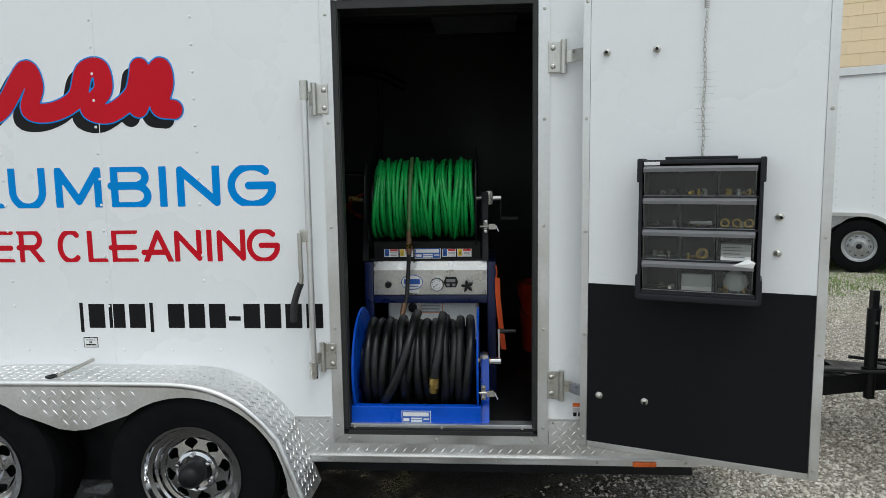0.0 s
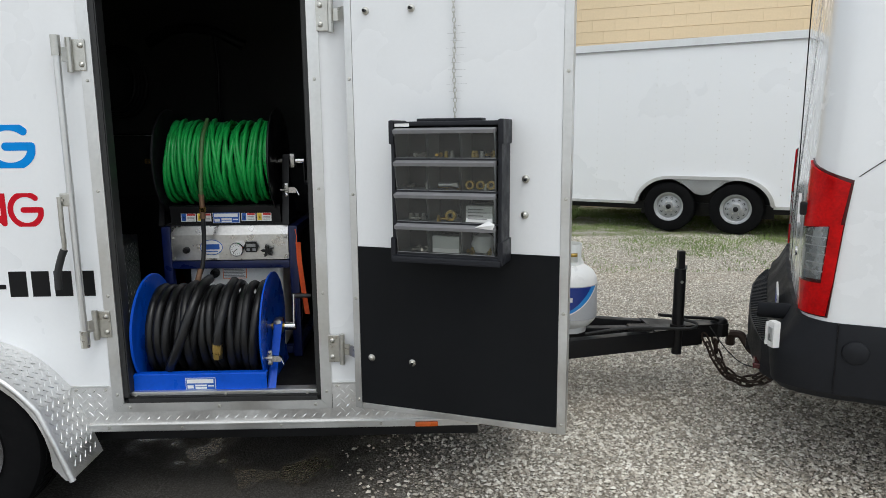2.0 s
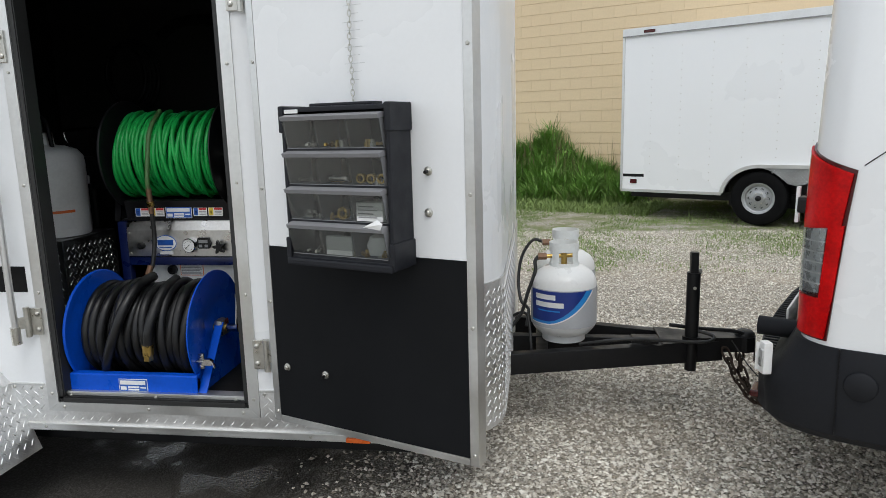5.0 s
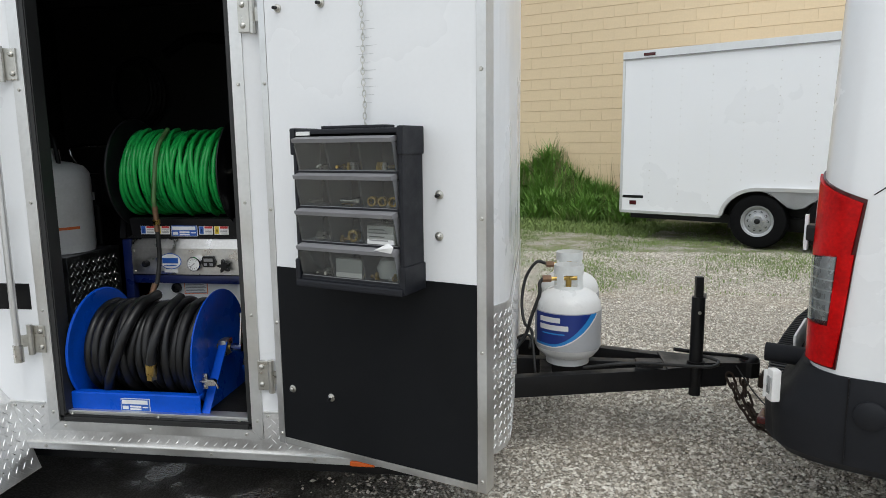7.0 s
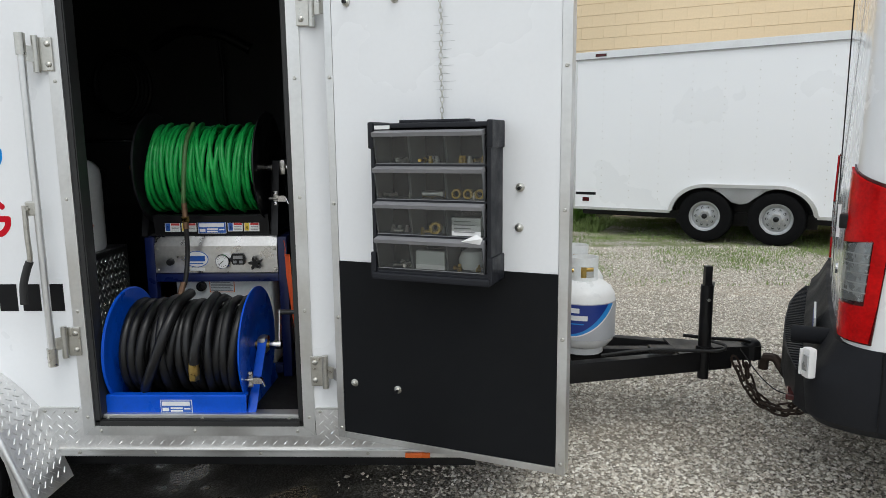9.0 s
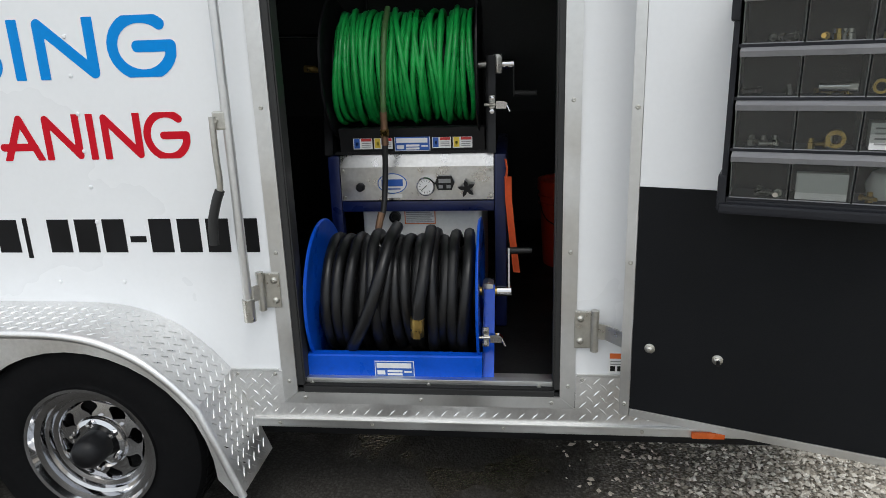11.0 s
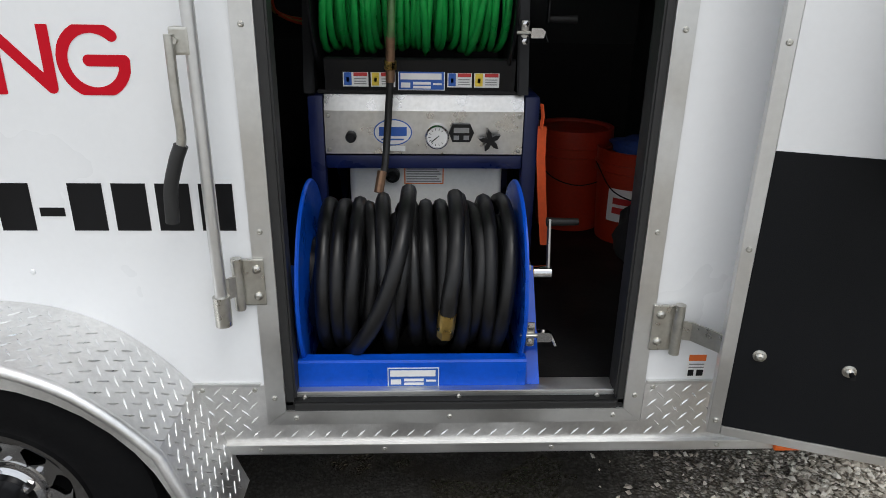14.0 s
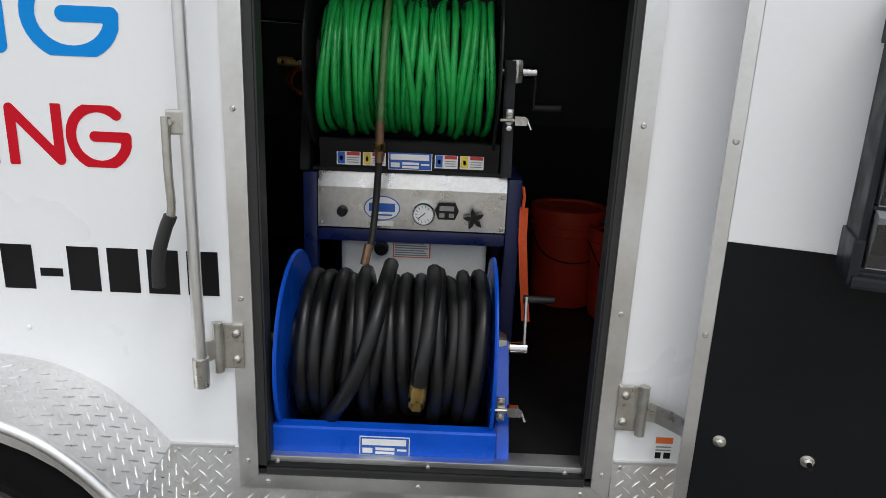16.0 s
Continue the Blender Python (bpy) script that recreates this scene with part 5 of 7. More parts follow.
for k in range(7):
    part("print", bx(-0.324, -0.228 - 0.006 * (k % 3), 3.0515, 3.0524, 0.794 + 0.0068 * k, 0.797 + 0.0068 * k), INK_GREY, lab)
part("engine", bx(-0.50, -0.04, 3.1, 3.5, 0.88, 1.02, bevel=0.02), BLACK, cart, "dark engine block")

cart.matrix_basis = cart.matrix_basis @ Matrix.Diagonal((1, 1, 1.021, 1))

GY, GZ = 3.11, 1.310
green = thing("hose_reel", "black hose reel with coiled bright green jetting hose on the cart", "hose reel", base=(-0.29, 2.95, 1.03))
part("front_plate", prism(bmesh.new(), [(3.012, 1.036), (2.998, 1.118), (3.003, 1.122), (3.033, 1.122), (3.018, 1.116), (3.018, 1.036)], -0.528, -0.046, YZ), BLACK, green, "black front plate with warning stickers")
part("base_tray", bx(-0.548, -0.030, 3.01, 3.40, 1.034, 1.042), BLACK, green)
for x in (-0.560, -0.040):
    bm = prism(bmesh.new(), [(3.00, 1.034), (3.32, 1.034), (3.145, GZ + 0.03), (3.075, GZ + 0.03)], x, x + 0.006, YZ)
    prism(bm, [(3.00, 1.034), (3.006, 1.034), (3.081, GZ + 0.03), (3.075, GZ + 0.03)], x - (0.022 if x < -0.3 else 0), x + (0.030 if x > -0.3 else 0.006), YZ)
    part("side_post", bm, BLACK, green)
disc(-0.536, GY, GZ, 0.228, BLACK, green, "black pressed reel disc", -1)
disc(-0.070, GY, GZ, 0.228, BLACK, green, "black pressed reel disc", 1)
part("drum", cy((-0.535, GY, GZ), (-0.071, GY, GZ), 0.11, 32), BLACK, green)
part("axle", cy((-0.60, GY, GZ), (0.03, GY, GZ), 0.013, 16), ZINC, green, smooth=40)
part("inlet_fitting", cy((-0.66, GY, GZ + 0.005), (-0.60, GY, GZ), 0.012, 6), BRASS, green, "brass swivel inlet")
part("crank_boss", cy((0.008, GY, GZ), (0.050, GY, GZ), 0.016, 18), CHROME, green, smooth=40)
part("bearing", bx(-0.020, 0.012, GY - 0.03, GY + 0.03, GZ - 0.03, GZ + 0.034, bevel=0.014), ZINC, green)
part("crank_arm", bx(0.046, 0.052, GY - 0.012, GY + 0.012, GZ - 0.105, GZ + 0.01, bevel=0.002), BLACK, green)
part("crank_grip", cy((0.05, GY, GZ - 0.095), (0.125, GY, GZ - 0.095), 0.010, 12), SEAL, green, smooth=40)
lock_knob(green, -0.022, 3.04, 1.185)
for bmx in hose_turns(-0.520, -0.085, 0.0085, 0.150, 25, GY, GZ, 21, seg=32, tube_seg=6):
    part("hose_turn", bmx, GREEN, green, smooth=80)
for bmx in hose_turns(-0.524, -0.080, 0.0093, 0.169, 25, GY, GZ, 23, wobble=0.004, tube_seg=8):
    part("hose_turn", bmx, GREEN, green, smooth=80)
for x, sw in ((-0.455, 0.012), (-0.30, 0.035), (-0.145, -0.012)):
    pts = [(x - sw * math.cos(radians(a)) + 0.012 * math.sin(radians(a) * 1.3), GY - 0.183 * math.sin(radians(a)), GZ + 0.183 * math.cos(radians(a))) for a in range(0, 170, 14)]
    part("hose_turn", tube(bmesh.new(), smooth_path(pts, 3), 0.0095, 8), GREEN, green, smooth=80)
lead = [(-0.352, GY - 0.06, GZ + 0.185), (-0.350, GY - 0.15, GZ + 0.11), (-0.353, GY - 0.185, GZ), (-0.356, GY - 0.20, GZ - 0.10), (-0.358, GY - 0.195, GZ - 0.14)]
part("lead_hose", tube(bmesh.new(), smooth_path(lead), 0.0095, 8), GREEN_DIRTY, green, "dirty green leader hose", smooth=80)
part("lead_fitting", cy((-0.358, GY - 0.195, GZ - 0.13), (-0.360, GY - 0.185, GZ - 0.235), 0.0115, 12), BROWN_STEEL, green, "brown steel hose fitting", smooth=40)
part("lead_nut", cy((-0.359, GY - 0.189, GZ - 0.185), (-0.3595, GY - 0.187, GZ - 0.205), 0.0155, 6), BRASS, green)
part("lead_tube", tube(bmesh.new(), smooth_path([(-0.360, GY - 0.185, GZ - 0.225), (-0.368, GY - 0.170, GZ - 0.34), (-0.376, GY - 0.185, GZ - 0.44), (-0.386, GY - 0.20, GZ - 0.48)]), 0.0095, 10), SEAL, green, "black leader hose", smooth=80)
part("lead_end", cy((-0.383, GY - 0.195, GZ - 0.455), (-0.392, GY - 0.215, GZ - 0.505), 0.012, 10), BROWN_STEEL, green)
SY = 3.0005
for x0, x1, pict in ((-0.482, -0.418, STICKER_BLUE), (-0.412, -0.350, STICKER_YELLOW), (-0.218, -0.156, STICKER_BLUE), (-0.150, -0.086, STICKER_YELLOW)):
    s = sticker(green, x0, x1, 1.052, 1.090, SY + 0.0035, STICKER, [(0.04, 0.34, 0.08, 0.92, pict), (0.42, 0.96, 0.68, 0.92, STICKER_RED), (0.44, 0.92, 0.48, 0.54, INK_GREY), (0.44, 0.90, 0.32, 0.38, INK_GREY), (0.44, 0.92, 0.16, 0.22, INK_GREY), (0.14, 0.25, 0.3, 0.6, INK)], label="white safety sticker with pictogram")
brand_plate(green, -0.284, 1.068, 0.118, 0.048, SY + 0.0035, STICKER_BLUE, STICKER)

green.matrix_basis = Matrix.Translation((0, 0, 0.013)) @ green.matrix_basis

# straps beside the cart
st = thing("ratchet_strap", "orange webbing strap hanging on the jetter frame", "strap", base=(0.04, 3.02, 0.60))
part("webbing", strip(bmesh.new(), [(0.022, 1.03), (0.027, 1.00), (0.024, 0.965)], 2.985, 2.998, lambda u, v, w: Vector((u - 0.3 * (w - 2.985), w - 0.02, v)), 0.003), STRAP, st)
part("webbing", strip(bmesh.new(), [(0.018, 0.970), (0.020, 0.885), (0.032, 0.76), (0.046, 0.64)], 0, 0.020, lambda u, v, w: Vector((u + w, 2.99 - 0.2 * w, v)), 0.003), STRAP, st)
part("webbing", strip(bmesh.new(), [(-0.545, 0.86), (-0.530, 0.80), (-0.526, 0.66)], 0, 0.022, lambda u, v, w: Vector((u + w, 3.06, v)), 0.003), STRAP, st)


def bucket(x, y, r, h, label, lid):
    b = thing("bucket", label, "bucket", pose(x, y, F), group="orange buckets")
    part("pail", lathe(bmesh.new(), [(0, 0.004), (r * 0.86, 0.0), (r * 0.88, 0.01), (r * 0.97, h * 0.74), (r * 1.03, h * 0.745), (r * 1.03, h * 0.77), (r * 0.985, h * 0.775), (r * 0.99, h * 0.83), (r * 1.045, h * 0.835), (r * 1.045, h * 0.86),
                                     (r, h * 0.865), (r * 1.01, h * 0.97), (r * 1.04, h), (r * 0.99, h), (r * 0.95, h * 0.9), (r * 0.83, 0.012), (0, 0.012)], None, 40), ORANGE, b, smooth=30)
    part("bail", tube(bmesh.new(), smooth_path([(-r * 1.05, 0, h * 0.84), (-r * 0.8, -r * 0.95, h * 0.62), (0, -r * 1.12, h * 0.52), (r * 0.8, -r * 0.95, h * 0.62), (r * 1.05, 0, h * 0.84)]), 0.0025, 6), BLACK, b)
    if lid:
        part("lid", lathe(bmesh.new(), [(0, h + 0.006), (r * 0.9, h + 0.004), (r * 0.94, h + 0.014), (r * 1.06, h + 0.014), (r * 1.07, h - 0.03), (r * 1.04, h - 0.03)], None, 40), ORANGE, b, smooth=30)
    return b


b1 = bucket(0.300, 3.78, 0.140, 0.37, "orange plastic bucket with lid on the trailer floor", True)
b2 = bucket(0.500, 3.62, 0.140, 0.34, "orange plastic bucket holding a blue cloth", False)
part("label", strip(bmesh.new(), [(0.137 * math.sin(a), -0.137 * math.cos(a)) for a in [radians(-55 + 8 * k) for k in range(9)]], 0.09, 0.21, XY, 0.0012), STICKER, b2, "white label with red print")
part("print", strip(bmesh.new(), [(0.1388 * math.sin(a), -0.1388 * math.cos(a)) for a in [radians(-46 + 8 * k) for k in range(6)]], 0.155, 0.178, XY, 0.0008), STICKER_RED, b2)
part("print", strip(bmesh.new(), [(0.1388 * math.sin(a), -0.1388 * math.cos(a)) for a in [radians(-46 + 8 * k) for k in range(6)]], 0.12, 0.143, XY, 0.0008), STICKER_RED, b2)


def lump(name, c, size, mt, label, category, seed, sub=4, amp=0.22):
    bm = bmesh.new()
    bmesh.ops.create_icosphere(bm, subdivisions=sub, radius=1)
    for v in bm.verts:
        n = noise.fractal(v.co * 1.6 + Vector((seed, 0, 0)), 1.0, 2.0, 4) * amp
        p = v.co * (1 + n)
        v.co = Vector((c[0] + p.x * size[0], c[1] + p.y * size[1], max(c[2] + p.z * size[2], c[2] - size[2] * 0.9)))
    return tagged(part(name, bm, mt, None, label, smooth=70), "", category)


lump("cloth", (0.50, 3.62, F + 0.335), (0.10, 0.10, 0.04), CLOTH_BLUE, "crumpled blue cloth in the bucket", "cloth", 3)
lump("tool_bag", (0.52, 3.18, F + 0.15), (0.19, 0.22, 0.17), BAG, "black cloth tool bag on the floor", "bag", 9)

# pressure vessel on its tread plate box
pt = thing("pressure_tank", "white upright steel tank with orange label", "tank", base=(-1.04, 3.22, 0.962))
part("vessel", lathe(bmesh.new(), [(0, 0.962), (0.145, 0.964), (0.15, 0.98), (0.15, 1.29), (0.145, 1.325), (0.125, 1.352), (0.08, 1.370), (0.045, 1.376), (0.042, 1.43), (0, 1.435)], Matrix.Translation((-1.04, 3.22, 0)), 40), POLY, pt, smooth=40)
part("label", strip(bmesh.new(), [(-1.04 + 0.1515 * math.sin(a), 3.22 - 0.1515 * math.cos(a)) for a in [radians(38 + 7 * k) for k in range(6)]], 1.0, 1.085, XY, 0.001), STICKER, pt, "white label with orange head")
part("label_head", strip(bmesh.new(), [(-1.04 + 0.1525 * math.sin(a), 3.22 - 0.1525 * math.cos(a)) for a in [radians(38 + 7 * k) for k in range(6)]], 1.073, 1.085, XY, 0.001), STICKER_ORANGE, pt)
part("pipe", tube(bmesh.new(), smooth_path([(-1.04, 3.22, 1.45), (-1.03, 3.2, 1.50), (-0.98, 3.18, 1.47), (-0.965, 3.18, 1.36)]), 0.009, 8), BLACK, pt, smooth=60)
pt.matrix_basis = Matrix.Translation((0.035, -0.06, 0)) @ pt.matrix_basis @ Matrix.Diagonal((1.1, 1.1, 1, 1))
tb = thing("tool_box", "dull tread plate metal box below the white tank", "box", base=(-1.04, 3.22, F))
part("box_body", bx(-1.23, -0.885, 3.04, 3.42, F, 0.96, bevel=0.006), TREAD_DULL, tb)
part("tread_pattern", lugs(lugs(bmesh.new(), flat_place((-0.8848, 3.04, F), (0, 1, 0), (0, 0, 1)), 0.01, 0.37, 0.01, 0.51), flat_place((-1.23, 3.0395, F), (1, 0, 0), (0, 0, 1)), 0.01, 0.34, 0.01, 0.51), TREAD_LUG, tb, kind="stuff")
tb.matrix_basis = Matrix.Translation((0.05, -0.05, 0)) @ tb.matrix_basis
pm = thing("plumbing", "chrome bent pipe and black valve on a stand pipe", "plumbing", base=(-0.75, 3.3, F))
part("pipe", tube(bmesh.new(), smooth_path([(-0.62, 3.42, 1.44), (-0.85, 3.42, 1.445), (-1.06, 3.42, 1.44), (-1.085, 3.42, 1.41), (-1.06, 3.42, 1.36), (-1.00, 3.42, 1.30)], 6), 0.008, 10), CHROME, pm, smooth=60)
part("valve", bx(-1.02, -0.95, 3.39, 3.45, 1.15, 1.31, bevel=0.012), BLACK, pm)
part("valve_tag", bx(-0.985, -0.955, 3.384, 3.39, 1.18, 1.22), STICKER, pm)
part("stand_pipe", cy((-0.965, 3.42, F), (-0.965, 3.42, 1.18), 0.014, 12), BLACK, pm)
ex = thing("coiled_cord", "coiled orange extension cord hanging on the far wall", "cord", base=(-0.62, 4.50, 1.05))
for k in range(6):
    part("cord_loop", tube(bmesh.new(), [(-0.75 + (0.22 - 0.01 * k) * math.cos(a), 4.50 - 0.02 * k, 1.22 + (0.075 + 0.008 * (k % 3)) * math.sin(a)) for a in [2 * math.pi * i / 28 for i in range(28)]], 0.006, 6, True), STRAP if k % 2 else BRASS, ex)
cb = thing("wall_bracket", "black bracket with hanging cable on the far wall", "bracket", base=(-0.6, 4.5, 1.5))
part("arm", tube(bmesh.new(), smooth_path([(-1.15, 4.5, 2.02), (-0.95, 4.45, 2.10), (-0.72, 4.45, 2.08), (-0.55, 4.5, 2.0)]), 0.03, 10), BLACK, cb, smooth=60)
part("cable", tube(bmesh.new(), smooth_path([(-0.72, 4.45, 2.06), (-0.71, 4.47, 1.85), (-0.72, 4.48, 1.60), (-0.70, 4.50, 1.45)]), 0.012, 8), BLACK, cb, smooth=60)
hh = thing("hanging_hose", "black hose coil hanging on the far wall", "hose", base=(-1.3, 4.5, 1.5))
for k in range(4):
    part("hose_loop", tube(bmesh.new(), [(-1.35 + (0.17 - 0.012 * k) * math.cos(a), 4.5 - 0.03 * k, 1.78 + (0.22 - 0.015 * k) * math.sin(a)) for a in [2 * math.pi * i / 28 for i in range(28)]], 0.015, 8, True), BLACK, hh, smooth=80)

# ---- tongue, gas bottles, jack ----
tongue = thing("trailer_tongue", "black steel A-frame trailer tongue with coupler", "tongue", base=(1.6, 3.6, 0.29))
CX, CY_ = 2.20, 3.56


def beam(a, b, name="beam"):
    a, b = Vector(a), Vector(b)
    d = (b - a)
    ang = math.atan2(d.y, d.x)
    m = Matrix.Translation(a) @ Matrix.Rotation(ang, 4, "Z")
    bm = box(bmesh.new(), 0, d.length, -0.028, 0.028, -0.095, 0.0, bevel=0.006, m=m)
    return part(name, bm, BLACK, tongue, smooth=40)


beam((0.95, 3.235, 0.392), (2.08, 3.535, 0.392))
beam((0.95, 3.95, 0.392), (2.08, 3.60, 0.392))
beam((0.95, 3.58, 0.388), (1.95, 3.566, 0.388))
part("cross_beam", bx(1.22, 1.275, 3.32, 3.84, 0.30, 0.384, bevel=0.004), BLACK, tongue)
part("gusset", prism(bmesh.new(), [(1.80, 3.42), (2.10, 3.52), (2.10, 3.60), (1.80, 3.70)], 0.392, 0.400, XY), BLACK, tongue)
part("coupler", prism(bmesh.new(), [(1.98, 3.495), (2.17, 3.515), (2.19, 3.50), (2.232, 3.52), (2.246, 3.56), (2.232, 3.60), (2.19, 3.62), (2.17, 3.605), (1.98, 3.62)], 0.338, 0.408, XY), BLACK, tongue, "black ball coupler")
part("coupler_cap", lathe(bmesh.new(), [(0.046, 0.0), (0.044, 0.014), (0.03, 0.026), (0, 0.029)], Matrix.Translation((2.195, 3.56, 0.406)), 20), BLACK, tongue, smooth=50)
part("latch", tube(bmesh.new(), smooth_path([(1.84, 3.50, 0.47), (1.98, 3.51, 0.452), (2.12, 3.52, 0.44), (2.18, 3.53, 0.425)]), 0.009, 8), BLACK, tongue, smooth=60)
part("brake_box", bx(1.66, 1.78, 3.42, 3.48, 0.400, 0.43, bevel=0.006), BLACK, tongue)
part("cable", tube(bmesh.new(), smooth_path([(1.42, 3.40, 0.40), (1.62, 3.36, 0.44), (1.80, 3.40, 0.425), (1.98, 3.42, 0.415), (2.03, 3.46, 0.43), (1.95, 3.49, 0.45)]), 0.008, 8), SEAL, tongue, "black wiring cable", smooth=80)
JX, JY = 1.935, 3.475
jack = thing("tongue_jack", "black upright trailer jack on the tongue", "jack", base=(JX, JY, 0.262))
part("outer_tube", cy((JX, JY, 0.40), (JX, JY, 0.728), 0.030, 20), BLACK, jack, smooth=40)
part("inner_tube", cy((JX, JY, 0.262), (JX, JY, 0.40), 0.026, 20), BLACK, jack, smooth=40)
part("upper_tube", bx(JX - 0.017, JX + 0.017, JY - 0.017, JY + 0.017, 0.728, 0.822, bevel=0.003), BLACK, jack)
part("rim_tab", bx(JX + 0.012, JX + 0.032, JY - 0.012, JY + 0.004, 0.722, 0.748, bevel=0.002), ZINC, jack)
part("collar", cy((JX, JY, 0.400), (JX, JY, 0.425), 0.040, 20), BLACK, jack)
part("bolt", lathe(bmesh.new(), [(0.008, 0), (0.008, 0.005), (0, 0.006)], Matrix.Translation((JX, JY - 0.03, 0.66)) @ OUT, 6), ZINC, jack)


def gas_bottle(x, y, z, turn):
    """A 20 lb gas bottle; local origin at its base."""
    g = thing("gas_bottle", "white propane bottle with blue and grey label on the tongue", "gas bottle", pose(x, y, z, 0, 0, turn), group="gas bottles on the tongue")
    R = 0.156
    part("vessel", lathe(bmesh.new(), [(0.0, 0.022), (0.09, 0.025), (0.125, 0.040), (0.148, 0.068), (R, 0.095), (R, 0.265), (0.150, 0.300), (0.132, 0.330), (0.10, 0.352), (0.06, 0.362), (0, 0.365)], None, 48), TANK_WHITE, g, smooth=50)
    part("foot_ring", lathe(bmesh.new(), [(0.102, 0.0), (0.102, 0.032), (0.098, 0.032), (0.098, 0.0), (0.102, 0.0)], None, 40), TANK_WHITE, g, smooth=40)
    sl = part("sleeve", lathe(bmesh.new(), [(R + 0.0008, 0.086), (R + 0.001, 0.090), (R + 0.001, 0.262), (R + 0.0008, 0.266)], None, 48), SLEEVE, g, "grey label sleeve", smooth=40)

    def wrap(bm, f, a0, a1, r):
        """A patch of the label between two curves of the angle."""
        n = 18
        cols = []
        for k in range(n + 1):
            t = k / n
            a = radians(a0 + (a1 - a0) * t)
            lo, hi = f(t)
            cols.append([bm.verts.new((r * math.sin(a), -r * math.cos(a), lo + (hi - lo) * i / 4)) for i in range(5)])
        for p, q in zip(cols, cols[1:]):
            for i in range(4):
                bm.faces.new((p[i], q[i], q[i + 1], p[i + 1]))
        return bm

    part("label_field", wrap(bmesh.new(), lambda t: (0.118 + 0.142 * max(0.0, (t - 0.35) / 0.65) ** 1.8, 0.262), -75, 32, R + 0.0022), LABEL_BLUE, sl, "dark blue label field", smooth=60)
    part("label_swoosh", wrap(bmesh.new(), lambda t: (0.106 + 0.150 * max(0.0, (t - 0.30) / 0.70) ** 1.8, 0.119 + 0.143 * min(1.0, max(0.0, (t - 0.22) / 0.62) ** 1.7)), -75, 46, R + 0.0017), LABEL_SKY, sl, "light blue label curve", smooth=60)
    part("label_rim", wrap(bmesh.new(), lambda t: (0.101 + 0.155 * max(0.0, (t - 0.30) / 0.70) ** 1.8, 0.110 + 0.150 * min(1.0, max(0.0, (t - 0.27) / 0.68) ** 1.8)), -75, 50, R + 0.0014), STICKER, sl, smooth=60)
    part("print", wrap(bmesh.new(), lambda t: (0.222, 0.246), -62, -22, R + 0.0028), STICKER, sl, "plain white bar", smooth=60)
    part("print", wrap(bmesh.new(), lambda t: (0.186, 0.210), -62, -8, R + 0.0028), STICKER, sl, "plain white bar", smooth=60)
    part("print", wrap(bmesh.new(), lambda t: (0.166, 0.172), -56, -14, R + 0.0028), LABEL_SKY, sl, smooth=60)
    part("print", wrap(bmesh.new(), lambda t: (0.095, 0.262), 66, 69, R + 0.0020), STICKER, sl, smooth=60)
    for k in range(5):
        part("print", wrap(bmesh.new(), lambda t, k=k: (0.13 + 0.025 * k, 0.142 + 0.025 * k), 76, 92, R + 0.0020), INK_GREY, sl, smooth=60)
    # collar with openings
    bm = bmesh.new()
    rc = 0.070
    strip(bm, [(rc * math.cos(radians(a)), rc * math.sin(radians(a))) for a in range(0, 361, 12)], 0.352, 0.376, XY, 0.003)
    strip(bm, [(rc * math.cos(radians(a)), rc * math.sin(radians(a))) for a in range(0, 361, 12)], 0.430, 0.472, XY, 0.003)
    for a0, a1 in ((-150, -118), (-62, -30), (20, 160)):
        strip(bm, [(rc * math.cos(radians(a)), rc * math.sin(radians(a))) for a in range(a0, a1 + 1, 8)], 0.376, 0.430, XY, 0.003)
    part("collar", bm, TANK_COLLAR, g, "pale pierced valve collar", smooth=40)
    v = part("valve", cy((0, 0, 0.36), (0, 0, 0.425), 0.014, 12), BRASS, g, "brass gas valve")
    part("valve_body", cy((-0.09, -0.01, 0.405), (0.05, 0.0, 0.405), 0.010, 10), BRASS, v)
    part("hand_wheel", lathe(bmesh.new(), [(0, 0.425), (0.026, 0.425), (0.028, 0.435), (0.022, 0.440), (0, 0.440)], None, 14), BROWN_STEEL, v)
    part("regulator_nut", cy((-0.125, -0.012, 0.405), (-0.085, -0.010, 0.405), 0.017, 8), BROWN_STEEL, v)
    return g


gas_bottle(1.352, 3.54, 0.388, 6)
gas_bottle(1.374, 3.93, 0.388, 6)
gh = thing("gas_hose", "black rubber gas hoses between bottles and trailer", "gas hose", base=(1.2, 3.6, 0.39))
part("hose", tube(bmesh.new(), smooth_path([(1.27, 3.87, 0.793), (1.22, 3.86, 0.80), (1.165, 3.84, 0.72), (1.145, 3.80, 0.60), (1.16, 3.74, 0.50), (1.20, 3.70, 0.46), (1.19, 3.62, 0.395)]), 0.0085, 8), SEAL, gh, smooth=80)
part("hose", tube(bmesh.new(), smooth_path([(1.25, 3.45, 0.793), (1.235, 3.44, 0.77), (1.235, 3.43, 0.72), (1.20, 3.42, 0.62), (1.17, 3.42, 0.52), (1.12, 3.40, 0.45), (1.10, 3.30, 0.40)]), 0.0085, 8), SEAL, gh, smooth=80)
part("hose", tube(bmesh.new(), smooth_path([(1.11, 3.5, 0.47), (1.16, 3.48, 0.505), (1.20, 3.44, 0.50), (1.215, 3.38, 0.40), (1.22, 3.36, 0.34), (1.225, 3.36, 0.29)]), 0.007, 8), SEAL, gh, smooth=80)

gh.matrix_basis = Matrix.Translation((-0.02, 0.07, 0)) @ gh.matrix_basis

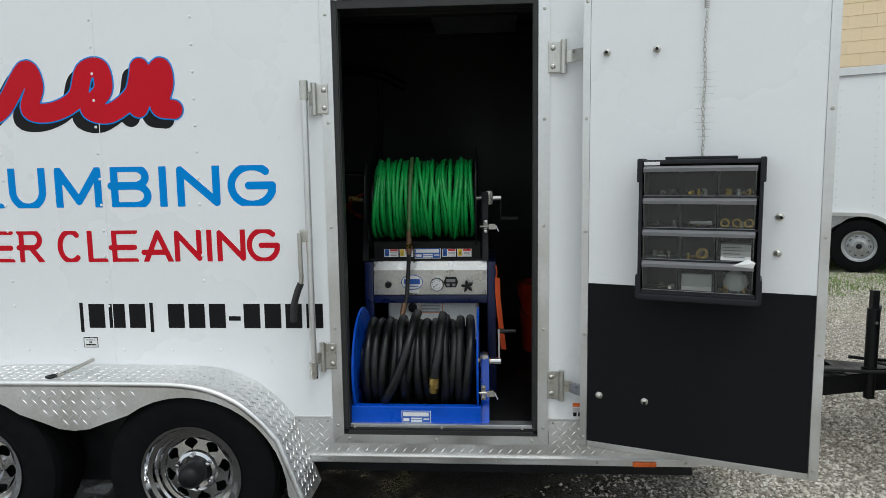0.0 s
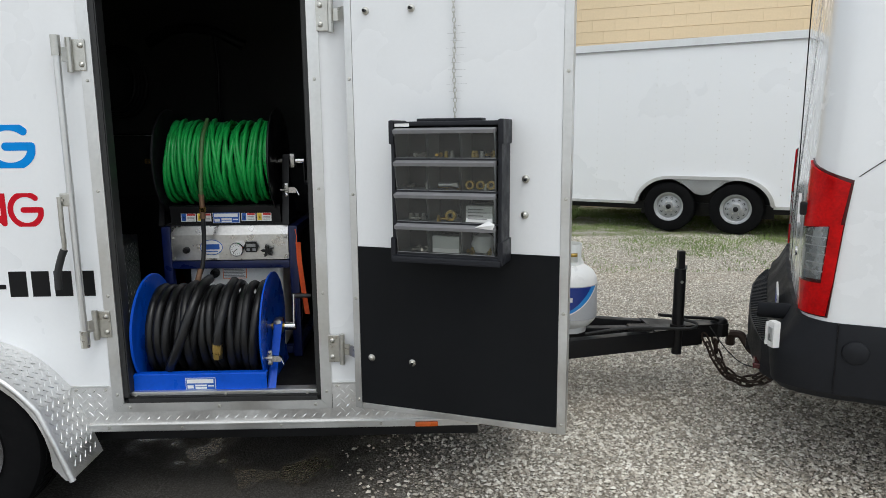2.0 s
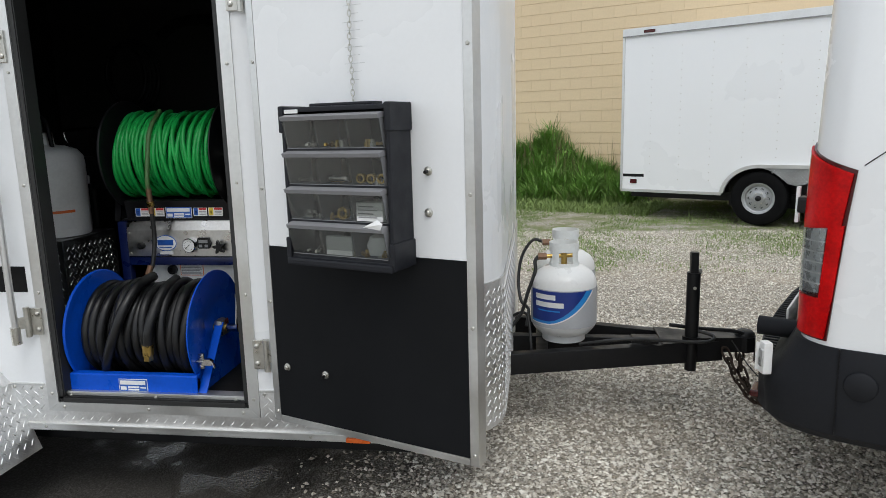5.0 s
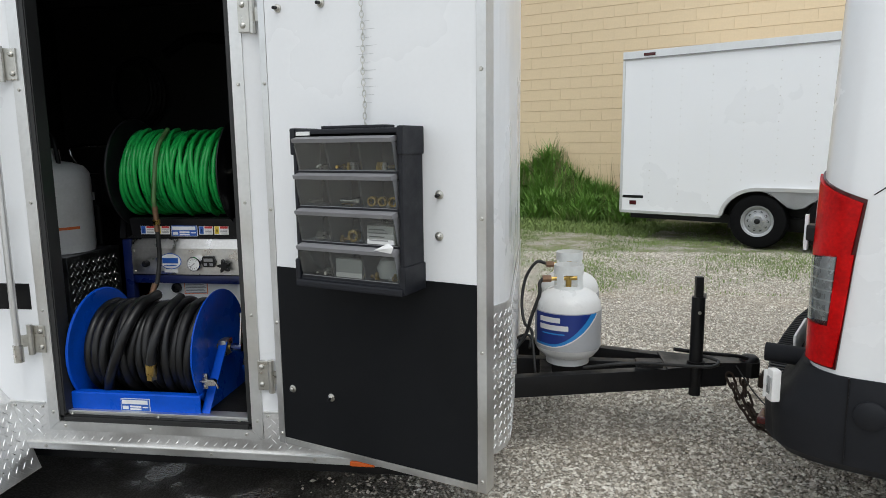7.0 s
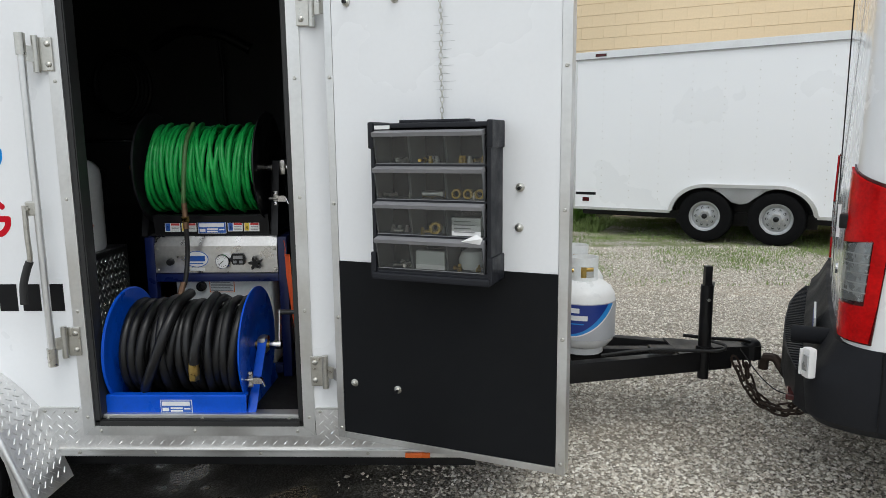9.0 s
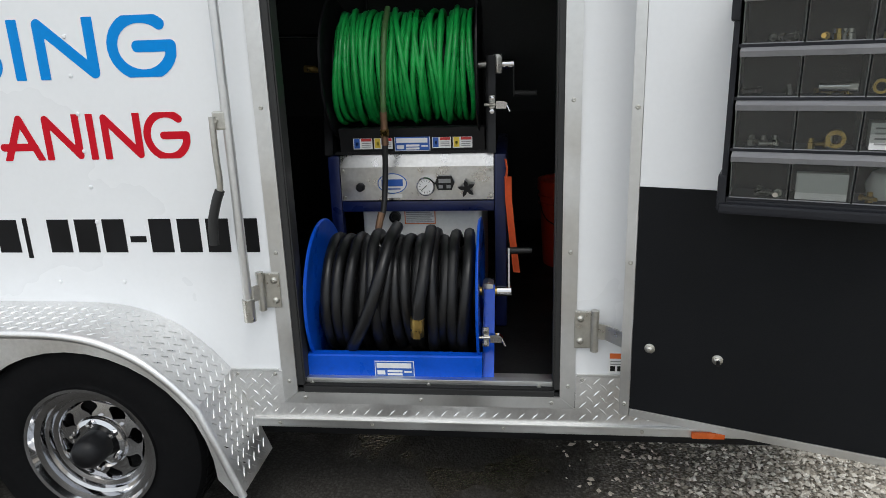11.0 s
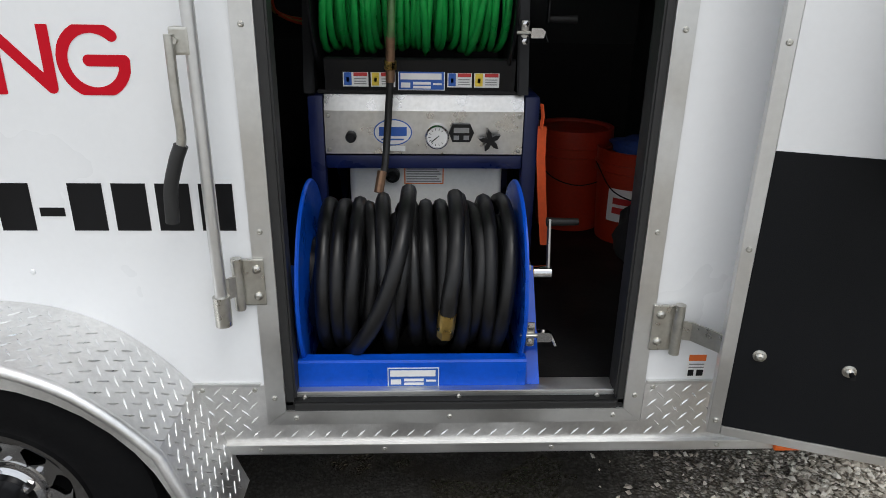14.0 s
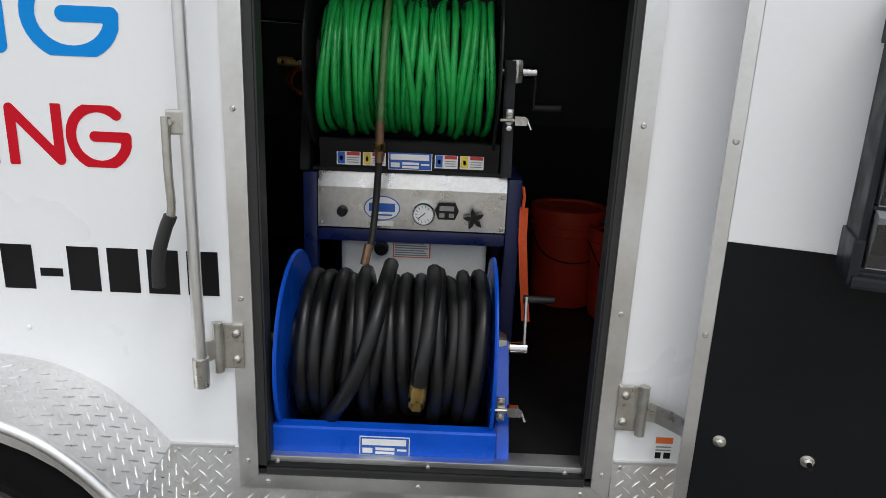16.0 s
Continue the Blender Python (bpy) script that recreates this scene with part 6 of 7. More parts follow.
# safety chains in separate links
sc = thing("safety_chain", "rusty steel safety chains between tongue and van", "chain", base=(2.2, 3.5, 0.1))
lk = bmesh.new()
tube(lk, [(0.024 * math.cos(a) + (0.016 if math.cos(a) > 0 else -0.016) * (abs(math.cos(a)) > 0.01), 0.017 * math.sin(a), 0) for a in [2 * math.pi * i / 14 for i in range(14)]], 0.0060, 6, True)
big_link = bpy.data.meshes.new("link")
lk.to_mesh(big_link)
lk.free()
big_link.materials.append(RUST)
for off_y, pts in ((-0.03, [(2.10, 3.50, 0.335), (2.14, 3.48, 0.24), (2.20, 3.46, 0.15), (2.29, 3.43, 0.105), (2.37, 3.38, 0.13), (2.43, 3.32, 0.22)]),
                   (0.03, [(2.17, 3.54, 0.335), (2.18, 3.53, 0.25), (2.22, 3.50, 0.16), (2.29, 3.47, 0.115), (2.36, 3.43, 0.14), (2.44, 3.38, 0.23)])):
    line = smooth_path(pts, 12)
    dist, prev, nxt, k = 0.0, line[0], 0.0, 0
    for a, b in zip(line, line[1:]):
        dist += (b - a).length
        if dist >= nxt:
            m = Matrix.Translation(b) @ (b - a).to_track_quat("X", "Z").to_matrix().to_4x4() @ Matrix.Rotation(radians(45 + 90 * (k % 2)), 4, "X")
            piece("link", big_link, m, sc)
            nxt += 0.054
            k += 1
part("breakaway_cable", tube(bmesh.new(), smooth_path([(2.12, 3.50, 0.40), (2.20, 3.44, 0.28), (2.28, 3.38, 0.22), (2.40, 3.30, 0.24), (2.46, 3.28, 0.34)]), 0.003, 6), SEAL, sc)

# ---- the van ----
VAN = pose(2.472, 3.350, 0, 0, 0, -27)
RC = 0.13   # radius of the rear corners
van = thing("van", "white panel van with black bumper and red tail lamps", "van", VAN)
HV = 1.015


def van_ring(z):
    """Half width and set-back of the rear at a height."""
    t = max(0.0, (z - 1.1) / 1.4)
    return HV - 0.10 * t ** 1.6, 0.04 * t + 0.16 * max(0.0, (z - 2.2) / 0.35) ** 2


bm = bmesh.new()
rings = []
for z in (0.72, 0.80, 0.95, 1.1, 1.25, 1.4, 1.6, 1.8, 2.0, 2.2, 2.35, 2.45, 2.52):
    hw, sb = van_ring(z)
    if z > 2.4:
        hw -= (z - 2.4) * 1.2
    ring = [(5.4, -hw * 0.9)]
    for k in range(7):
        a = radians(15 * k)
        ring.append((sb + RC - RC * math.sin(a), -hw + RC - RC * math.cos(a)))
    ring += [(sb - 0.012, -hw * 0.5), (sb - 0.016, 0), (sb - 0.012, hw * 0.5)]
    for k in range(7):
        a = radians(90 - 15 * k)
        ring.append((sb + RC - RC * math.sin(a), hw - RC + RC * math.cos(a)))
    ring.append((5.4, hw * 0.9))
    rings.append([bm.verts.new((x, y, z)) for x, y in ring])
for a, b in zip(rings, rings[1:]):
    for i in range(len(a)):
        j = (i + 1) % len(a)
        bm.faces.new((a[i], a[j], b[j], b[i]))
bm.faces.new(rings[-1])
bm.faces.new(list(reversed(rings[0])))
bmesh.ops.recalc_face_normals(bm, faces=bm.faces)
body = part("body", bm, VAN_WHITE, van, smooth=35)
# lower cladding and step bumper
bm = bmesh.new()
rings = []
for z, grow, rear in ((0.43, -0.03, 0.085), (0.46, 0.0, 0.090), (0.56, 0.012, 0.090), (0.61, 0.012, 0.080), (0.65, 0.012, 0.045), (0.70, 0.012, 0.020), (0.735, 0.004, 0.012)):
    ring = [(5.4, -HV * 0.9 - grow), (1.0, -HV - grow)]
    for k in range(9):
        a = radians(11.25 * k)
        ring.append((0.03 + 0.12 - (0.12 + grow) * math.sin(a) - (rear + 0.03) * math.sin(a), -HV + 0.12 - (0.12 + grow) * math.cos(a)))
    ring += [(-0.014 - rear - grow, -HV * 0.5), (-0.018 - rear - grow, 0), (-0.014 - rear - grow, HV * 0.5)]
    for k in range(9):
        a = radians(90 - 11.25 * k)
        ring.append((0.03 + 0.12 - (0.12 + grow) * math.sin(a) - (rear + 0.03) * math.sin(a), HV - 0.12 + (0.12 + grow) * math.cos(a)))
    ring += [(1.0, HV + grow), (5.4, HV * 0.9 + grow)]
    rings.append([bm.verts.new((x, y, z)) for x, y in ring])
for a, b in zip(rings, rings[1:]):
    for i in range(len(a)):
        j = (i + 1) % len(a)
        bm.faces.new((a[i], a[j], b[j], b[i]))
bm.faces.new(rings[-1])
bm.faces.new(list(reversed(rings[0])))
bmesh.ops.recalc_face_normals(bm, faces=bm.faces)
part("bumper", bm, BUMPER, van, "textured black lower cladding and bumper", smooth=35)
# curved step in the middle of the rear
step_line = [(0.0, -0.91), (-0.09, -0.88), (-0.130, -0.80), (-0.165, -0.60), (-0.190, -0.35), (-0.196, 0.0), (-0.190, 0.35), (-0.165, 0.60), (-0.130, 0.80), (-0.09, 0.88), (0.0, 0.91)]
step = part("step", prism(bmesh.new(), step_line, 0.44, 0.575, XY), BUMPER, van, "black ribbed rear step")
for k in range(47):
    y = -0.82 + 0.0356 * k
    edge = -0.196 + 0.068 * (abs(y) / 0.82) ** 2.4
    part("rib", bx(edge + 0.006, -0.112, y - 0.009, y + 0.009, 0.575, 0.581, bevel=0.002, seg=1), BUMPER, step)
part("reflector", bx(-0.158, -0.125, -0.80, -0.70, 0.450, 0.474, bevel=0.006), RED_DARK, van, "dark red reflector")
part("bump_stop", cy((-0.03, -0.715, 0.690), (-0.155, -0.715, 0.690), 0.033, 16), BUMPER, van, "round black bump stop", smooth=40)
WL = pose(-0.086, -0.948, -0.024, 0, 0, -56)
pl = part("work_lamp", bx(-0.020, 0.020, -0.020, 0.010, 0.622, 0.728, bevel=0.009, m=WL), STICKER, van, "white side work lamp in a clear housing")
part("lamp_slot", bx(-0.009, 0.018, -0.025, -0.019, 0.648, 0.705, bevel=0.003, m=WL), REFLECTOR, pl)
part("lamp_arm", bx(-0.020, -0.013, -0.030, -0.019, 0.630, 0.722, bevel=0.002, m=WL), STICKER, pl)
cap = part("tow_cap", lathe(bmesh.new(), [(0.045, 0), (0.043, 0.010), (0.034, 0.016), (0, 0.017)], pose(0.180, -HV - 0.010, 0.632) @ OUT, 24), BUMPER, van, "round black cap in the cladding", smooth=40)
part("cladding_seam", bx(0.118, 0.122, -HV - 0.0135, -HV - 0.008, 0.47, 0.735), INK, van)
np_ = part("number_plate", bx(-0.082, -0.074, -0.62, -0.32, 0.640, 0.735, bevel=0.003), STICKER, van, "white number plate with plain bars")
for k in range(6):
    part("print", bx(-0.0835, -0.082, -0.605 + 0.045 * k, -0.575 + 0.045 * k, 0.66, 0.715), LABEL_BLUE, np_)
# tail lamp on the corner: red, clear, red
for side in (-1, 1):
    def skin(u, v, w, side=side):
        """u runs from the rear round the corner along the side, v is the height, w stands proud."""
        hw, sb = van_ring(v)
        r = RC
        q = r * math.pi / 2
        if u < 0:
            return Vector((sb - w, side * (hw - r + u), v))
        if u < q:
            a = u / r
            c = Vector((sb + r, side * (hw - r), v))
            return c + Vector((-(r + w) * math.cos(a), side * (r + w) * math.sin(a), 0))
        return Vector((sb + r + u - q, side * (hw + w), v))

    def patch(bm, corners, w):
        """corners: (u, v) anticlockwise from low rear; a curved plate of that outline."""
        n = 10
        face = []

        def across(u, v):
            """From the lamp's own width at a height to the arc of the corner."""
            h = (v - 0.745) / 0.56
            t = (u - 0.040 - 0.038 * h) / (0.145 - 0.019 * h)
            return -0.070 + 0.045 * h + t * (0.226 - 0.002 * h)

        corners = [(across(u, v), v) for u, v in corners]
        for depth in (w, w - 0.010):
            grid = []
            for i in range(n + 1):
                s = i / n
                lo = Vector(corners[0]).lerp(Vector(corners[1]), s)
                hi = Vector(corners[3]).lerp(Vector(corners[2]), s)
                grid.append([bm.verts.new(skin(*lo.lerp(hi, j / 8), depth)) for j in range(9)])
            face.append(grid)
        fs = [bm.faces.new((g[i][j], g[i + 1][j], g[i + 1][j + 1], g[i][j + 1])) for g in face for i in range(n) for j in range(8)]
        rim = [(i, 0) for i in range(n)] + [(n, j) for j in range(8)] + [(i, 8) for i in range(n, 0, -1)] + [(0, j) for j in range(8, 0, -1)]
        for k, (i, j) in enumerate(rim):
            i2, j2 = rim[(k + 1) % len(rim)]
            fs.append(bm.faces.new((face[0][i][j], face[0][i2][j2], face[1][i2][j2], face[1][i][j])))
        bmesh.ops.recalc_face_normals(bm, faces=fs)
        return bm

    lamp = part("tail_lamp", patch(bmesh.new(), [(0.040, 0.745), (0.185, 0.750), (0.204, 1.262), (0.078, 1.335)], 0.006), RED_DARK, van, "tall red and clear tail lamp", smooth=40)
    part("upper_lens", patch(bmesh.new(), [(0.068, 1.072), (0.191, 1.095), (0.199, 1.252), (0.083, 1.326)], 0.014), RED_LENS, lamp, "red upper lens", smooth=40)
    part("lower_lens", patch(bmesh.new(), [(0.045, 0.753), (0.180, 0.757), (0.188, 0.880), (0.056, 0.866)], 0.014), RED_LENS, lamp, "red lower lens", smooth=40)
    part("side_lens", patch(bmesh.new(), [(0.166, 0.874), (0.188, 0.874), (0.196, 1.102), (0.173, 1.098)], 0.014), RED_LENS, lamp, smooth=40)
    part("clear_lens", patch(bmesh.new(), [(0.054, 0.870), (0.164, 0.888), (0.171, 1.096), (0.070, 1.066)], 0.014), LAMP_CLEAR, lamp, "clear ribbed lens", smooth=40)
    part("reflector", patch(bmesh.new(), [(0.056, 0.874), (0.162, 0.892), (0.169, 1.092), (0.072, 1.062)], 0.008), REFLECTOR, lamp, smooth=40)
    for k in range(5):
        z = 0.915 + 0.032 * k
        part("rib", patch(bmesh.new(), [(0.105, z), (0.168, z + 0.004), (0.168, z + 0.008), (0.105, z + 0.004)], 0.012), STICKER, lamp)
    part("bulb_shield", patch(bmesh.new(), [(0.085, 0.93), (0.112, 0.935), (0.116, 1.0), (0.090, 0.995)], 0.012), STICKER, lamp)
# shut lines and door furniture
for pts in ([(0.142, 1.275), (0.20, 1.322), (0.248, 1.362), (0.262, 1.40), (0.290, 1.62), (0.325, 1.9), (0.345, 2.2)],):
    line = []
    for u, z in pts:
        hw, sb = van_ring(z)
        line.append((u, -hw - 0.0005, z))
    part("shut_line", tube(bmesh.new(), smooth_path(line, 4), 0.0016, 5), INK, van)
part("door_gap", bx(-0.0175, -0.012, -0.004, 0.004, 0.75, 2.3), INK, van)
for z in (1.12, 1.98):
    hw, sb = van_ring(z)
    h = part("door_hinge", bx(sb - 0.034, sb + 0.01, -hw + 0.10, -hw + 0.16, z, z + 0.05, bevel=0.008), BLACK, van, "black rear door hinge")
    part("hinge_leaf", prism(bmesh.new(), [(-hw + 0.11, z - 0.03), (-hw + 0.15, z - 0.03), (-hw + 0.14, z + 0.08), (-hw + 0.115, z + 0.08)], sb - 0.040, sb - 0.030, YZ), VAN_WHITE, h)
part("door_lock", lathe(bmesh.new(), [(0.022, 0), (0.022, 0.006), (0, 0.008)], Matrix.Translation((-0.012, -0.40, 0.90)) @ Matrix.Rotation(radians(-90), 4, "Y"), 20), CHROME, van, "round chrome door lock")
part("hitch_tube", bx(-0.20, 0.2, -0.035, 0.035, 0.30, 0.365, bevel=0.004), BLACK, van)
part("ball_mount", tube(bmesh.new(), smooth_path([(-0.10, 0.02, 0.29), (-0.16, 0.04, 0.27), (-0.20, 0.06, 0.31), (-0.23, 0.075, 0.345), (-0.28, 0.09, 0.34)]), 0.022, 8), RUST, van, "rusty ball mount")
part("ball_nut", cy((-0.28, 0.09, 0.28), (-0.28, 0.09, 0.34), 0.024, 8), RUST, van)
for wx in (1.0, 4.5):
    for s in (-1, 1):
        wheel("wheel", Matrix.Translation((wx, s * 0.90, 0.345)) @ (OUT if s < 0 else Matrix.Rotation(radians(-90), 4, "X")), 0.345, 0.22, 0.205, "holes", "black tyre on silver steel wheel", van)

# ---- the second trailer across the yard ----
T2 = pose(4.02, 9.45, 0.05, 0, 0, -31.5)
box_t = thing("cargo_trailer", "white enclosed tandem axle cargo trailer on the gravel", "trailer", T2)
TX0, TX1, TD, TZ0, TZ1 = -1.88, 3.6, 2.4, 0.395, 2.59
bm = bmesh.new()
poly = [(TX0, TZ0), (-0.46, TZ0)]
poly += [(-0.0 - 0.44 * math.cos(radians(a)), 0.36 + 0.39 * math.sin(radians(a))) for a in range(8, 91, 8)]
poly += [(0.88 + 0.44 * math.cos(radians(a)), 0.36 + 0.39 * math.sin(radians(a))) for a in range(88, 7, -8)]
poly += [(1.34, TZ0), (TX1, TZ0), (TX1, TZ1), (TX0, TZ1)]
prism(bm, poly, 0, 0.03, XZ)
part("side_wall", bm, WHITE_FAR, box_t, "white riveted side wall")
part("far_wall", bx(TX0, TX1, TD - 0.03, TD, TZ0, TZ1), WHITE_FAR, box_t)
part("rear_wall", bx(TX0, TX0 + 0.03, 0.03, TD - 0.03, TZ0, TZ1), WHITE_FAR, box_t)
part("front_wall", bx(TX1 - 0.03, TX1, 0.03, TD - 0.03, TZ0, TZ1), WHITE_FAR, box_t)
part("roof", bx(TX0 - 0.01, TX1 + 0.01, -0.01, TD + 0.01, TZ1, TZ1 + 0.03), WHITE_FAR, box_t)
part("roof_rail", bx(TX0 - 0.01, TX1 + 0.01, -0.022, 0.0, TZ1 - 0.075, TZ1 + 0.032, bevel=0.006), ALU, box_t, "aluminium roof rail")
part("rail_edge", bx(TX0 - 0.01, TX1 + 0.01, -0.026, -0.020, TZ1 - 0.078, TZ1 - 0.066), INK_GREY, box_t)
part("corner_trim", bx(TX0 - 0.012, TX0 + 0.022, -0.012, 0.022, TZ0 - 0.01, TZ1 - 0.08, bevel=0.003), ALU, box_t)
part("bottom_rail", bx(TX0, -0.47, -0.012, 0.03, TZ0 - 0.03, TZ0 + 0.012, bevel=0.003), ALU, box_t)
part("bottom_rail", bx(1.34, TX1, -0.012, 0.03, TZ0 - 0.03, TZ0 + 0.012, bevel=0.003), ALU, box_t)
part("underframe", bx(TX0 + 0.05, TX1 - 0.05, 0.25, TD - 0.25, 0.27, TZ0 - 0.01), BLACK, box_t)
part("wheel_box", bx(-0.45, 1.33, 0.30, 0.33, 0.2, 0.8), BLACK, box_t)
part("wheel_box_top", bx(-0.42, 1.30, 0.034, 0.33, 0.76, 0.78), BLACK, box_t)
arch_o = [(-0.50, TZ0)] + [(-0.48 * math.cos(radians(a)), 0.36 + 0.42 * math.sin(radians(a))) for a in range(8, 91, 8)] + [(0.88 + 0.48 * math.cos(radians(a)), 0.36 + 0.42 * math.sin(radians(a))) for a in range(88, 7, -8)] + [(1.38, TZ0)]
arch_i = [(-0.445, TZ0)] + [(-0.43 * math.cos(radians(a)), 0.36 + 0.375 * math.sin(radians(a))) for a in range(8, 91, 8)] + [(0.88 + 0.43 * math.cos(radians(a)), 0.36 + 0.375 * math.sin(radians(a))) for a in range(88, 7, -8)] + [(1.325, TZ0)]
part("fender_trim", prism(bmesh.new(), arch_o + list(reversed(arch_i)), -0.05, 0.0, XZ), ALU, box_t, "aluminium fender flare")
tri = [(-0.30 + 0.28 + 0.43 * 0.2, 0.735), (0.10, 0.725)] + [(0.44 - 0.30 + 0.045 * k, 0.70 - 0.16 * math.sin(math.pi * k / 13.5) ** 1.3) for k in range(1, 13)] + [(0.78, 0.725), (0.80, 0.735)]
part("fender_plate", prism(bmesh.new(), [(0.02, 0.737), (0.14, 0.70), (0.24, 0.63), (0.34, 0.545), (0.44, 0.52), (0.54, 0.545), (0.64, 0.63), (0.74, 0.70), (0.86, 0.737)], -0.02, -0.012, XZ), TREAD_DULL, box_t, "tread plate between the wheels")
part("tread_pattern", lugs(bmesh.new(), flat_place((0, -0.0203, 0), (1, 0, 0), (0, 0, 1)), 0.10, 0.78, 0.53, 0.735, pitch=0.05, size=0.018, keep=lambda u, v: v > 0.545 + 0.62 * max(0.0, abs(u - 0.44) - 0.08)), TREAD_LUG, box_t, kind="stuff")
for wx in (0.0, 0.88):
    wheel("wheel", Matrix.Translation((wx, 0.085, 0.345)) @ OUT, 0.345, 0.20, 0.192, "holes", "black tyre on silver steel wheel", box_t)
part("rear_marker", bx(-1.58, -1.42, -0.040, -0.022, TZ1 - 0.045, TZ1 - 0.005, bevel=0.006), RED_DARK, box_t, "dark red clearance lamp")
part("side_reflector", bx(TX0 + 0.14, TX0 + 0.24, -0.010, 0.0, TZ0 + 0.09, TZ0 + 0.15, bevel=0.004), RED_DARK, box_t, "red side reflector")
part("maker_bar", bx(TX0 + 0.03, TX0 + 0.34, -0.002, 0.0, TZ0 + 0.185, TZ0 + 0.225), INK, box_t, "plain black maker's bar")
part("jack_leg", cy((TX1 - 0.3, 0.6, 0.0), (TX1 - 0.3, 0.6, 0.3), 0.03), BLACK, box_t)
for col in range(11):
    for k in range(18):
        x, z = TX0 + 0.42 + 0.41 * col, TZ0 + 0.16 + 0.105 * k
        if z < TZ1 - 0.12 and not (-0.5 < x < 1.4 and z < 0.86):
            piece("rivet", screw_mesh, Matrix.Translation((x, 0.0, z)), box_t)

# ---- weeds and grass by the building ----


def blades(name, count, area, h0, h1, w, mt, seed, label, lean=0.35, zf=lambda x, y: 0.05, cat="grass"):
    """Bent narrow leaves in one mesh."""
    g = np.random.default_rng(seed)
    verts, faces = [], []
    for _ in range(count):
        x, y = area(g)
        h, a = g.uniform(h0, h1), g.uniform(0, 6.28)
        l, ww = h * g.uniform(0.1, lean) , w * g.uniform(0.6, 1.4)
        dx, dy = math.cos(a), math.sin(a)
        z = zf(x, y)
        i = len(verts)
        verts += [(x - dy * ww, y + dx * ww, z), (x + dy * ww, y - dx * ww, z), (x + dx * l * 0.35 + dy * ww * 0.8, y + dy * l * 0.35 - dx * ww * 0.8, z + h * 0.6),
                  (x + dx * l * 0.35 - dy * ww * 0.8, y + dy * l * 0.35 + dx * ww * 0.8, z + h * 0.6), (x + dx * l, y + dy * l, z + h)]
        faces += [(i, i + 1, i + 2, i + 3), (i + 3, i + 2, i + 4)]
    me = bpy.data.meshes.new(name)
    me.from_pydata(verts, [], faces)
    ob = part(name, me, mt, None, label, "stuff")
    ob["category"] = cat
    return ob


BI = BUILD


def mound(x, y):
    """Height of the weedy bank in front of the wall."""
    p = BI.inverted() @ Vector((x, y, 0))
    along = 1 / (1 + math.exp((p.x - 0.15) * 2.6))
    near = max(0.0, min(1.0, (p.y + 1.7) / 1.5))
    return 0.04 + 0.85 * along * near * near * (0.8 + 0.7 * noise.noise((x * 1.5, y * 1.5, 5)))


bm = bmesh.new()
gr = []
for i in range(41):
    for j in range(21):
        q = BI @ Vector((-4.5 + 0.15 * i, -2.2 + 0.11 * j, 0))
        gr.append(bm.verts.new((q.x, q.y, mound(q.x, q.y) + 0.05 * noise.noise((q.x * 2, q.y * 2, 3)) * 1.2)))
for i in range(40):
    for j in range(20):
        a = i * 21 + j
        bm.faces.new((gr[a], gr[a + 21], gr[a + 22], gr[a + 1]))
bank = part("weed_bank", bm, mat("bank_soil", (0.06, 0.075, 0.025), 0.9, vary=0.4, scale=3, fine=25, bump=0.5, bump_scale=20), None, "earth bank overgrown with weeds", "structure", 60)
bank["category"] = "bank"


def in_bank(x0, x1, y0, y1):
    def f(g):
        q = BI @ Vector((g.uniform(x0, x1), g.uniform(y0, y1), 0))
        return q.x, q.y
    return f


def rank(x, y):
    """Where on the bank the weeds grow rank."""
    return noise.noise((x * 1.9, y * 1.9, 11))


def patchy(x0, x1, y0, y1, low):
    f = in_bank(x0, x1, y0, y1)

    def h(g):
        while True:
            x, y = f(g)
            if rank(x, y) > low + g.uniform(-0.2, 0.2):
                return x, y
    return h


blades("tall_weeds", 9000, in_bank(-4.3, 1.0, -1.4, -0.05), 0.05, 0.18, 0.014, LEAF, 31, "dense leafy green weeds against the wall", 1.6, mound, "weeds")
blades("tall_weeds", 6000, patchy(-4.3, 1.2, -1.5, -0.05, 0.02), 0.14, 0.36, 0.022, LEAF, 37, "rank broad-leaved green weeds on the bank", 1.8, mound, "weeds")
blades("tall_weeds", 5000, patchy(-4.3, 1.2, -1.6, -0.05, -0.02), 0.10, 0.34, 0.007, GRASS, 38, "pale green grass tufts among the weeds", 1.3, mound, "weeds")


def clumps(g):
    """Places gathered round some centres on the bank."""
    k = g.integers(0, 34)
    h = np.random.default_rng(100 + k)
    q = BI @ Vector((h.uniform(-4.2, 1.1) + g.normal(0, 0.10), min(-0.03, h.uniform(-1.1, -0.1) + g.normal(0, 0.08)), 0))
    return q.x, q.y


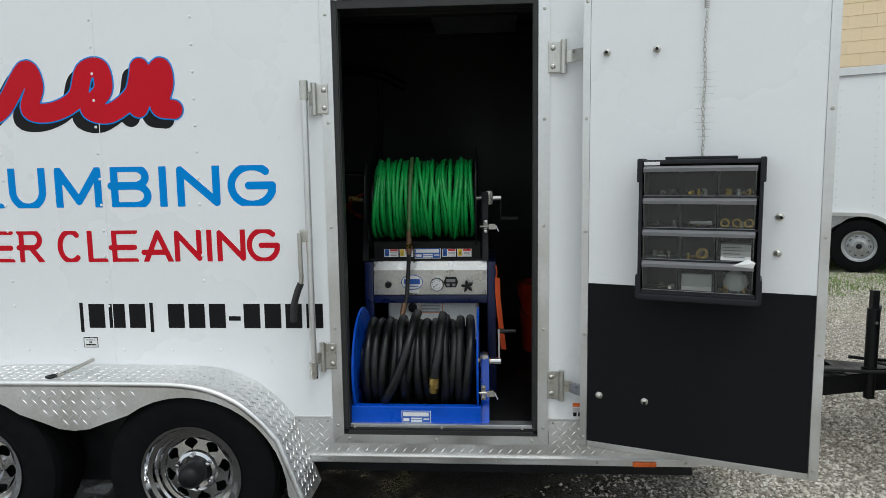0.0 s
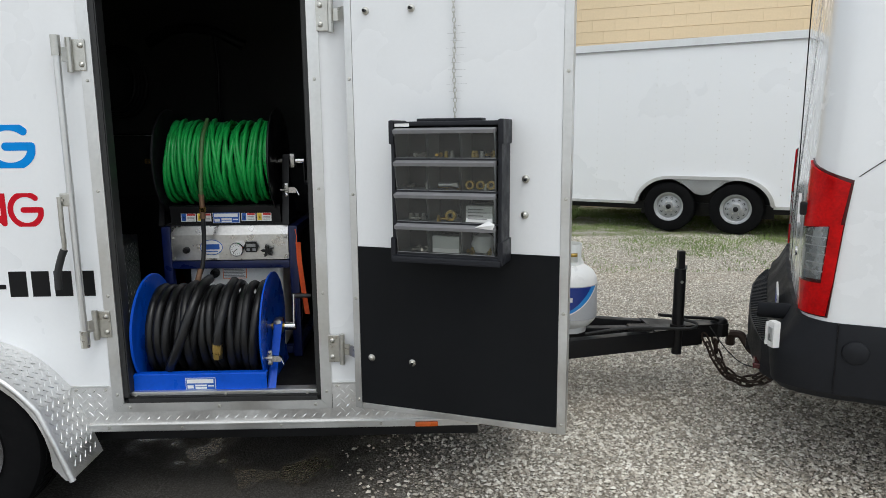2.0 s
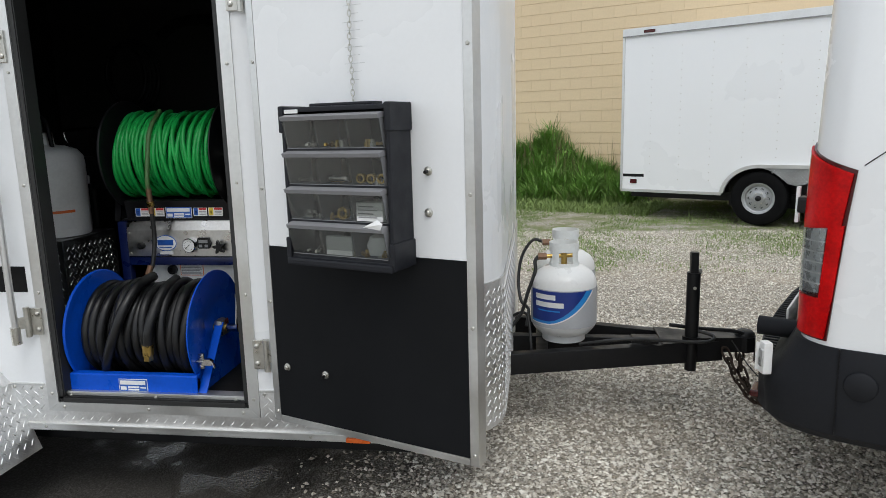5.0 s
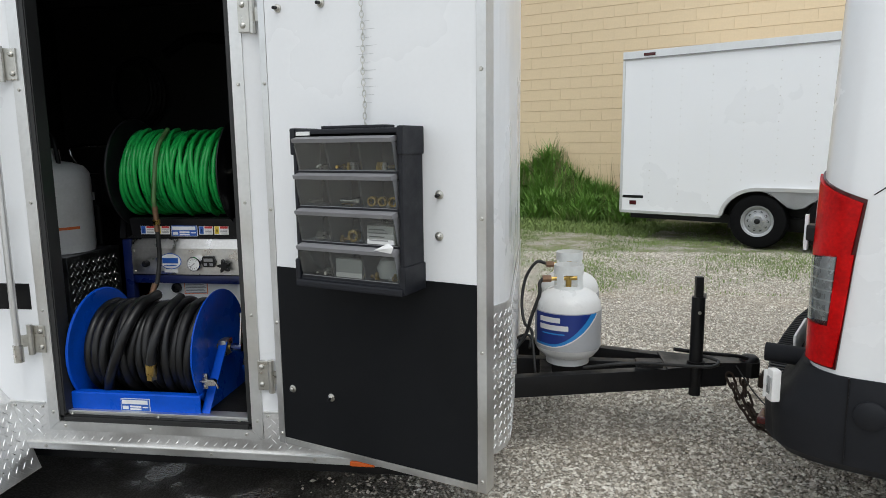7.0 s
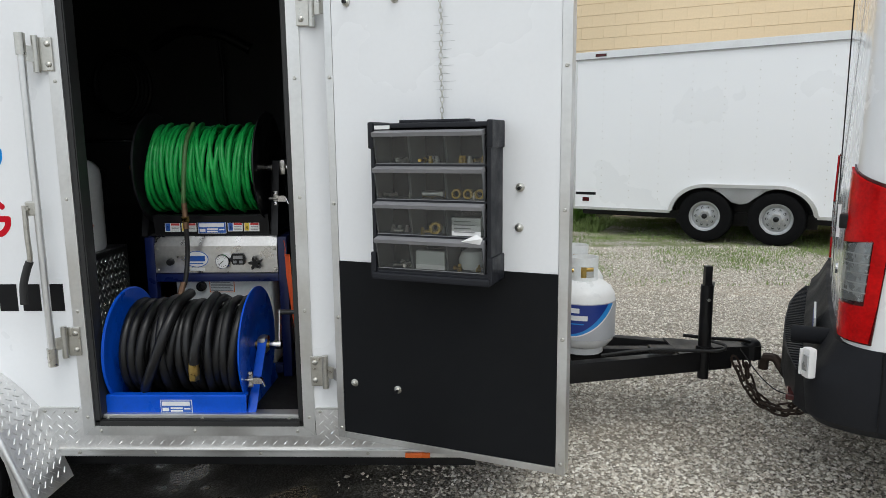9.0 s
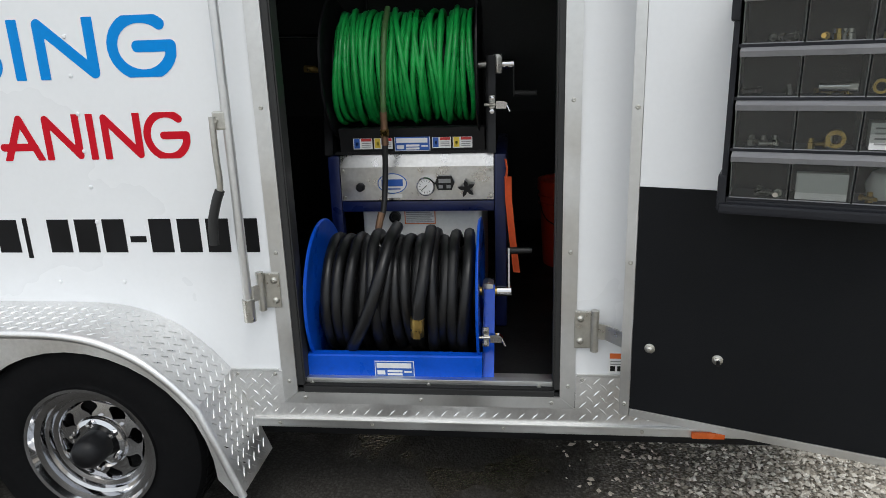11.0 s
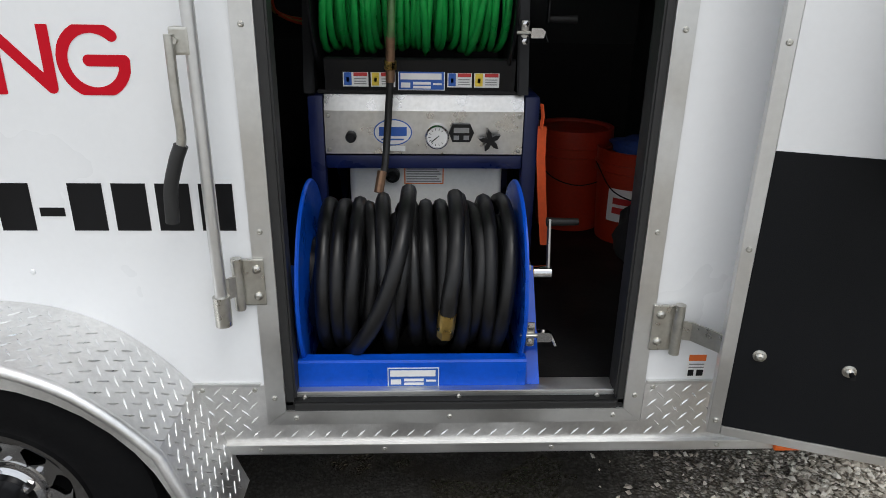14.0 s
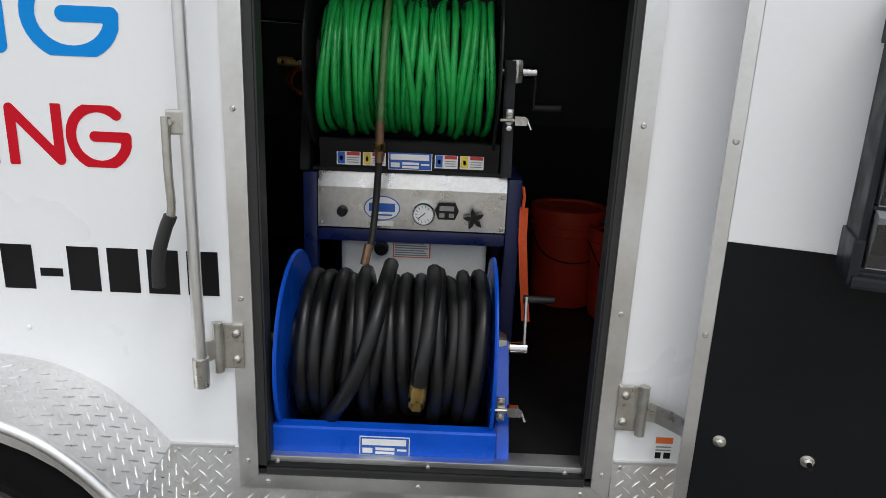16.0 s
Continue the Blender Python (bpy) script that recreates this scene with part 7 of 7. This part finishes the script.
blades("tall_weeds", 5000, clumps, 0.15, 0.52, 0.012, LEAF, 36, "taller clumps of green weeds on the bank", 0.9, mound, "weeds")
blades("tall_weeds", 1500, in_bank(-4.3, 1.0, -0.9, -0.05), 0.2, 0.5, 0.006, GRASS, 32, "thin pale grasses among the weeds", 0.7, mound, "weeds")
blades("dry_stalks", 110, in_bank(-1.6, 1.0, -0.7, -0.1), 0.4, 0.95, 0.005, DRY, 33, "dry brown stalks standing in the weeds", 0.3, mound, "stalks")
blades("grass", 14000, in_bank(-4.4, 1.8, -2.6, -1.0), 0.03, 0.11, 0.006, GRASS, 34, "short mown grass at the foot of the bank", 1.2, mound, "grass")


def tufts(g):
    while True:
        x, y = g.uniform(-0.8, 7.5), g.uniform(6.6, 12.2)
        if noise.noise((x * 0.9, y * 0.9, 7)) + 0.5 * noise.noise((x * 3.1, y * 3.1, 2)) + 0.10 * (y - 9.0) + g.normal(0, 0.25) > 0.12:
            return x, y


blades("grass_tufts", 42000, tufts, 0.010, 0.036, 0.004, GRASS, 35, "sparse short grass growing through the gravel", 1.4, lambda x, y: 0.045)

# ---- blocks of the building, laid in courses ----
BW, BH = 0.406, 0.203
blk = bmesh.new()
box(blk, 0.0002, BW - 0.0002, 0.0, 0.03, 0.0030, BH - 0.0030)
bmesh.ops.bevel(blk, geom=[e for e in blk.edges if all(v.co.y < 0.01 for v in e.verts)], offset=0.0018, segments=1, affect="EDGES")
block_mesh = bpy.data.meshes.new("block")
blk.to_mesh(block_mesh)
block_mesh.materials.append(BLOCK)
rest_v, rest_f = [], []
base_v = [tuple(v.co) for v in blk.verts]
base_f = [[v.index for v in f.verts] for f in blk.faces]
blk.free()
gb = random.Random(12)
for row in range(0, 27):
    for col in range(-20, 36):
        x, z = col * BW + (BW / 2 if row % 2 else 0), row * BH
        dy = gb.uniform(-0.0006, 0.0006)
        if 4 <= row < 19 and -8 <= col < 12:
            piece("block", block_mesh, Matrix.Translation((x, dy, z)), building)
        else:
            i = len(rest_v)
            rest_v += [(a + x, b + dy, c + z) for a, b, c in base_v]
            rest_f += [[q + i for q in f] for f in base_f]
me = bpy.data.meshes.new("blocks")
me.from_pydata(rest_v, [], rest_f)
part("blocks", me, BLOCK, building, kind="stuff")
